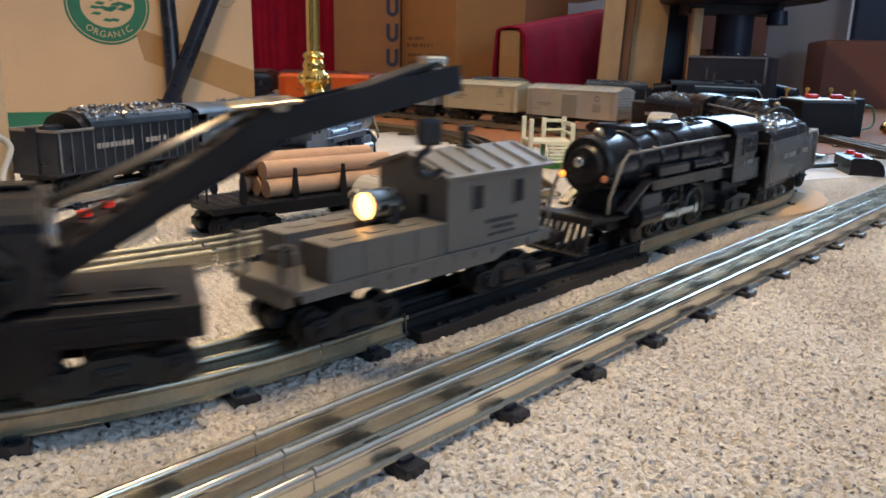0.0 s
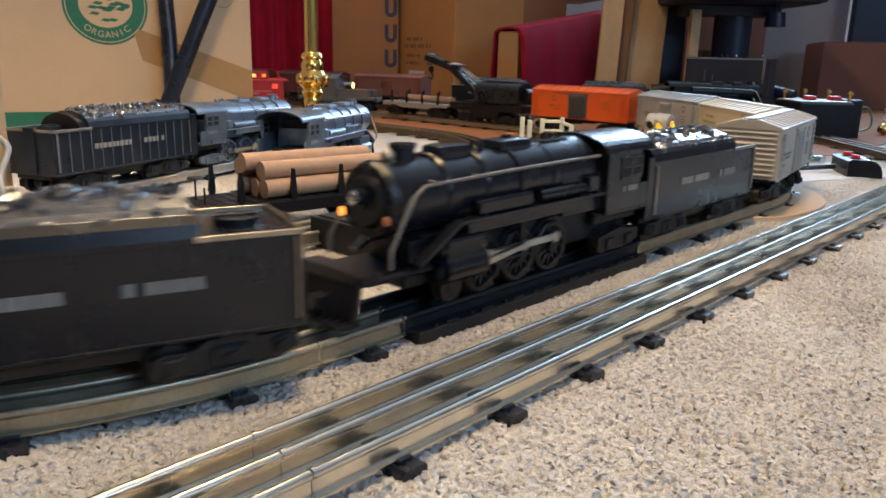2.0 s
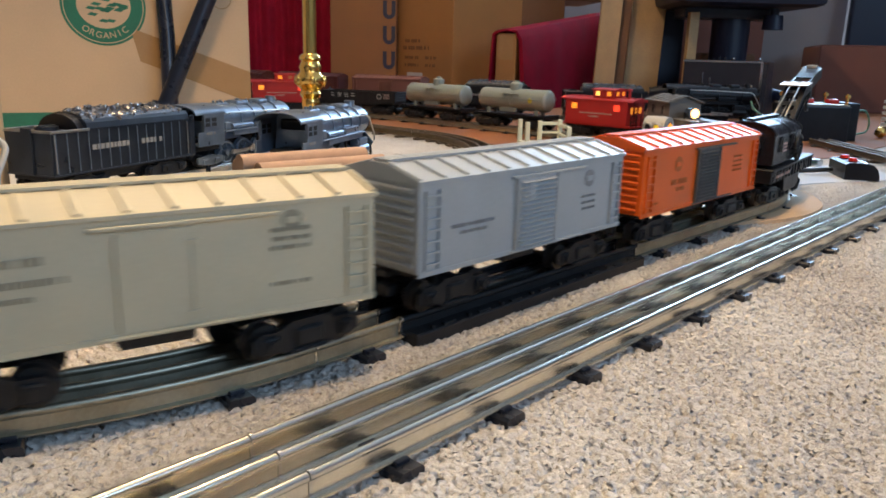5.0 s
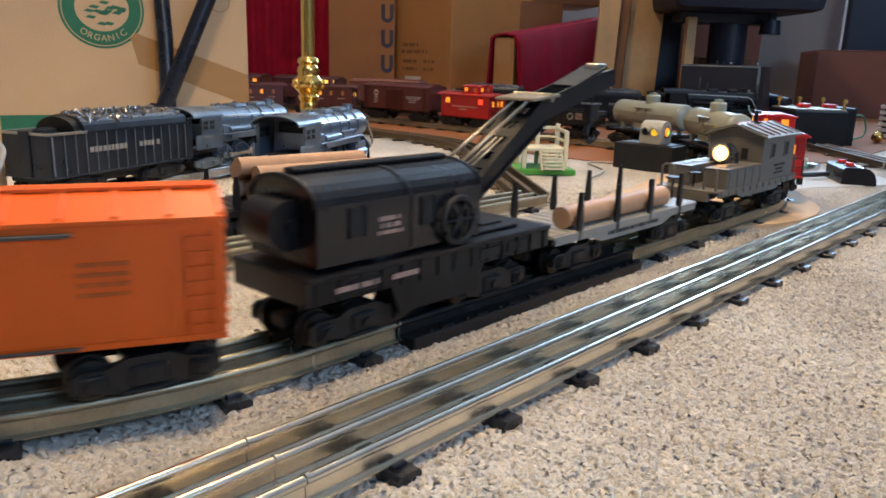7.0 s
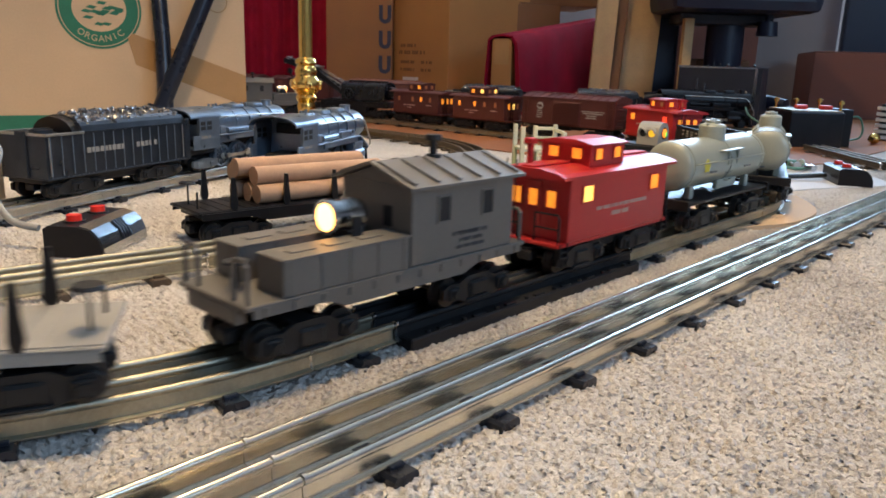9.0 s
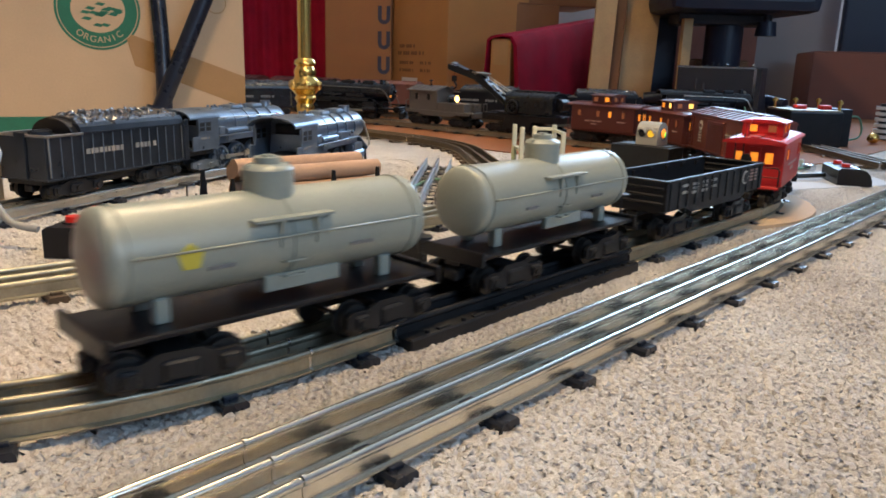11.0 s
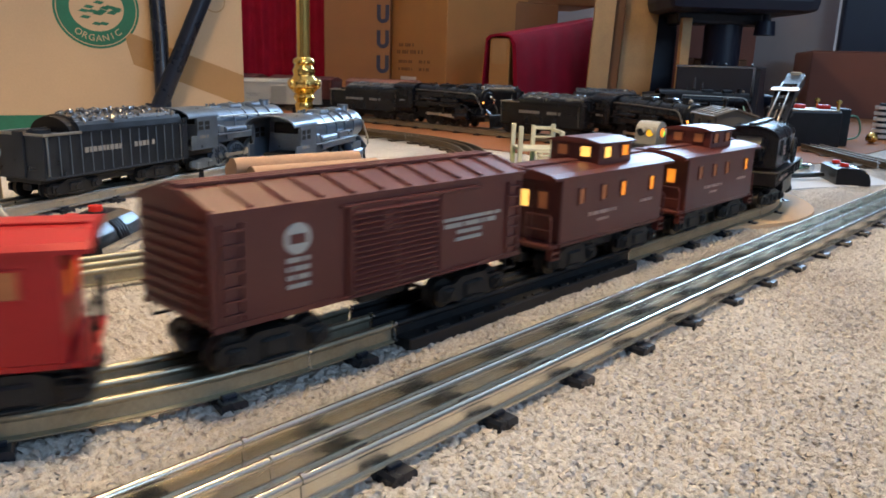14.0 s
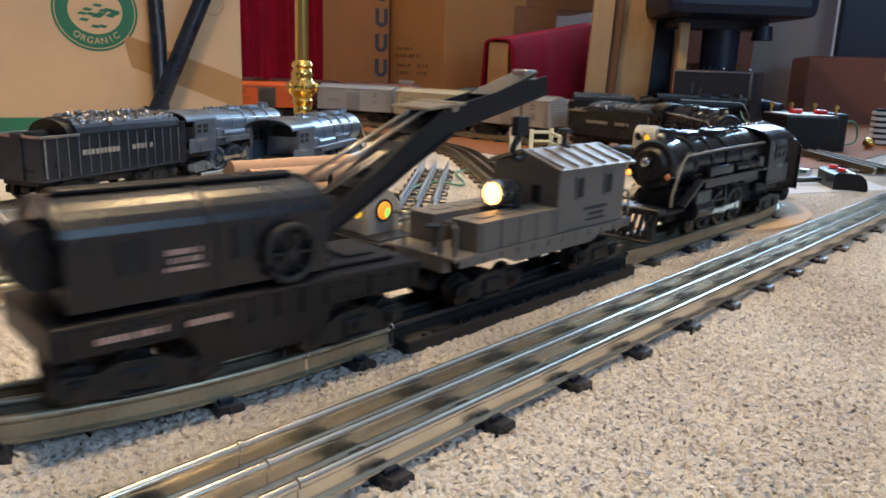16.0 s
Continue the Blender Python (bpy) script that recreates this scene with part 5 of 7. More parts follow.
def loco(middle, label, material=None, group="cars of the toy train", m=None, lit=True, stretch=1.0):
    """A tinplate-era die-cast steam engine with three driven axles."""
    mt = material or M_LOCO
    car = thing("locomotive", label, "toy locomotive", group, m)
    zc = 0.0610
    # boiler, smokebox, firebox
    s = Shape().cyl((-0.045, 0, zc + 0.0015), (0.048, 0, zc), 0.0220, 0.0205, seg=40)
    s.cyl((0.048, 0, zc), (0.110, 0, zc), 0.0205, seg=40)
    for x in (-0.040, -0.005, 0.024, 0.050, 0.078):
        part("boiler_band", Shape().cyl((x - 0.0008, 0, zc + 0.0005), (x + 0.0008, 0, zc + 0.0005), 0.0222, 0.0220 if x < 0.04 else 0.0212, seg=40), mt, car)
    s.prism([(-0.0215, zc), (-0.0235, 0.036), (0.0235, 0.036), (0.0215, zc)], -0.062, -0.012, "x")
    part("boiler", s, mt, car, "rounded boiler with bands")
    s = Shape().cyl((0.110, 0, zc), (0.1135, 0, zc), 0.0212, 0.0195, seg=40).cyl((0.1135, 0, zc), (0.1160, 0, zc), 0.0150, 0.0125, seg=32).cyl((0.116, 0, zc), (0.1175, 0, zc), 0.005, seg=16)
    for k in range(14):
        a = radians(k * 360 / 14)
        s.cyl((0.113, 0.0175 * math.cos(a), zc + 0.0175 * math.sin(a)), (0.1146, 0.0175 * math.cos(a), zc + 0.0175 * math.sin(a)), 0.0011, seg=6)
    part("smokebox_front", s, M_BLACK, car, "matt black smokebox door")
    part("headlight", Shape().cyl((0.110, 0, zc + 0.0030), (0.1215, 0, zc + 0.0030), 0.0042, 0.0046, seg=18).box(0.106, 0.113, -0.003, 0.003, zc - 0.004, zc + 0.001), mt, car, "small round headlight")
    part("headlight_lens", Shape().ball((0.1214, 0, zc + 0.0030), 0.0040, 0.35, 1, 1, 14, 8), M_CHROME, car, "unlit lens")
    for y, lens, word in ((-0.0175, M_HEAD, "glowing amber marker lens"), (0.0175, M_GLOWDIM, "dim red marker lens")):
        if lit:
            mk = part("marker_lamp", Shape().cyl((0.109, y, zc - 0.0075), (0.1155, y, zc - 0.0075), 0.0030, seg=14), mt, car, "small round marker lamp")
            part("marker_lens", Shape().ball((0.1155, y, zc - 0.0075), 0.0026, 0.5, 1, 1, 12, 8), lens, mk, word)
    # stack, domes, bell, turret
    part("smoke_stack", Shape().cyl((0.092, 0, zc + 0.017), (0.092, 0, zc + 0.0265), 0.0070, 0.0058, seg=20).cyl((0.092, 0, zc + 0.0262), (0.092, 0, zc + 0.0285), 0.0068, seg=20).cyl((0.092, 0, zc + 0.0284), (0.092, 0, zc + 0.0287), 0.0045, seg=16), mt, car)
    part("sand_dome", Shape().box(0.050, 0.074, -0.0085, 0.0085, zc + 0.0150, zc + 0.0262, 0.0040), mt, car, "long rounded sand dome")
    part("steam_dome", Shape().box(0.002, 0.030, -0.0095, 0.0095, zc + 0.0150, zc + 0.0262, 0.0045).cyl((0.016, 0, zc + 0.026), (0.016, 0, zc + 0.0280), 0.003, seg=10), mt, car, "long rounded steam dome")
    for x, h in ((-0.014, 0.0275), (-0.020, 0.0265), (-0.028, 0.0270), (0.040, 0.0265)):
        for y, k, rad in ((0.003, 0.0, 0.0016), (-0.004, 0.001, 0.0013)):
            part("safety_valve", Shape().cyl((x, y, zc + 0.019), (x, y, zc + h - k), rad, seg=8), mt, car)
    part("turret", Shape().box(-0.034, -0.010, -0.007, 0.007, zc + 0.0190, zc + 0.0236, 0.0012), mt, car)
    part("bell", Shape().ball((0.101, 0, zc + 0.0225), 0.0036, 1, 1, 1, 12, 8).cyl((0.101, -0.005, zc + 0.0195), (0.101, 0.005, zc + 0.0195), 0.0010, seg=6), M_TRIM, car, "small brass bell")
    # running boards with steps down to the pilot
    for q in (-1, 1):
        part("running_board", Shape().box(-0.048, 0.076, q * 0.0245 - 0.0045, q * 0.0245 + 0.0045, 0.0465, 0.0485, 0.0004), mt, car, "long running board")
        part("step_plate", Shape().prism([(0.076, 0.0465), (0.076, 0.0485), (0.104, 0.0300), (0.1035, 0.0275)], q * 0.0245 - 0.0040, q * 0.0245 + 0.0040, "y"), mt, car, "sloping plate down to the pilot")
        part("pump_casing", Shape().box(0.020, 0.062, q * 0.0235 - 0.0035, q * 0.0235 + 0.0035, 0.0490, 0.0575, 0.0014), mt, car)
        part("air_tank", Shape().cyl((-0.030, q * 0.0235, 0.0530), (0.012, q * 0.0235, 0.0530), 0.0040, seg=14), mt, car)
        part("air_pump", Shape().box(-0.044, -0.034, q * 0.0235 - 0.003, q * 0.0235 + 0.003, 0.0490, 0.0600, 0.001), mt, car)
        part("valance", Shape().box(-0.030, 0.070, q * 0.0265 - 0.001, q * 0.0265 + 0.001, 0.0400, 0.0470, 0.0005), mt, car)
    # cab
    c0, c1, ze = -0.098, -0.050, 0.0740
    W = 0.0275
    roof = [(W * math.cos(radians(a)) * 1.04, ze + 0.0120 * math.sin(radians(a))) for a in range(0, 181, 12)]
    s = Shape()
    for q in (-1, 1):
        s.box(c0 + 0.010, c1, q * W - 0.0010, q * W + 0.0010, 0.0320, ze + 0.001, 0.0003)
        s.box(c0, c0 + 0.010, q * W - 0.0010, q * W + 0.0010, 0.0320, 0.0500, 0.0003)
        s.box(c0 - 0.0005, c1 + 0.0005, q * W - 0.0012, q * W + 0.0014, 0.0310, 0.0335, 0.0004)
    s.prism([(W, 0.034)] + [(p[0] / 1.04, p[1] - 0.001) for p in roof] + [(-W, 0.034)], c1 - 0.0016, c1, "x")
    s.box(c0, c1, -W, W, 0.0320, 0.0340)
    cab = part("cab", s, mt, car, "open-backed cab")
    part("cab_roof", Shape().prism(roof + [(p[0] * 0.96, p[1] - 0.0012) for p in roof[::-1]], c0 - 0.004, c1 + 0.003, "x"), mt, cab, "arched cab roof")
    for q in (-1, 1):
        part("cab_window", Shape().box(-0.086, -0.0770, q * W - 0.0013, q * W + 0.0013, 0.0570, 0.0685).box(-0.0745, -0.0655, q * W - 0.0013, q * W + 0.0013, 0.0570, 0.0685), M_HOLE, cab, "dark cab side window")
        part("window_frame", Shape().box(-0.0880, -0.0860, q * W - 0.0016, q * W + 0.0018, 0.0555, 0.0700).box(-0.0770, -0.0745, q * W - 0.0016, q * W + 0.0018, 0.0555, 0.0700).box(-0.0655, -0.0640, q * W - 0.0016, q * W + 0.0018, 0.0555, 0.0700).box(-0.088, -0.064, q * W - 0.0016, q * W + 0.0018, 0.0545, 0.0565).box(-0.088, -0.064, q * W - 0.0016, q * W + 0.0018, 0.0690, 0.0705).box(-0.088, -0.064, q * W - 0.0016, q * W + 0.0018, 0.0622, 0.0632), mt, cab)
        bars(car, [(-0.084, -0.068, 0.0475, 0.0038)], M_LETT, q * (W + 0.0011), "cab_plate", label="cab side plate shown as bars")
    part("backhead", Shape().box(c1 - 0.008, c1 - 0.002, -0.019, 0.019, 0.034, 0.074, 0.003), M_HOLE, cab, "dark firebox backhead")
    # frame, cylinders, pilot
    s = Shape().box(-0.096, 0.100, -0.0125, 0.0125, 0.0120, 0.0400, 0.0010)
    s.box(-0.098, -0.050, -0.0200, 0.0200, 0.0230, 0.0320, 0.001)
    part("frame", s, M_DARK, car, "black chassis")
    for q in (-1, 1):
        s = Shape().cyl((0.058, q * 0.0225, 0.0225), (0.086, q * 0.0225, 0.0225), 0.0088, seg=20).box(0.059, 0.085, q * 0.0215 - 0.0070, q * 0.0215 + 0.0070, 0.0225, 0.0400, 0.0018)
        s.cyl((0.056, q * 0.0225, 0.0335), (0.088, q * 0.0225, 0.0335), 0.0048, seg=14).cyl((0.086, q * 0.0225, 0.0225), (0.0885, q * 0.0225, 0.0225), 0.0060, seg=16)
        part("cylinder", s, mt, car, "steam cylinder block")
        part("crosshead_guide", Shape().box(0.026, 0.058, q * 0.0235 - 0.0010, q * 0.0235 + 0.0010, 0.0255, 0.0272).box(0.026, 0.058, q * 0.0235 - 0.001, q * 0.0235 + 0.001, 0.0180, 0.0197).box(0.0245, 0.0265, q * 0.0235 - 0.0016, q * 0.0235 + 0.0016, 0.0165, 0.0400), M_WHEEL, car, "steel crosshead guides")
    s = Shape().box(0.100, 0.112, -0.0245, 0.0245, 0.0240, 0.0300, 0.0010)
    for k in range(9):
        y = -0.0215 + k * 0.0430 / 8
        part("pilot_slat", Shape().prism([(0.112, 0.0245), (0.1095, 0.0245), (0.118 - abs(y) * 0.25, 0.0045), (0.122 - abs(y) * 0.25, 0.0045)], y - 0.0012, y + 0.0012, "y"), M_BLACK, car)
    s.box(0.110, 0.1215, -0.0225, 0.0225, 0.0035, 0.0062, 0.0008).box(0.112, 0.121, -0.004, 0.004, 0.010, 0.018, 0.001)
    part("pilot", s, M_BLACK, car, "slatted cowcatcher pilot")
    # the larger engine has a longer boiler on the same gauge
    shift = (stretch - 1) * -0.138
    if stretch != 1:
        for o in car.children_recursive:
            for v in o.data.vertices:
                v.co.x = v.co.x * stretch + shift + (0.028 if o.name.startswith("pilot") else 0)
    fx = lambda x: x * stretch + shift
    if stretch != 1:
        part("pilot_deck", Shape().box(fx(0.090), fx(0.106) + 0.028, -0.0225, 0.0225, 0.0225, 0.0262, 0.0010).box(fx(0.088), fx(0.100), -0.016, 0.016, 0.020, 0.040, 0.002), M_BLACK, car, "black pilot deck")
    s = Shape()
    for q in (-1, 1):
        s.tube([(fx(-0.046), q * 0.0232, zc + 0.0115), (fx(0.030), q * 0.0226, zc + 0.0105), (fx(0.096), q * 0.0222, zc + 0.0085), (fx(0.1035), q * 0.0232, zc + 0.004), (fx(0.118), q * 0.0245, 0.040), (fx(0.1185), q * 0.0245, 0.030)], 0.0012, 8)
        for x in (-0.03, 0.0, 0.03, 0.06, 0.09):
            s.cyl((fx(x), q * 0.018, zc + 0.0100), (fx(x), q * 0.0234, zc + 0.0100), 0.0010, seg=6)
    part("handrail", s, M_GREY if lit else M_ROD, car, "bent handrails along the boiler down to the pilot")
    for x in (0.094 if stretch == 1 else 0.064, -0.062, -0.084):
        part("small_wheelset", shared("wheelset", wheelset_shape, M_WHEEL), None, car, at=pose(x if x > 0 else fx(x), 0, 0.0092))
    for q in (-1, 1):
        part("trailing_frame", Shape().prism([(fx(-0.096), 0.008), (fx(-0.096), 0.015), (fx(-0.073), 0.0185), (fx(-0.050), 0.015), (fx(-0.050), 0.008), (fx(-0.062), 0.004), (fx(-0.084), 0.004)], q * 0.0215, q * 0.0245, "y").box(fx(-0.066), fx(-0.058), q * 0.0245 - 0.002, q * 0.0245 + 0.002, 0.005, 0.013, 0.0008).box(fx(-0.088), fx(-0.080), q * 0.0245 - 0.002, q * 0.0245 + 0.002, 0.005, 0.013, 0.0008), M_FRAME if lit else mt, car, "trailing truck side frame")
    xs = (0.035, 0.001, -0.033) if stretch != 1 else (0.037, 0.001, -0.035)
    wheels = []
    for x in xs:
        wheels.append(part("driving_wheelset", shared("driver" + mt.name, lambda: driver_shape(0.0165), M_WHEEL if lit else mt), None, car, "spoked driving wheels", pose(x, 0, 0.0166)))
        for q in (-1, 1):
            for k in range(12):
                spoke = shared("spoke" + mt.name, lambda: Shape().tube([(0.003, 0.0, 0.0), (0.0145, 0.0, 0.0)], 0.0011, 5), M_WHEEL if lit else mt)
                part("spoke", spoke, None, wheels[-1], at=pose(0, q * 0.0173, 0, 0, k * 30, 0))
    rods = []
    for q in (-1, 1):
        s = Shape().prism([(xs[2] - 0.0035, -0.0022), (xs[0] + 0.0035, -0.0022), (xs[0] + 0.0035, 0.0022), (xs[2] - 0.0035, 0.0022)], q * 0.0222, q * 0.0236, "y")
        for x in xs:
            s.cyl((x, q * 0.0220, 0), (x, q * 0.0246, 0), 0.0036, seg=14)
        rods.append(part("side_rod", s, M_ROD, car, "bright coupling rod", pose(0.0085, 0, 0.0166)))
        s = Shape().prism([(-0.0460, -0.0015), (0.0, -0.0018), (0.0, 0.0018), (-0.0460, 0.0015)], q * 0.0246, q * 0.0258, "y").cyl((0, q * 0.0240, 0), (0, q * 0.0264, 0), 0.0034, seg=14).cyl((-0.046, q * 0.0240, 0), (-0.046, q * 0.0264, 0), 0.0030, seg=14)
        rods.append(part("main_rod", s, M_ROD, car, "bright main rod", pose(0.0555, 0, 0.0190, 0, 3, 0)))
    part("drawbar", Shape().box(fx(-0.108), fx(-0.090), -0.004, 0.004, 0.013, 0.016, 0.0005), M_DARK, car)
    if middle is not None:
        place(car, middle, 0.075, [])
        DRIVERS.append((wheels, rods, middle))
    return car


# ---------- the train, in the order in which it passes ----------
def train():
    loco(0.364, "black die-cast steam locomotive with a glowing amber marker lamp", stretch=1.169)
    tender(0.610, "black tender with coal load and pale lettering")
    loco(0.871, "second black steam locomotive with a glowing marker lamp", stretch=1.169)
    tender(1.110, "black coal-loaded tender behind second locomotive")
    band = lambda *r: r
    boxcar(1.3435, "silver-grey boxcar with ribbed sliding door", M_SILVER, M_SILVER, letters=band((0.040, 0.075, 0.048, 0.0024), (0.046, 0.068, 0.044, 0.0020), (0.066, 0.088, 0.037, 0.0016), (-0.066, -0.050, 0.050, 0.0016), (-0.066, -0.050, 0.047, 0.0016), (-0.066, -0.050, 0.044, 0.0016), (-0.066, -0.050, 0.041, 0.0016), (-0.066, -0.050, 0.038, 0.0016)), letter_mat=M_LETF, herald=(-0.058, 0.0615, 0.0062))
    boxcar(1.568, "cream refrigerator car with flat hinged door", M_CREAM, M_CREAM, 0.198, "plug", band((0.040, 0.070, 0.060, 0.0030), (0.032, 0.078, 0.052, 0.0026), (0.044, 0.066, 0.046, 0.0020), (-0.066, -0.048, 0.062, 0.0018), (-0.066, -0.048, 0.058, 0.0018), (-0.066, -0.048, 0.054, 0.0018), (-0.066, -0.048, 0.038, 0.0018)), M_LETC, (-0.058, 0.066, 0.0045))
    boxcar(1.7965, "cool grey boxcar with ribbed sliding door", M_SILVERC, M_SILVERC, letters=band((0.040, 0.075, 0.048, 0.0020), (0.046, 0.068, 0.044, 0.0018), (-0.066, -0.050, 0.050, 0.0016), (-0.066, -0.050, 0.046, 0.0016), (-0.066, -0.050, 0.042, 0.0016)), letter_mat=M_LETF, herald=(-0.058, 0.0615, 0.0056))
    boxcar(2.033, "bright orange boxcar with dark grey ribbed door", M_ORANGE, M_DOOR, 0.212, "dark", band((0.036, 0.062, 0.0465, 0.0040), (0.040, 0.055, 0.0405, 0.0028), (-0.070, -0.052, 0.058, 0.0016), (-0.070, -0.052, 0.054, 0.0016), (-0.070, -0.052, 0.050, 0.0016), (-0.070, -0.052, 0.046, 0.0016), (0.082, 0.092, 0.033, 0.0016)), M_LETD2, (0.052, 0.0600, 0.0058))
    crane(2.255, -0.011, 0.006, 0.010)
    flatcar(2.464, "pale grey flatcar with a log between black stakes", M_GREYD, [(0.0165, 0.0080, -0.062, 0.078)])
    work_caboose(2.703)
    red = dict(windows=((0.045, 0.0535, 0.0125, 0.0105), (-0.046, 0.0535, 0.0125, 0.0105)), cupola=(-0.012, 0.032), glows=(M_GLOWY, M_GLOW, M_GLOW, M_GLOW, M_GLOWR, M_GLOW), stack=0.058, letters=((-0.036, 0.034, 0.0420, 0.0024), (-0.010, 0.014, 0.0365, 0.0030)))
    caboose(2.914, "bright red caboose with lit amber windows", M_RED, 0.150, **red)
    tank_car(3.120, "pale grey-green tank car with yellow emblem", True)
    tank_car(3.335, "pale grey-green tank car with plain side", False)
    gondola(3.5605)
    caboose(3.768, "bright red caboose with faintly lit amber windows", M_RED, 0.150, **dict(red, glows=(M_GLOW, M_GLOWDIM, M_GLOW, M_GLOW, M_GLOWR, M_GLOW)))
    boxcar(3.9755, "dark brown boxcar with ribbed doors and white herald", M_BROWN, M_BROWN, 0.206, letters=band((0.054, 0.066, 0.0490, 0.0022), (0.054, 0.066, 0.0450, 0.0022), (0.054, 0.066, 0.0410, 0.0022), (0.054, 0.066, 0.0370, 0.0020), (-0.082, -0.032, 0.0535, 0.0018), (-0.078, -0.036, 0.0500, 0.0024), (-0.066, -0.044, 0.0460, 0.0020), (-0.066, -0.044, 0.0420, 0.0020)), letter_mat=M_LETW, herald=(0.060, 0.0585, 0.0072), door_half=0.030)
    brown = dict(windows=((0.046, 0.0520, 0.0062, 0.0098), (0.018, 0.0520, 0.0062, 0.0098), (-0.008, 0.0520, 0.0062, 0.0098), (-0.050, 0.0520, 0.0062, 0.0098)), cupola=(-0.030, 0.014), stack=None, letters=((0.0, 0.036, 0.0385, 0.0024), (-0.052, -0.034, 0.0400, 0.0020), (0.010, 0.024, 0.0335, 0.0018)))
    caboose(4.192, "tuscan brown caboose with lit windows and cupola", M_BROWN, 0.156, glows=(M_GLOWDIM, M_GLOWDIM, M_GLOW, M_GLOW, M_GLOW, M_GLOWY), grey_deck=True, **brown)
    caboose(4.373, "tuscan brown caboose with dim windows and cupola", M_BROWN, 0.156, glows=(M_GLOWDIM, M_GLOWDIM, M_GLOWDIM, M_GLOW), grey_deck=True, **brown)
    crane(4.568, -0.002, 0.008)
    work_caboose(4.785)


M_LETD2 = mat("brown_print", (0.42, 0.10, 0.02), 0.6)
M_LETC = mat("faded_brown_print", (0.30, 0.26, 0.18), 0.6)
train()


# ---------- things standing inside the loop ----------
def standing():
    def on(x, y, turn):
        return pose(x, y, RAILTOP, 0, 0, turn)
    g = "standing engines"
    tender(None, "gunmetal panelled tender with pale lettering, standing still", M_STATICT, g, on(0.1334, 0.585, 22) @ Matrix.Diagonal((1, 1, 0.97, 1)), True)
    loco(None, "standing gunmetal steam locomotive on a siding", M_STATIC, g, on(0.3262, 0.6629, 22) @ Matrix.Diagonal((1, 1, 0.86, 1)), False)
    loco(None, "standing dark steam locomotive with open-backed cab", M_STATIC, g, on(0.3529, 0.5163, 27) @ Matrix.Diagonal((1, 1, 0.87, 1)), False)
    flatcar(None, "black flatcar loaded with a heap of wooden logs, standing", M_BLACK, [(0.0170, 0.0080, -0.050, 0.080), (0.0005, 0.0080, -0.046, 0.078), (-0.0160, 0.0085, -0.046, 0.080), (-0.0098, 0.0232, -0.045, 0.084), (0.0205, 0.0230, -0.050, 0.074), (0.0062, 0.0290, -0.054, 0.074)], "standing cars", pose(0.198, 0.346, FLOOR, 0, 0, -5.8))


def controller(x, y, turn, label):
    """A bakelite switch controller with a chrome curved front and two red buttons."""
    t = thing("track_controller", label, "controller", "switch controllers", pose(x, y, FLOOR, 0, 0, turn))
    out = [(-0.022, 0.0), (-0.022, 0.021), (-0.018, 0.0235), (0.004, 0.0235), (0.013, 0.021), (0.019, 0.015), (0.0220, 0.007), (0.0225, 0.0)]
    part("case", Shape().prism(out, -0.038, 0.038, "y"), M_BAKE, t, "black bakelite case")
    skin = out[3:]
    part("front_plate", Shape().prism([(x + 0.0006, z + 0.0005) for x, z in skin] + [(x, z) for x, z in skin[::-1]], -0.0365, 0.0365, "y"), M_CHROME, t, "chrome curved front plate")
    for k in range(4):
        part("front_rib", Shape().tube([(x + 0.0010, -0.004 + k * 0.0042, z + 0.0008) for x, z in skin[1:4]], 0.0011, 6), M_BAKE, t)
    for q in (-1, 1):
        part("button_ring", Shape().cyl((-0.008, q * 0.0185, 0.0232), (-0.008, q * 0.0185, 0.0244), 0.0080, seg=24), M_DARK, t)
        part("button", Shape().cyl((-0.008, q * 0.0185, 0.0235), (-0.008, q * 0.0185, 0.0285), 0.0058, 0.0054, seg=20), M_REDBTN, t, "red push button")
    return t


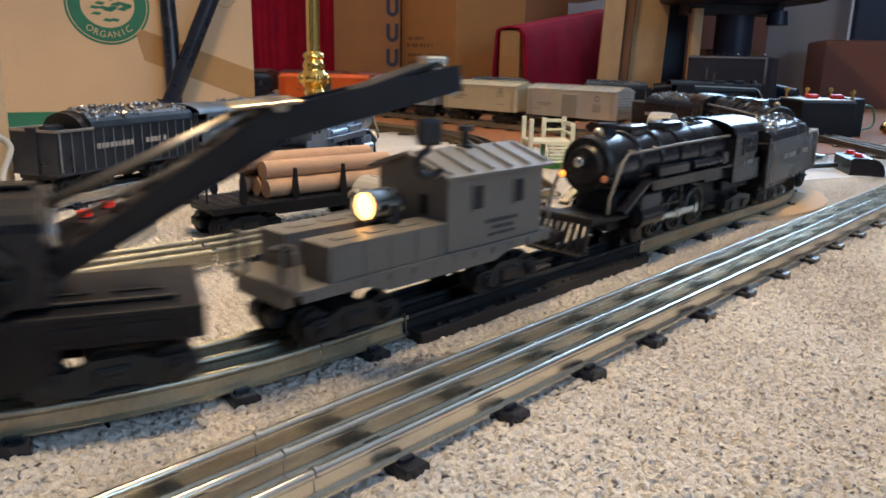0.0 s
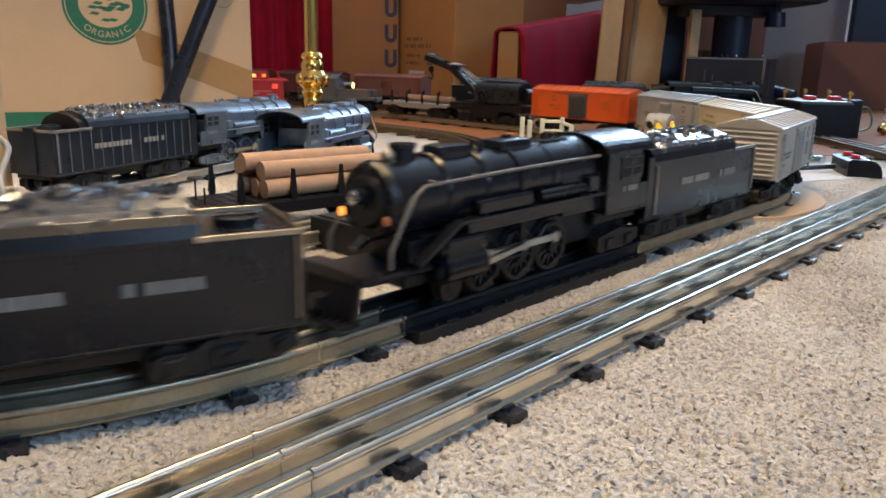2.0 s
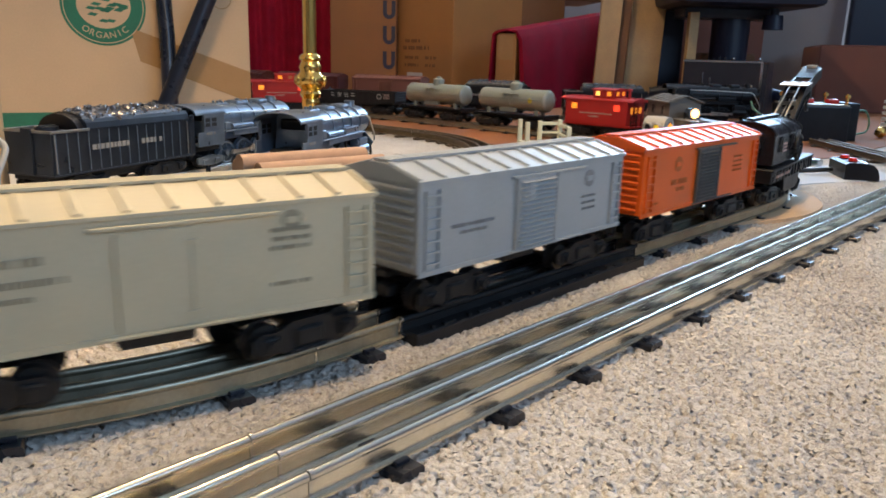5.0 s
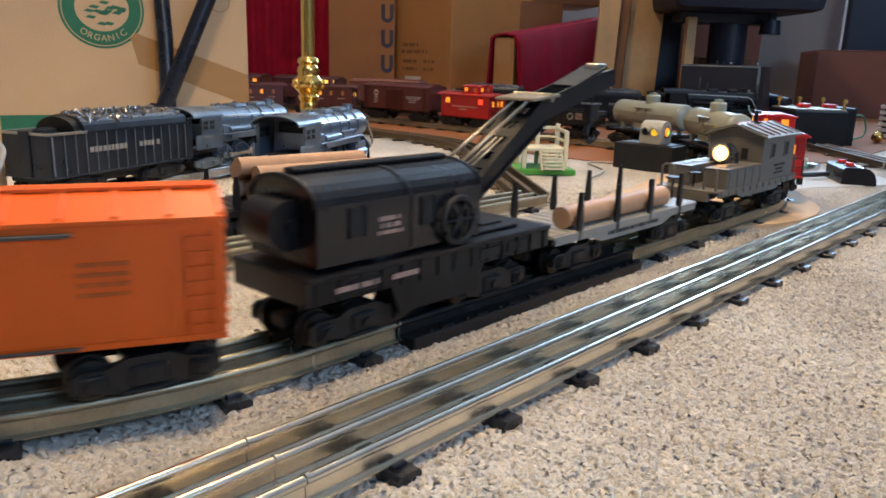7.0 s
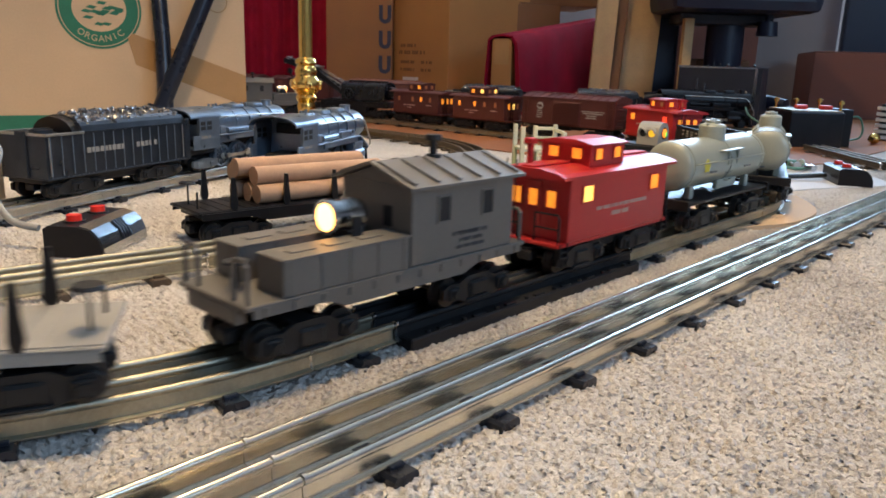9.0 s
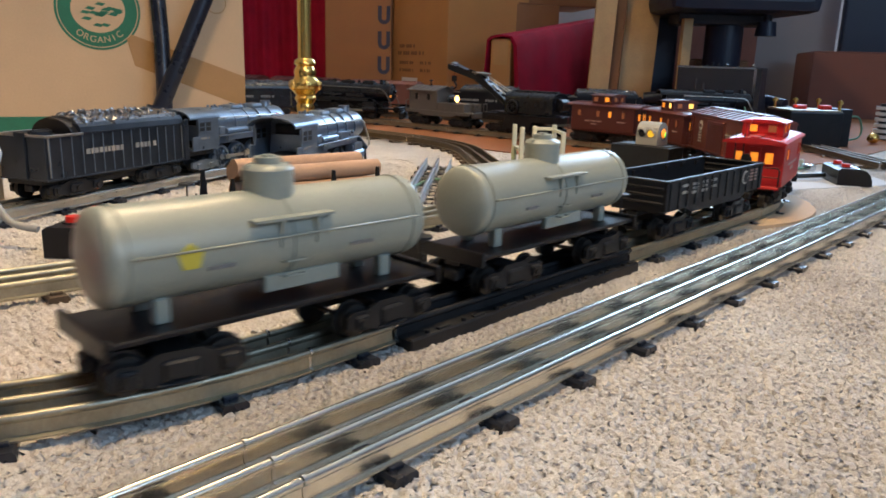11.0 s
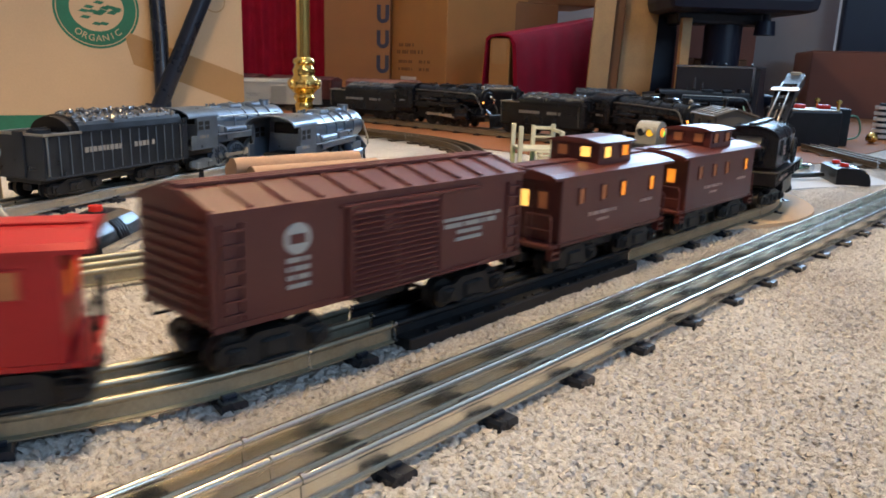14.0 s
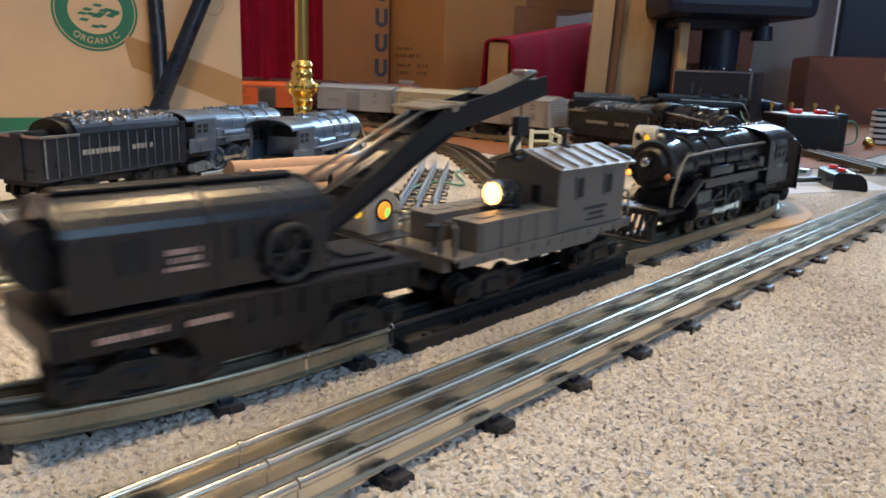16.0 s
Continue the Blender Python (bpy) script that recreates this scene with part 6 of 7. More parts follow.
def switch_motor(x, y, turn, label, base_up=0.0):
    """The rounded lantern housing of a remote switch on its black box."""
    t = thing("switch_motor", label, "switch machine", "switch motors", pose(x, y, FLOOR, 0, 0, turn))
    part("base", Shape().box(-0.052, 0.042, -0.026, 0.020, 0.0, 0.020 + base_up, 0.0014).box(-0.046, 0.036, -0.022, 0.016, 0.0185 + base_up, 0.0215 + base_up, 0.0008), M_DARK, t, "black switch box")
    z0, R = 0.020 + base_up, 0.0165
    pts = [(-R, z0), (-R * 0.98, z0 + 0.014)] + [(R * math.cos(radians(a)) * 0.95, z0 + 0.0190 + R * 0.92 * math.sin(radians(a))) for a in range(170, 9, -20)] + [(R * 0.98, z0 + 0.014), (R, z0)]
    s = Shape().prism(pts, -0.017, 0.017, "x")
    for k in range(2):
        s.box(-0.010 + k * 0.011, -0.001 + k * 0.011, -0.0022, 0.0022, z0 + 0.0336, z0 + 0.0346, 0.0003)
    h = part("lantern_housing", s, M_LGREY, t, "pale grey rounded housing with slots")
    for ax, lens in (((1, 0), M_GLOW), ((-1, 0), M_LENSY)):
        x0 = 0.017 * ax[0]
        part("lens_ring", Shape().cyl((x0 - 0.001 * ax[0], 0, z0 + 0.0185), (x0 + 0.0014 * ax[0], 0, z0 + 0.0185), 0.0088, seg=24), M_CHROME, h)
        part("lens", Shape().ball((x0 + 0.001 * ax[0], 0, z0 + 0.0185), 0.0070, 0.35, 1, 1, 18, 8), lens, h, "lit coloured lens")
        part("lens_core", Shape().ball((x0 + 0.0024 * ax[0], 0.0012, z0 + 0.0175), 0.0036, 0.35, 1, 1.2, 14, 8), M_LENSG, h, "green glowing lens core")
    for q in (-1, 1):
        for k, lens in ((-0.0075, M_HOLE), (0.0065, M_LENSY)):
            part("side_lens", Shape().cyl((k, q * 0.0150, z0 + 0.0180), (k, q * 0.0172, z0 + 0.0180), 0.0052, seg=18), lens, h, "small side lens")
            pts = [(k + 0.0062 * math.cos(radians(a)), q * 0.0152, z0 + 0.0185 + 0.0062 * math.sin(radians(a))) for a in range(0, 181, 20)]
            hood = Shape()
            for d in (0.0, 0.0024, 0.0048):
                hood.tube([(p[0], p[1] + q * d, p[2]) for p in pts], 0.0013, 6)
            part("hood", hood, M_LGREY, h, "half-round lens hood")
    return t


def platform(x, y, turn):
    """An ivory trackside loading platform on a green base."""
    t = thing("loading_platform", "ivory plastic loading platform on a green base", "toy platform", m=pose(x, y, FLOOR, 0, 0, turn))
    part("base", Shape().box(-0.042, 0.042, -0.036, 0.036, 0.0, 0.008, 0.0012), M_GREEN, t, "bright green base")
    part("deck", Shape().box(-0.030, 0.030, -0.026, 0.026, 0.032, 0.036, 0.0006), M_IVORY, t)
    for px, py, top in ((-0.029, -0.025, 0.066), (-0.029, 0.025, 0.066), (0.029, 0.025, 0.066), (0.029, -0.025, 0.060), (0.0, 0.025, 0.064), (0.0, -0.025, 0.032)):
        part("post", Shape().box(px - 0.0030, px + 0.0030, py - 0.0030, py + 0.0030, 0.008, top, 0.0008), M_IVORY, t)
    for z0, z1 in ((0.058, 0.0625), (0.046, 0.049)):
        part("rail", Shape().box(-0.001, 0.029, 0.0232, 0.0268, z0, z1, 0.0005), M_IVORY, t)
        part("rail", Shape().box(0.0272, 0.0308, -0.025, 0.025, z0 - 0.002, z1 - 0.002, 0.0005), M_IVORY, t)
    for k in range(6):
        part("step", Shape().box(-0.006, 0.022, -0.046 + k * 0.0034, -0.040 + k * 0.0034, 0.009 + k * 0.0042, 0.0115 + k * 0.0042, 0.0004), M_IVORY, t)
    for x in (-0.0075, 0.0225):
        part("stair_side", Shape().prism([(-0.046, 0.008), (-0.040, 0.008), (-0.022, 0.032), (-0.027, 0.032)], x - 0.0008, x + 0.0008, "x"), M_IVORY, t)


def wire(label, pts, r, material, n=14):
    """A sagging lead, rounded through its points."""
    P = [Vector(p) + Vector((0, 0, FLOOR)) for p in pts]
    out = []
    for i in range(len(P) - 1):
        a, b, c, d = P[max(0, i - 1)], P[i], P[i + 1], P[min(len(P) - 1, i + 2)]
        for k in range(n):
            q = k / n
            out.append(0.5 * ((2 * b) + (c - a) * q + (2 * a - 5 * b + 4 * c - d) * q * q + (3 * b - a - 3 * c + d) * q**3))
    out.append(P[-1])
    solo("wire", Shape().tube(out, r, 8), material, label, "wire", group="electric leads")


def transformer():
    t = thing("transformer", "black toy-train transformer with red buttons", "transformer", m=pose(1.489, 0.330, FLOOR, 0, 0, -47))
    part("case", Shape().box(-0.055, 0.055, -0.055, 0.065, 0.0, 0.072, 0.003), M_BAKE, t, "black bakelite case")
    part("plate", Shape().box(-0.054, 0.050, -0.056, 0.058, 0.072, 0.075, 0.001), M_TRIM, t, "worn metal top plate")
    for x in (-0.012, 0.040):
        part("button", Shape().box(x - 0.011, x + 0.011, -0.010, 0.010, 0.075, 0.084, 0.003), M_REDBTN, t, "red lever button")
    for x, y in ((-0.045, 0.045), (0.0, 0.05), (0.048, -0.045), (0.05, 0.05)):
        part("binding_post", Shape().cyl((x, y, 0.074), (x, y, 0.096), 0.003, seg=10).cyl((x, y, 0.088), (x, y, 0.094), 0.006, seg=12), M_BRASS, t, "brass binding post")
    part("side_cheek", Shape().box(0.055, 0.085, -0.03, 0.075, 0.0, 0.078, 0.003), M_BAKE, t)


def clutter():
    controller(0.040, 0.389, -50, "black track controller with chrome front and red buttons")
    controller(0.965, 0.098, -58, "black track controller with red buttons beside the curve")
    switch_motor(0.178, 0.222, -90, "pale grey switch lantern with lit lenses on black box", 0.004)
    switch_motor(0.838, 0.335, -90, "pale grey switch lantern on tall black box", 0.018)
    platform(0.676, 0.424, -41)
    transformer()
    # round scraps of card and paper that level the curve
    s = Shape().prism([(0.62 + 0.19 * math.cos(radians(a)) * (1 + 0.02 * math.sin(a)), 0.225 + 0.185 * math.sin(radians(a))) for a in range(180, 385, 8)], FLOOR - 0.002, FLOOR + 0.0030, "z")
    solo("cardboard_sheet", s, M_CARD, "round-cut cardboard sheet under the curve", "cardboard")
    s = Shape().prism([(0.74, 0.15), (0.86, 0.11), (1.00, 0.040), (1.08, 0.10), (1.06, 0.17), (0.90, 0.22)], FLOOR - 0.001, FLOOR + 0.0006, "z")
    solo("paper_sheet", s, M_PAPER, "white paper sheet under the controller", "paper")
    s = Shape().prism([(0.84, 0.30), (1.20, 0.18), (3.4, 0.18), (3.4, 2.6), (0.90, 2.6), (0.835, 1.0)], FLOOR - 0.001, FLOOR + 0.0014, "z")
    solo("hardboard_sheet", s, M_BOARD, "brown hardboard sheet under the far track", "board")
    wire("grey ribbon lead arching from the controller", [(0.004, 0.409, 0.016), (-0.010, 0.427, 0.022), (-0.012, 0.455, 0.045), (0.004, 0.48, 0.070), (-0.018, 0.49, 0.082), (-0.06, 0.50, 0.078)], 0.0028, M_WIREW)
    wire("green lead looping over the transformer", [(1.61, 0.44, 0.06), (1.62, 0.36, 0.02), (1.63, 0.30, 0.05), (1.66, 0.27, 0.055), (1.67, 0.27, 0.01), (1.58, 0.33, 0.006)], 0.0022, M_WIREG)
    wire("green lead looping at the transformer", [(1.60, 0.50, 0.065), (1.55, 0.47, 0.05), (1.54, 0.43, 0.03), (1.58, 0.42, 0.01)], 0.0022, M_WIREG)
    wire("black lead to the controller", [(0.96, 0.125, 0.008), (0.93, 0.15, 0.006), (0.88, 0.19, 0.005), (0.86, 0.23, 0.004)], 0.0035, M_WIREK)
    wire("pale green lead lying on the carpet", [(0.42, 0.42, 0.004), (0.50, 0.46, 0.003), (0.52, 0.42, 0.003), (0.60, 0.50, 0.004), (0.66, 0.47, 0.003)], 0.0016, M_WIREG)
    wire("thin tan lead beside the platform", [(0.66, 0.33, 0.004), (0.74, 0.36, 0.004), (0.80, 0.42, 0.004), (0.86, 0.36, 0.004), (0.98, 0.27, 0.004)], 0.0016, M_TRIM)
    for x, y, w, m, word in ((1.055, 0.195, 20, M_PAPER, "white"), (1.085, 0.215, -35, M_WIREG, "green"), (1.040, 0.172, 60, M_CHROME, "steel"), (1.105, 0.205, 10, M_IVORY, "ivory")):
        t = thing("wire_connector", word + " wire connector lying beside the curve", "connector", "wire connectors", pose(x, y, FLOOR + 0.0014, 0, 0, w))
        part("barrel", Shape().cyl((-0.010, 0, 0.0055), (0.008, 0, 0.0055), 0.0055, 0.0045, seg=12), m, t)
        part("lug", Shape().box(0.008, 0.018, -0.003, 0.003, 0.004, 0.0055, 0.0004), M_CHROME, t)
    wire("grey lead from the connectors to the transformer", [(1.05, 0.20, 0.008), (1.12, 0.23, 0.006), (1.22, 0.27, 0.010), (1.34, 0.31, 0.008), (1.44, 0.34, 0.02)], 0.0022, M_WIREW)
    wire("green lead beside the curve", [(0.90, 0.20, 0.005), (0.96, 0.24, 0.012), (1.02, 0.18, 0.006), (1.10, 0.20, 0.004)], 0.0025, M_WIREG)


standing()
clutter()


# ---------- things round the loop ----------
def printed_box(name, label, x, y, turn, w, d, h, material):
    t = thing(name, label, "box", "cardboard boxes", pose(x, y, FLOOR, 0, 0, turn))
    part("carton", Shape().box(-w / 2, w / 2 - 0.018, -d / 2, d / 2, -0.0005, h, 0.003), material, t, "corrugated carton")
    return t


def backdrop():
    # big produce carton with a green foot band and a round green seal; its front faces the camera
    t = printed_box("produce_carton", "large cardboard carton with green band and round green seal", 0.372, 1.264, -18.5, 0.60, 0.36, 0.46, M_CARD)
    f = -0.18
    part("print_band", Shape().box(-0.2985, 0.2805, f - 0.0008, f + 0.001, 0.0, 0.0455), M_INKG, t, "green printed foot band")
    cx, cz = 0.0475, 0.2150
    def oval(rx, rz, d, seg=48):
        return Shape().prism([(cx + rx * math.cos(6.28319 * k / seg), cz + rz * math.sin(6.28319 * k / seg)) for k in range(seg)], f - d, f + 0.001, "y")
    part("seal", oval(0.0640, 0.0630, 0.0008), M_INKG, t, "round green printed seal")
    part("seal", oval(0.0605, 0.0595, 0.0011), M_CARD, t, "carton-coloured ring")
    part("seal", oval(0.0590, 0.0580, 0.0014), M_INKG, t, "green printed ring")
    part("seal", oval(0.0405, 0.0360, 0.0017), M_CARD, t, "carton-coloured middle of the seal")
    s = Shape()
    rnd = random.Random(5)
    for k in range(16):
        a = radians(rnd.uniform(0, 360))
        r = rnd.uniform(0.006, 0.032)
        x, z = cx + r * math.cos(a), cz + r * 0.8 * math.sin(a)
        s.prism([(x - 0.008, z - 0.001), (x + 0.004, z - 0.003), (x + 0.009, z + 0.001), (x - 0.002, z + 0.003)], f - 0.0020, f, "y")
    tagged(part("seal_print", s, M_INKG, t, "green printed landscape shapes"), kind="stuff")
    for k in range(13):
        a = radians(158 - k * 10.6)
        if k not in (5,):
            w = Shape().box(-0.0028 - 0.0012 * (k % 2), 0.0028 + 0.0006 * (k % 3), f - 0.0020, f - 0.0012, -0.0042, 0.0042)
            bmesh.ops.transform(w.bm, matrix=Matrix.Translation((cx + 0.0497 * math.cos(a), 0, cz + 0.0470 * math.sin(a))) @ Matrix.Rotation(radians(90) - a, 4, "Y"), verts=w.bm.verts)
            part("seal_lettering", w, M_CARD, t, "unreadable seal lettering as a bar")
    # packing tape and a small round mark
    part("tape", Shape().prism([(0.085, 0.182), (0.098, 0.128), (0.281, 0.059), (0.281, 0.113)], f - 0.0009, f, "y"), M_KRAFT, t, "glossy brown packing tape")
    part("print_mark", Shape().tube([(0.235 + 0.017 * math.cos(radians(a)), f - 0.0003, 0.236 + 0.017 * math.sin(radians(a))) for a in range(0, 365, 12)], 0.0007, 5), M_KRAFT, t, "faint round printed mark")
    return t, (cx, cz, f)


def word_on_seal(t, place_at):
    """The readable word round the foot of the seal."""
    cx, cz, f = place_at
    for k, ch in enumerate("ORGANIC"):
        c = bpy.data.curves.new("letter", "FONT")
        c.body, c.size, c.align_x, c.extrude = ch, 0.0142, "CENTER", 0.0004
        ob = new("letter", c)
        dg = bpy.context.evaluated_depsgraph_get()
        me = bpy.data.meshes.new_from_object(ob.evaluated_get(dg))
        bpy.data.objects.remove(ob)
        me.materials.clear()
        me.materials.append(M_CARD)
        a = radians(-90 + (k - 3) * 12.5)
        o = new("letter", me)
        o.parent = t
        o.matrix_basis = Matrix.Translation((cx + 0.0530 * math.cos(a), f - 0.0020, cz + 0.0515 * math.sin(a))) @ Matrix.Rotation(radians(90), 4, "X") @ Matrix.Rotation(a + radians(90), 4, "Z")


word_on_seal(*backdrop())


def crate(name, label, a, b, deep, high, material, category="box", lift=0.0, group="boxes along the wall"):
    """A carton from the two plan corners of its front."""
    w = math.hypot(b[0] - a[0], b[1] - a[1])
    turn = math.degrees(math.atan2(b[1] - a[1], b[0] - a[0]))
    t = thing(name, label, category, group, pose(a[0], a[1], FLOOR + 0.002 + lift, 0, 0, turn))
    part("carton" if category == "box" else "body", Shape().box(0, w, 0, deep, -0.0015, high, 0.004), material, t)
    for k in (0, 1):
        part("flap", Shape().box(0.002, w - 0.002, deep * 0.5 * k + 0.002, deep * 0.5 * (k + 1) - 0.002, high + 0.0005, high + 0.0045, 0.001), material, t, "closed carton flap")
    part("tape", Shape().box(w * 0.5 - 0.025, w * 0.5 + 0.025, -0.0008, 0.001, high - 0.07, high + 0.001), M_KRAFT, t, "strip of packing tape")
    return t, w


def letter_u(t, x, z, w, h, s, material):
    """A thick U printed on a carton front."""
    pts = [(x, z + h), (x, z + w / 2)] + [(x + w / 2 - w / 2 * math.cos(radians(a)), z + w / 2 - w / 2 * math.sin(radians(a))) for a in range(15, 180, 15)] + [(x + w, z + w / 2), (x + w, z + h)]
    inn = [(x + w - s, z + h), (x + w - s, z + w / 2)] + [(x + w / 2 + (w / 2 - s) * math.cos(radians(a)), z + w / 2 - (w / 2 - s) * math.sin(radians(a))) for a in range(15, 180, 15)] + [(x + s, z + w / 2), (x + s, z + h)]
    part("print", Shape().prism(pts + inn, -0.001, 0.002, "y"), material, t, "bold blue printed letter shape")


def cloth_panel(name, label, a, b, z0, z1, folds, depth, material=None):
    """A hanging cloth, folded, between two plan points."""
    A, B = Vector((*a, 0)), Vector((*b, 0))
    d = (B - A).normalized()
    nrm = Vector((-d.y, d.x, 0))
    n = folds * 8
    front, back = [], []
    rnd = random.Random(folds)
    ph = [rnd.uniform(0, 6) for _ in range(4)]
    for k in range(n + 1):
        p = A + (B - A) * (k / n)
        o = depth * (math.sin(k / 8 * 6.283 + ph[0]) * 0.6 + math.sin(k / 8 * 2.6 + ph[1]) * 0.5)
        q = p + nrm * o
        front.append((q.x, q.y))
        q = q + nrm * 0.004
        back.append((q.x, q.y))
    s = Shape().prism(front + back[::-1], z0, z1, "z")
    solo(name, s, material or M_CLOTH, label, "cloth")


def around():
    cloth_panel("red_cloth", "dark crimson cloth hanging behind the boxes", (1.42, 2.46), (1.83, 2.24), FLOOR, 0.95, 9, 0.012)
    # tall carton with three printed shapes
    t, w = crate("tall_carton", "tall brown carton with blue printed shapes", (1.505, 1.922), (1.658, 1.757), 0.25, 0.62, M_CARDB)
    for k in range(4):
        letter_u(t, w - 0.046, 0.098 + k * 0.083, 0.042, 0.060, 0.013, M_INKB)
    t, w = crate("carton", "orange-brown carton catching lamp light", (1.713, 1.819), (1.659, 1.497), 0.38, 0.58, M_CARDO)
    bars(t, [(0.06, 0.15, 0.195, 0.011), (0.05, 0.20, 0.172, 0.012), (0.06, 0.14, 0.140, 0.010), (0.06, 0.14, 0.115, 0.010), (0.18, 0.24, 0.140, 0.010), (0.18, 0.24, 0.115, 0.010)], M_CARDD, -0.0003, "print", 0.0008)
    part("label", Shape().box(0.075, 0.165, -0.0012, 0.001, 0.045, 0.090), M_PAPER, t, "white paper label")
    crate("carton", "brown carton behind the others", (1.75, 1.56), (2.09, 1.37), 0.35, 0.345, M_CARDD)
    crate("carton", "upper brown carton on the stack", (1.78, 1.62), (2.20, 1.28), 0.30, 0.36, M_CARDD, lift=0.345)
    # a carton under a draped crimson cloth
    t, w = crate("draped_carton", "open carton under a draped cloth", (1.590, 1.262), (1.598, 1.194), 0.58, 0.212, M_CARDO)
    ob = thing("draped_cloth", "crimson cloth draped over a carton", "cloth", m=t.matrix_basis.copy())
    prof = [(-0.024, 0.0), (-0.022, 0.12), (-0.016, 0.214), (0.0, 0.224), (w * 0.5, 0.228), (w + 0.006, 0.224), (w + 0.022, 0.200), (w + 0.030, 0.10), (w + 0.036, 0.0)]
    inner = [(x * 0.86 + w * 0.07, z * 0.975 if z > 0.01 else 0.0) for x, z in prof]
    s = Shape()
    n = 14
    rings = []
    for k in range(n + 1):
        y = -0.004 + 0.60 * k / n
        rise = 1 + 0.35 * k / n
        wob = 0.006 * math.sin(k * 1.7)
        rings.append([s.bm.verts.new((x + (wob if i > 5 else -wob * 0.4) * (1 - z / 0.3) + (0.004 * math.sin(k * 2.9 + i)), y, z * rise)) for i, (x, z) in enumerate(prof + inner[::-1])])
    m = len(rings[0])
    for A, B in zip(rings, rings[1:]):
        for j in range(m):
            s.bm.faces.new((A[j], A[(j + 1) % m], B[(j + 1) % m], B[j])).smooth = True
    s.bm.faces.new(rings[0][::-1])
    s.bm.faces.new(rings[-1])
    part("cloth", s, M_CLOTH, ob)
    # boards that stand on end
    for a, b, lab in (((1.889, 1.112), (1.930, 1.064), "upright pine board leaning at the wall"), ((1.935, 1.085), (1.962, 1.050), "narrow dark board standing on end"), ((1.985, 1.062), (2.058, 0.985), "wide pine board standing on end")):
        wdt = math.hypot(b[0] - a[0], b[1] - a[1])
        solo("board", Shape().box(0, wdt, 0, 0.022, -0.002, 0.9, 0.002), M_CARDD if "dark" in lab else M_PLANK, lab, "board", pose(a[0], a[1], FLOOR + 0.002, 0, 2, math.degrees(math.atan2(b[1] - a[1], b[0] - a[0]))), "boards on end")
    solo("dark_board", Shape().box(0, 0.16, 0, 0.03, -0.002, 0.9, 0.004), M_NAVY, "navy black panel standing upright", "board", pose(2.10, 1.10, FLOOR + 0.002, 0, 0, -47))
    # dark equipment case with its sloping side
    t = thing("equipment_case", "dark slate equipment case with sloping side", "case", m=pose(1.868, 0.806, FLOOR + 0.002, 0, 0, -76))
    part("shell", Shape().box(0, 0.208, 0, 0.26, -0.0015, 0.156, 0.004), M_DARKBOX, t, "dark slate painted shell")
    part("side_wing", Shape().prism([(0.0, 0.0), (0.0, 0.150), (0.14, 0.085), (0.24, 0.0)], 0.21, 0.222, "x"), M_DARKBOX, t, "sloping side wing")
    part("trim", Shape().box(-0.001, 0.209, -0.002, 0.002, 0.150, 0.155).box(0.203, 0.2095, -0.002, 0.002, 0.0, 0.150), M_CHROME, t, "thin bright edging")
    for k, h in enumerate((0.020, 0.046, 0.034, 0.016)):
        part("peg", Shape().cyl((0.075 + k * 0.016, 0.02, 0.155), (0.075 + k * 0.016, 0.02, 0.156 + h * 0.25), 0.003, seg=8), M_DARKBOX, t)
    for k in range(2):
        part("stud", Shape().ball((0.13 + k * 0.068, 0.01, 0.160), 0.0045, 1, 1, 1, 10, 6), M_CHROME, t)
    t = thing("post_rack", "small rack of dark upright pins", "rack", m=pose(1.74, 0.675, FLOOR + 0.002, 0, 0, -47))
    part("base", Shape().box(-0.05, 0.05, -0.015, 0.015, -0.0015, 0.072, 0.002), M_DARKBOX, t)
    for k, h in enumerate((0.098, 0.124, 0.112, 0.088)):
        part("pin", Shape().cyl((-0.034 + k * 0.020, 0, 0.07), (-0.034 + k * 0.020, 0, h), 0.0032, seg=8), M_COALW, t)
    # dark office chair base seen from below the seat
    t = thing("office_chair", "black office chair, seat above a dark column", "chair", m=pose(2.14, 0.80, FLOOR + 0.002, 0, 0, -47))
    part("seat", Shape().box(-0.22, 0.20, -0.20, 0.22, 0.305, 0.40, 0.03), M_NAVY, t, "black padded seat")
    part("column", Shape().cyl((0.0, 0.0, 0.05), (0.0, 0.0, 0.31), 0.055, seg=24), M_NAVY, t, "thick dark column")
    part("mechanism", Shape().box(-0.16, 0.12, -0.06, 0.06, 0.275, 0.312, 0.01), M_DARKBOX, t)
    part("knob", Shape().cyl((0.085, -0.10, 0.245), (0.085, -0.10, 0.285), 0.030, 0.026, seg=20).cyl((0.085, -0.10, 0.28), (0.085, -0.10, 0.31), 0.010, seg=10), M_NAVY, t, "round tension knob")
    for k in range(5):
        a = radians(k * 72 + 20)
        part("foot", Shape().tube([(0.04 * math.cos(a), 0.04 * math.sin(a), 0.075), (0.22 * math.cos(a), 0.22 * math.sin(a), 0.05)], 0.02, 10).ball((0.23 * math.cos(a), 0.23 * math.sin(a), 0.026), 0.026, 1, 1, 1, 12, 8), M_NAVY, t, "castor foot")
    solo("pale_post", Shape().box(-0.014, 0.014, -0.014, 0.014, -0.0015, 0.29, 0.002), M_PLANK, "pale wooden post standing upright", "post", pose(1.995, 0.852, FLOOR + 0.002, 0, 0, -47))
    crate("low_carton", "low brown carton beside the chair", (2.24, 0.93), (2.36, 0.80), 0.2, 0.175, M_CARDD)
    crate("maroon_carton", "wide reddish brown carton", (2.567, 0.668), (2.78, 0.20), 0.5, 0.212, M_MAROON)
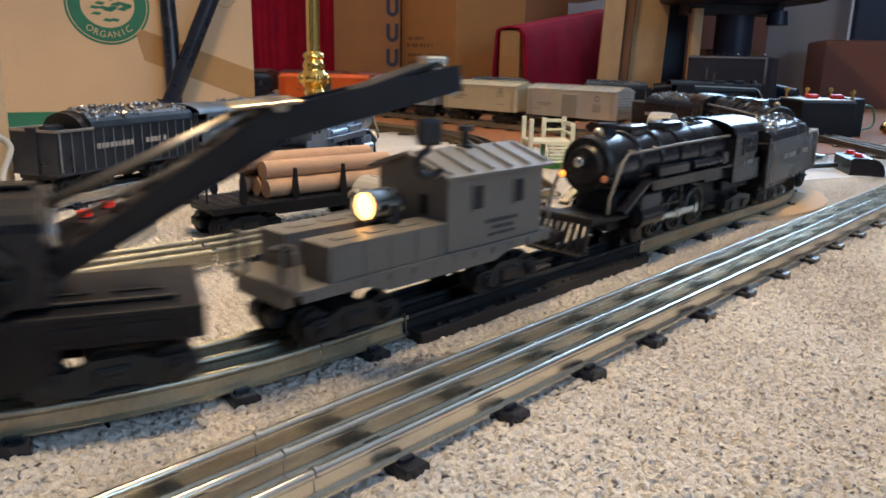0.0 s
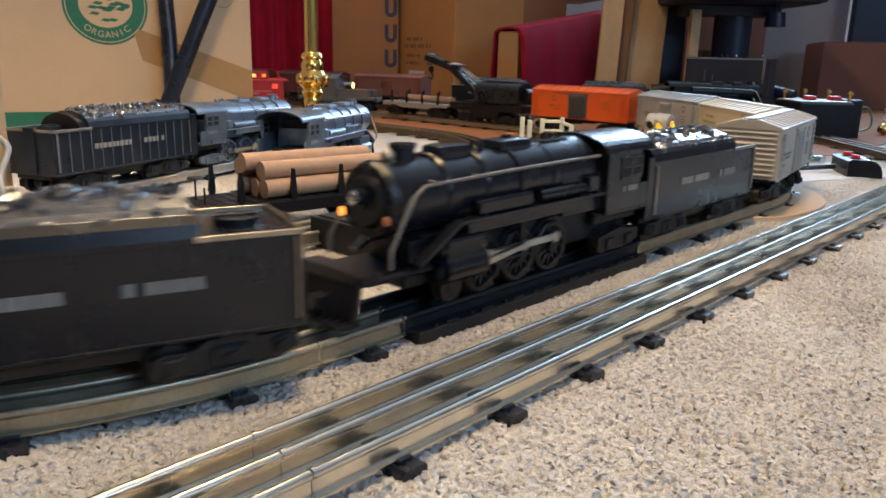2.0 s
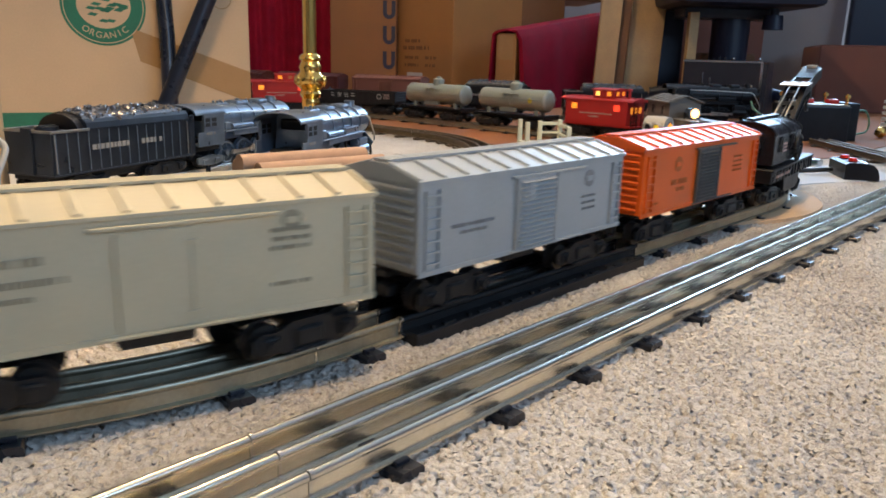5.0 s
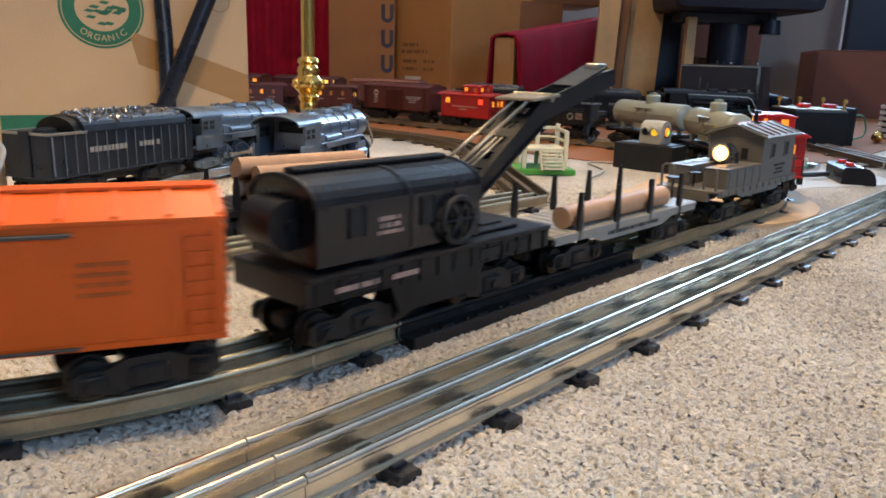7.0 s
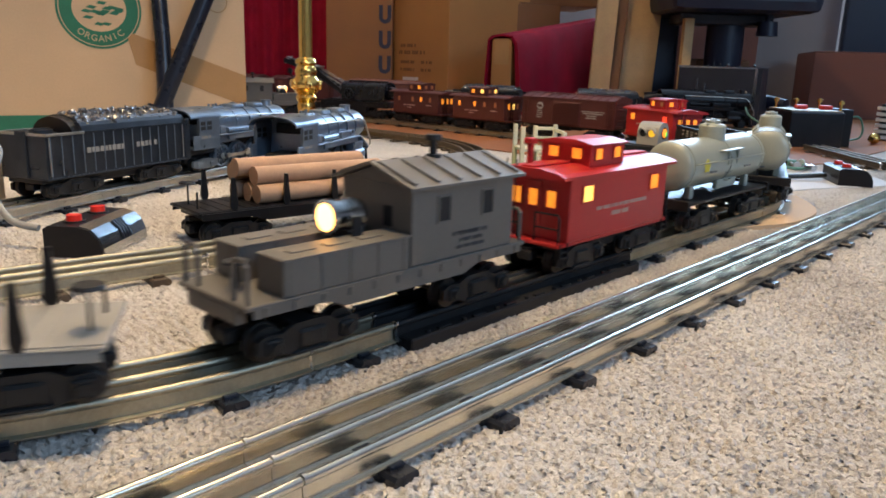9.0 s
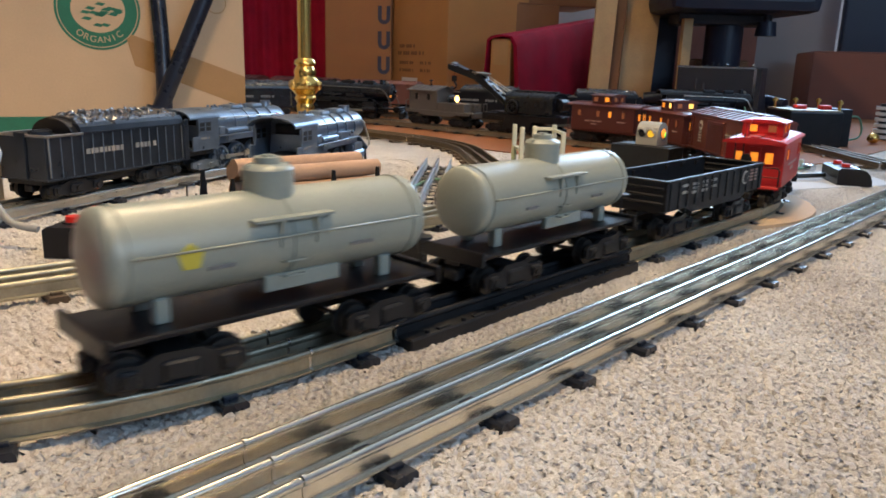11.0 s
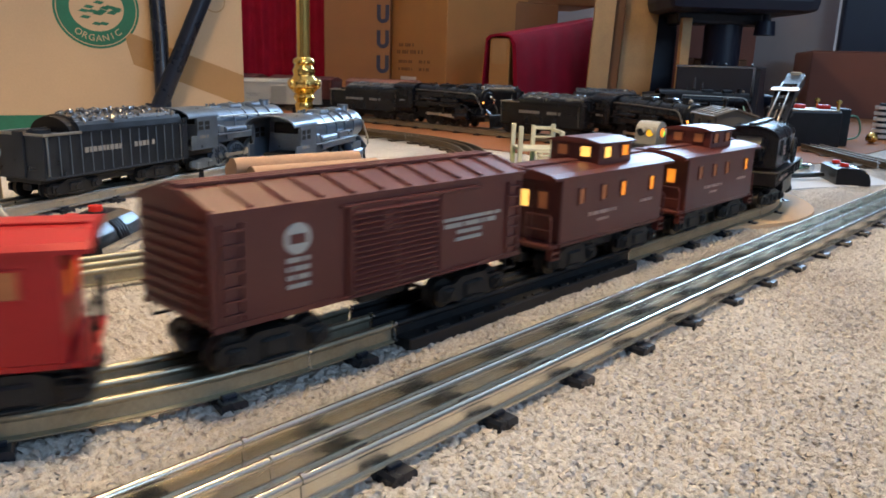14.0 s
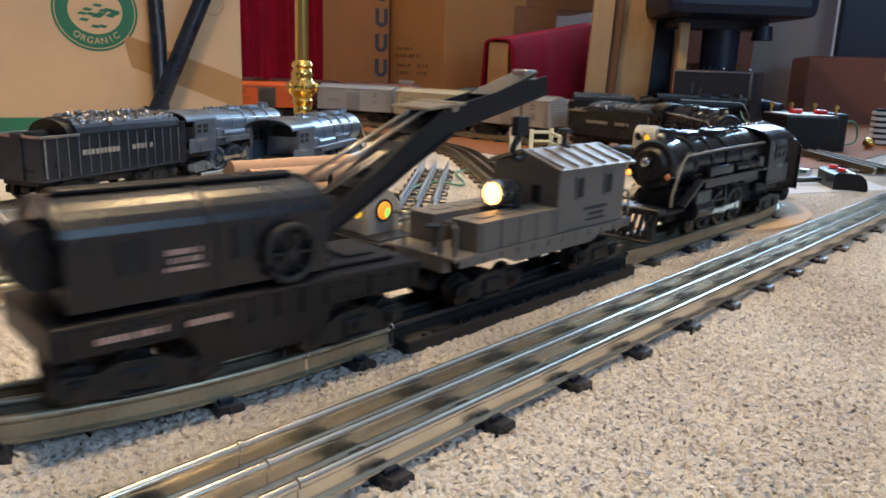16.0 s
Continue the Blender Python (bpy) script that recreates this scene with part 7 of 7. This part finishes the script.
    crate("grey_panel_carton", "tall grey-brown carton behind", (2.90, 1.17), (3.24, 0.80), 0.15, 0.75, M_WALL)
    solo("navy_panel", Shape().box(0, 0.9, 0, 0.05, -0.0015, 0.85, 0.01), M_NAVY, "dark navy blue panel at the wall", "panel", pose(3.119, 0.748, FLOOR + 0.002, 0, 0, -62))
    crate("maroon_carton", "reddish brown carton behind the chair", (2.45, 1.25), (2.80, 0.95), 0.3, 0.55, M_MAROON)
    # stacked white coil and brass knob by the transformer
    t = thing("insulator_stack", "white ribbed insulator stack", "insulator", m=pose(1.80, 0.245, FLOOR + 0.0014))
    for k in range(6):
        part("rib", Shape().cyl((0, 0, 0.004 + k * 0.013), (0, 0, 0.011 + k * 0.013), 0.026, seg=24), M_PAPER, t)
    part("core", Shape().cyl((0, 0, -0.001), (0, 0, 0.082), 0.018, seg=18), M_DARKBOX, t)
    solo("brass_knob", Shape().ball((0, 0, 0.012), 0.012, 1.2, 1, 1, 16, 10).cyl((-0.03, 0, 0.012), (0, 0, 0.012), 0.006, seg=12), M_BRASS, "small brass knob lying on the board", "knob", pose(1.66, 0.235, FLOOR + 0.0014))
    # wooden post close by on the left
    solo("wooden_post", Shape().box(-0.030, 0.0, -0.01, 0.02, -0.004, 0.75, 0.0015), M_PLANK, "raw pine post standing on the carpet", "post", pose(0.0280, 0.584, FLOOR + 0.002, 0, 0, -47.3))


M_MAROON = mat("maroon_card", (0.21, 0.08, 0.055), 0.85, 0, 0.1, 9, 0.1, 300)


def brass_lamp():
    t = thing("floor_lamp", "polished brass floor lamp with turned knop", "lamp", m=pose(0.705, 0.991, FLOOR + 0.0045))
    part("base", Shape().lathe([(0.105, -0.0045), (0.105, 0.004), (0.098, 0.009), (0.060, 0.013), (0.030, 0.020), (0.016, 0.030), (0.015, 0.040)], seg=40), M_BRASS, t, "round brass foot")
    part("knop", Shape().lathe([(0.0150, 0.0395), (0.0165, 0.046), (0.0175, 0.055), (0.0155, 0.060), (0.0190, 0.066), (0.0205, 0.070), (0.0175, 0.075), (0.0225, 0.081), (0.0285, 0.088), (0.0300, 0.095), (0.0270, 0.102), (0.0205, 0.108), (0.0195, 0.113), (0.0215, 0.118), (0.0190, 0.124), (0.0165, 0.129), (0.0205, 0.133), (0.0195, 0.139), (0.0140, 0.1435)], seg=28), M_BRASS, t, "turned brass knop")
    for a in (0, 60, 120, 180, 240, 300):
        part("leaf", Shape().ball((0.0275 * math.cos(radians(a)), 0.0275 * math.sin(radians(a)), 0.094), 0.0075, 0.8, 0.8, 1.3, 10, 6), M_BRASS, t)
    part("pole", Shape().cyl((0, 0, 0.143), (0, 0, 1.60), 0.0125, seg=24), M_BRASS, t, "brass pole")
    part("shade", Shape().lathe([(0.235, 1.52), (0.13, 1.82), (0.128, 1.82), (0.233, 1.52)], seg=40, open_ends=True), M_SHADE, t, "linen lamp shade")


def light_stand():
    t = thing("tube_stand", "navy black metal tube stand with leaning strut", "stand", m=pose(0.410, 0.996, FLOOR))
    part("upright", Shape().tube([(0.0, 0.0, 0.03), (0.010, -0.004, 0.06), (0.024, 0.021, 0.17), (0.087, 0.197, 0.90)], 0.0125, 16), M_TUBE, t, "upright tube")
    part("strut", Shape().tube([(-0.004, 0.0, 0.046), (0.063, -0.018, 0.20), (0.37, -0.100, 0.90)], 0.0135, 16), M_TUBE, t, "leaning tube")
    part("collar", Shape().cyl((-0.012, 0, 0.028), (-0.001, 0, 0.064), 0.017, seg=18), M_TUBE, t, "joint collar")
    # arm and shade are invented, out of view, to carry the added warm spot
    part("arm", Shape().tube([(0.087, 0.197, 0.90), (0.06, 0.05, 1.18), (-0.14, -0.40, 1.36), (-0.370, -0.946, 1.30)], 0.010, 12), M_TUBE, t, "added unseen arm reaching to the warm spot")
    part("shade", Shape().lathe([(0.130, 1.17), (0.045, 1.31), (0.042, 1.31), (0.127, 1.17)], (-0.370, -0.946, 0), 32, True), M_TUBE, t, "added unseen black shade round the warm spot")
    for x, y in ((-0.12, 0.05), (0.10, 0.06), (0.02, -0.06)):
        part("foot", Shape().tube([(0, 0, 0.045), (x * 0.5, y * 0.5, 0.022), (x, y, 0.004)], 0.009, 12), M_TUBE, t, "stand foot")


def rear_siding():
    w = math.degrees(math.atan2(-1.00, 0.36))
    def on(k, x0, y0, dx, dy):
        return pose(x0 + dx * k, y0 + dy * k, RAILTOP, 0, 0, math.degrees(math.atan2(dy, dx)))
    g = "cars standing on the rear siding"
    for k, c in ((0.13, M_BROWN), (0.36, M_BROWN), (0.59, M_MAROON)):
        boxcar(None, "dull brown boxcar standing on the rear siding", c, c, group=g, m=on(k, 1.00, 1.90, 0.36, -1.00))
    tender(None, "black coal tender standing on the rear siding", M_BLACK, g, on(0.85, 1.00, 1.90, 0.36, -1.00))
    tender(None, "black coal tender coupled to a standing engine", M_BLACK, g, on(0.25, 1.36, 0.90, 0.32, -0.40))
    loco(None, "black steam locomotive standing on the rear siding", M_BLACK, g, on(0.735, 1.36, 0.90, 0.32, -0.40), False)


around()
brass_lamp()
light_stand()
rear_siding()


# ---------- motion ----------
def motions():
    rows = [k * 0.2 for k in range(81)]
    for car, middle, half, trucks in MOVERS:
        poses, turns = [], [[] for _ in trucks]
        for t in rows:
            u = run(t) - middle
            a, b = along(u + half), along(u - half)
            d = a - b
            w = math.atan2(d.y, d.x)
            poses.append((t, Matrix.Translation((a + b) / 2) @ Matrix.Rotation(w, 4, "Z")))
            for k, tr in enumerate(trucks):
                x = half if k == 0 else -half
                e = along(u + x + 0.02) - along(u + x - 0.02)
                turn = (math.atan2(e.y, e.x) - w + math.pi) % (2 * math.pi) - math.pi
                turns[k].append((t, Matrix.Translation((x, 0, 0)) @ Matrix.Rotation(turn, 4, "Z")))
        walk(car, poses)
        for tr, r in zip(trucks, turns):
            walk(tr, r)
    ticks = [k / 15 for k in range(241)]
    for wheels, rods, middle in DRIVERS:
        for w in wheels:
            p = w.matrix_basis.translation.copy()
            walk(w, [(t, Matrix.Translation(p) @ Matrix.Rotation(run(t) / 0.0166, 4, "Y")) for t in ticks])
        for k, rod in enumerate(rods):
            r = []
            for t in ticks:
                a = -run(t) / 0.0166
                px, pz = 0.0085 * math.cos(a), 0.0166 + 0.0085 * math.sin(a)
                if k % 2 == 0:
                    r.append((t, pose(px, 0, pz)))
                else:
                    cx = 0.001 + px + math.sqrt(0.046**2 - (pz - 0.0190) ** 2)
                    r.append((t, pose(cx, 0, 0.0190) @ Matrix.Rotation(-math.asin((0.0190 - pz) / 0.046), 4, "Y")))
            walk(rod, r)


motions()
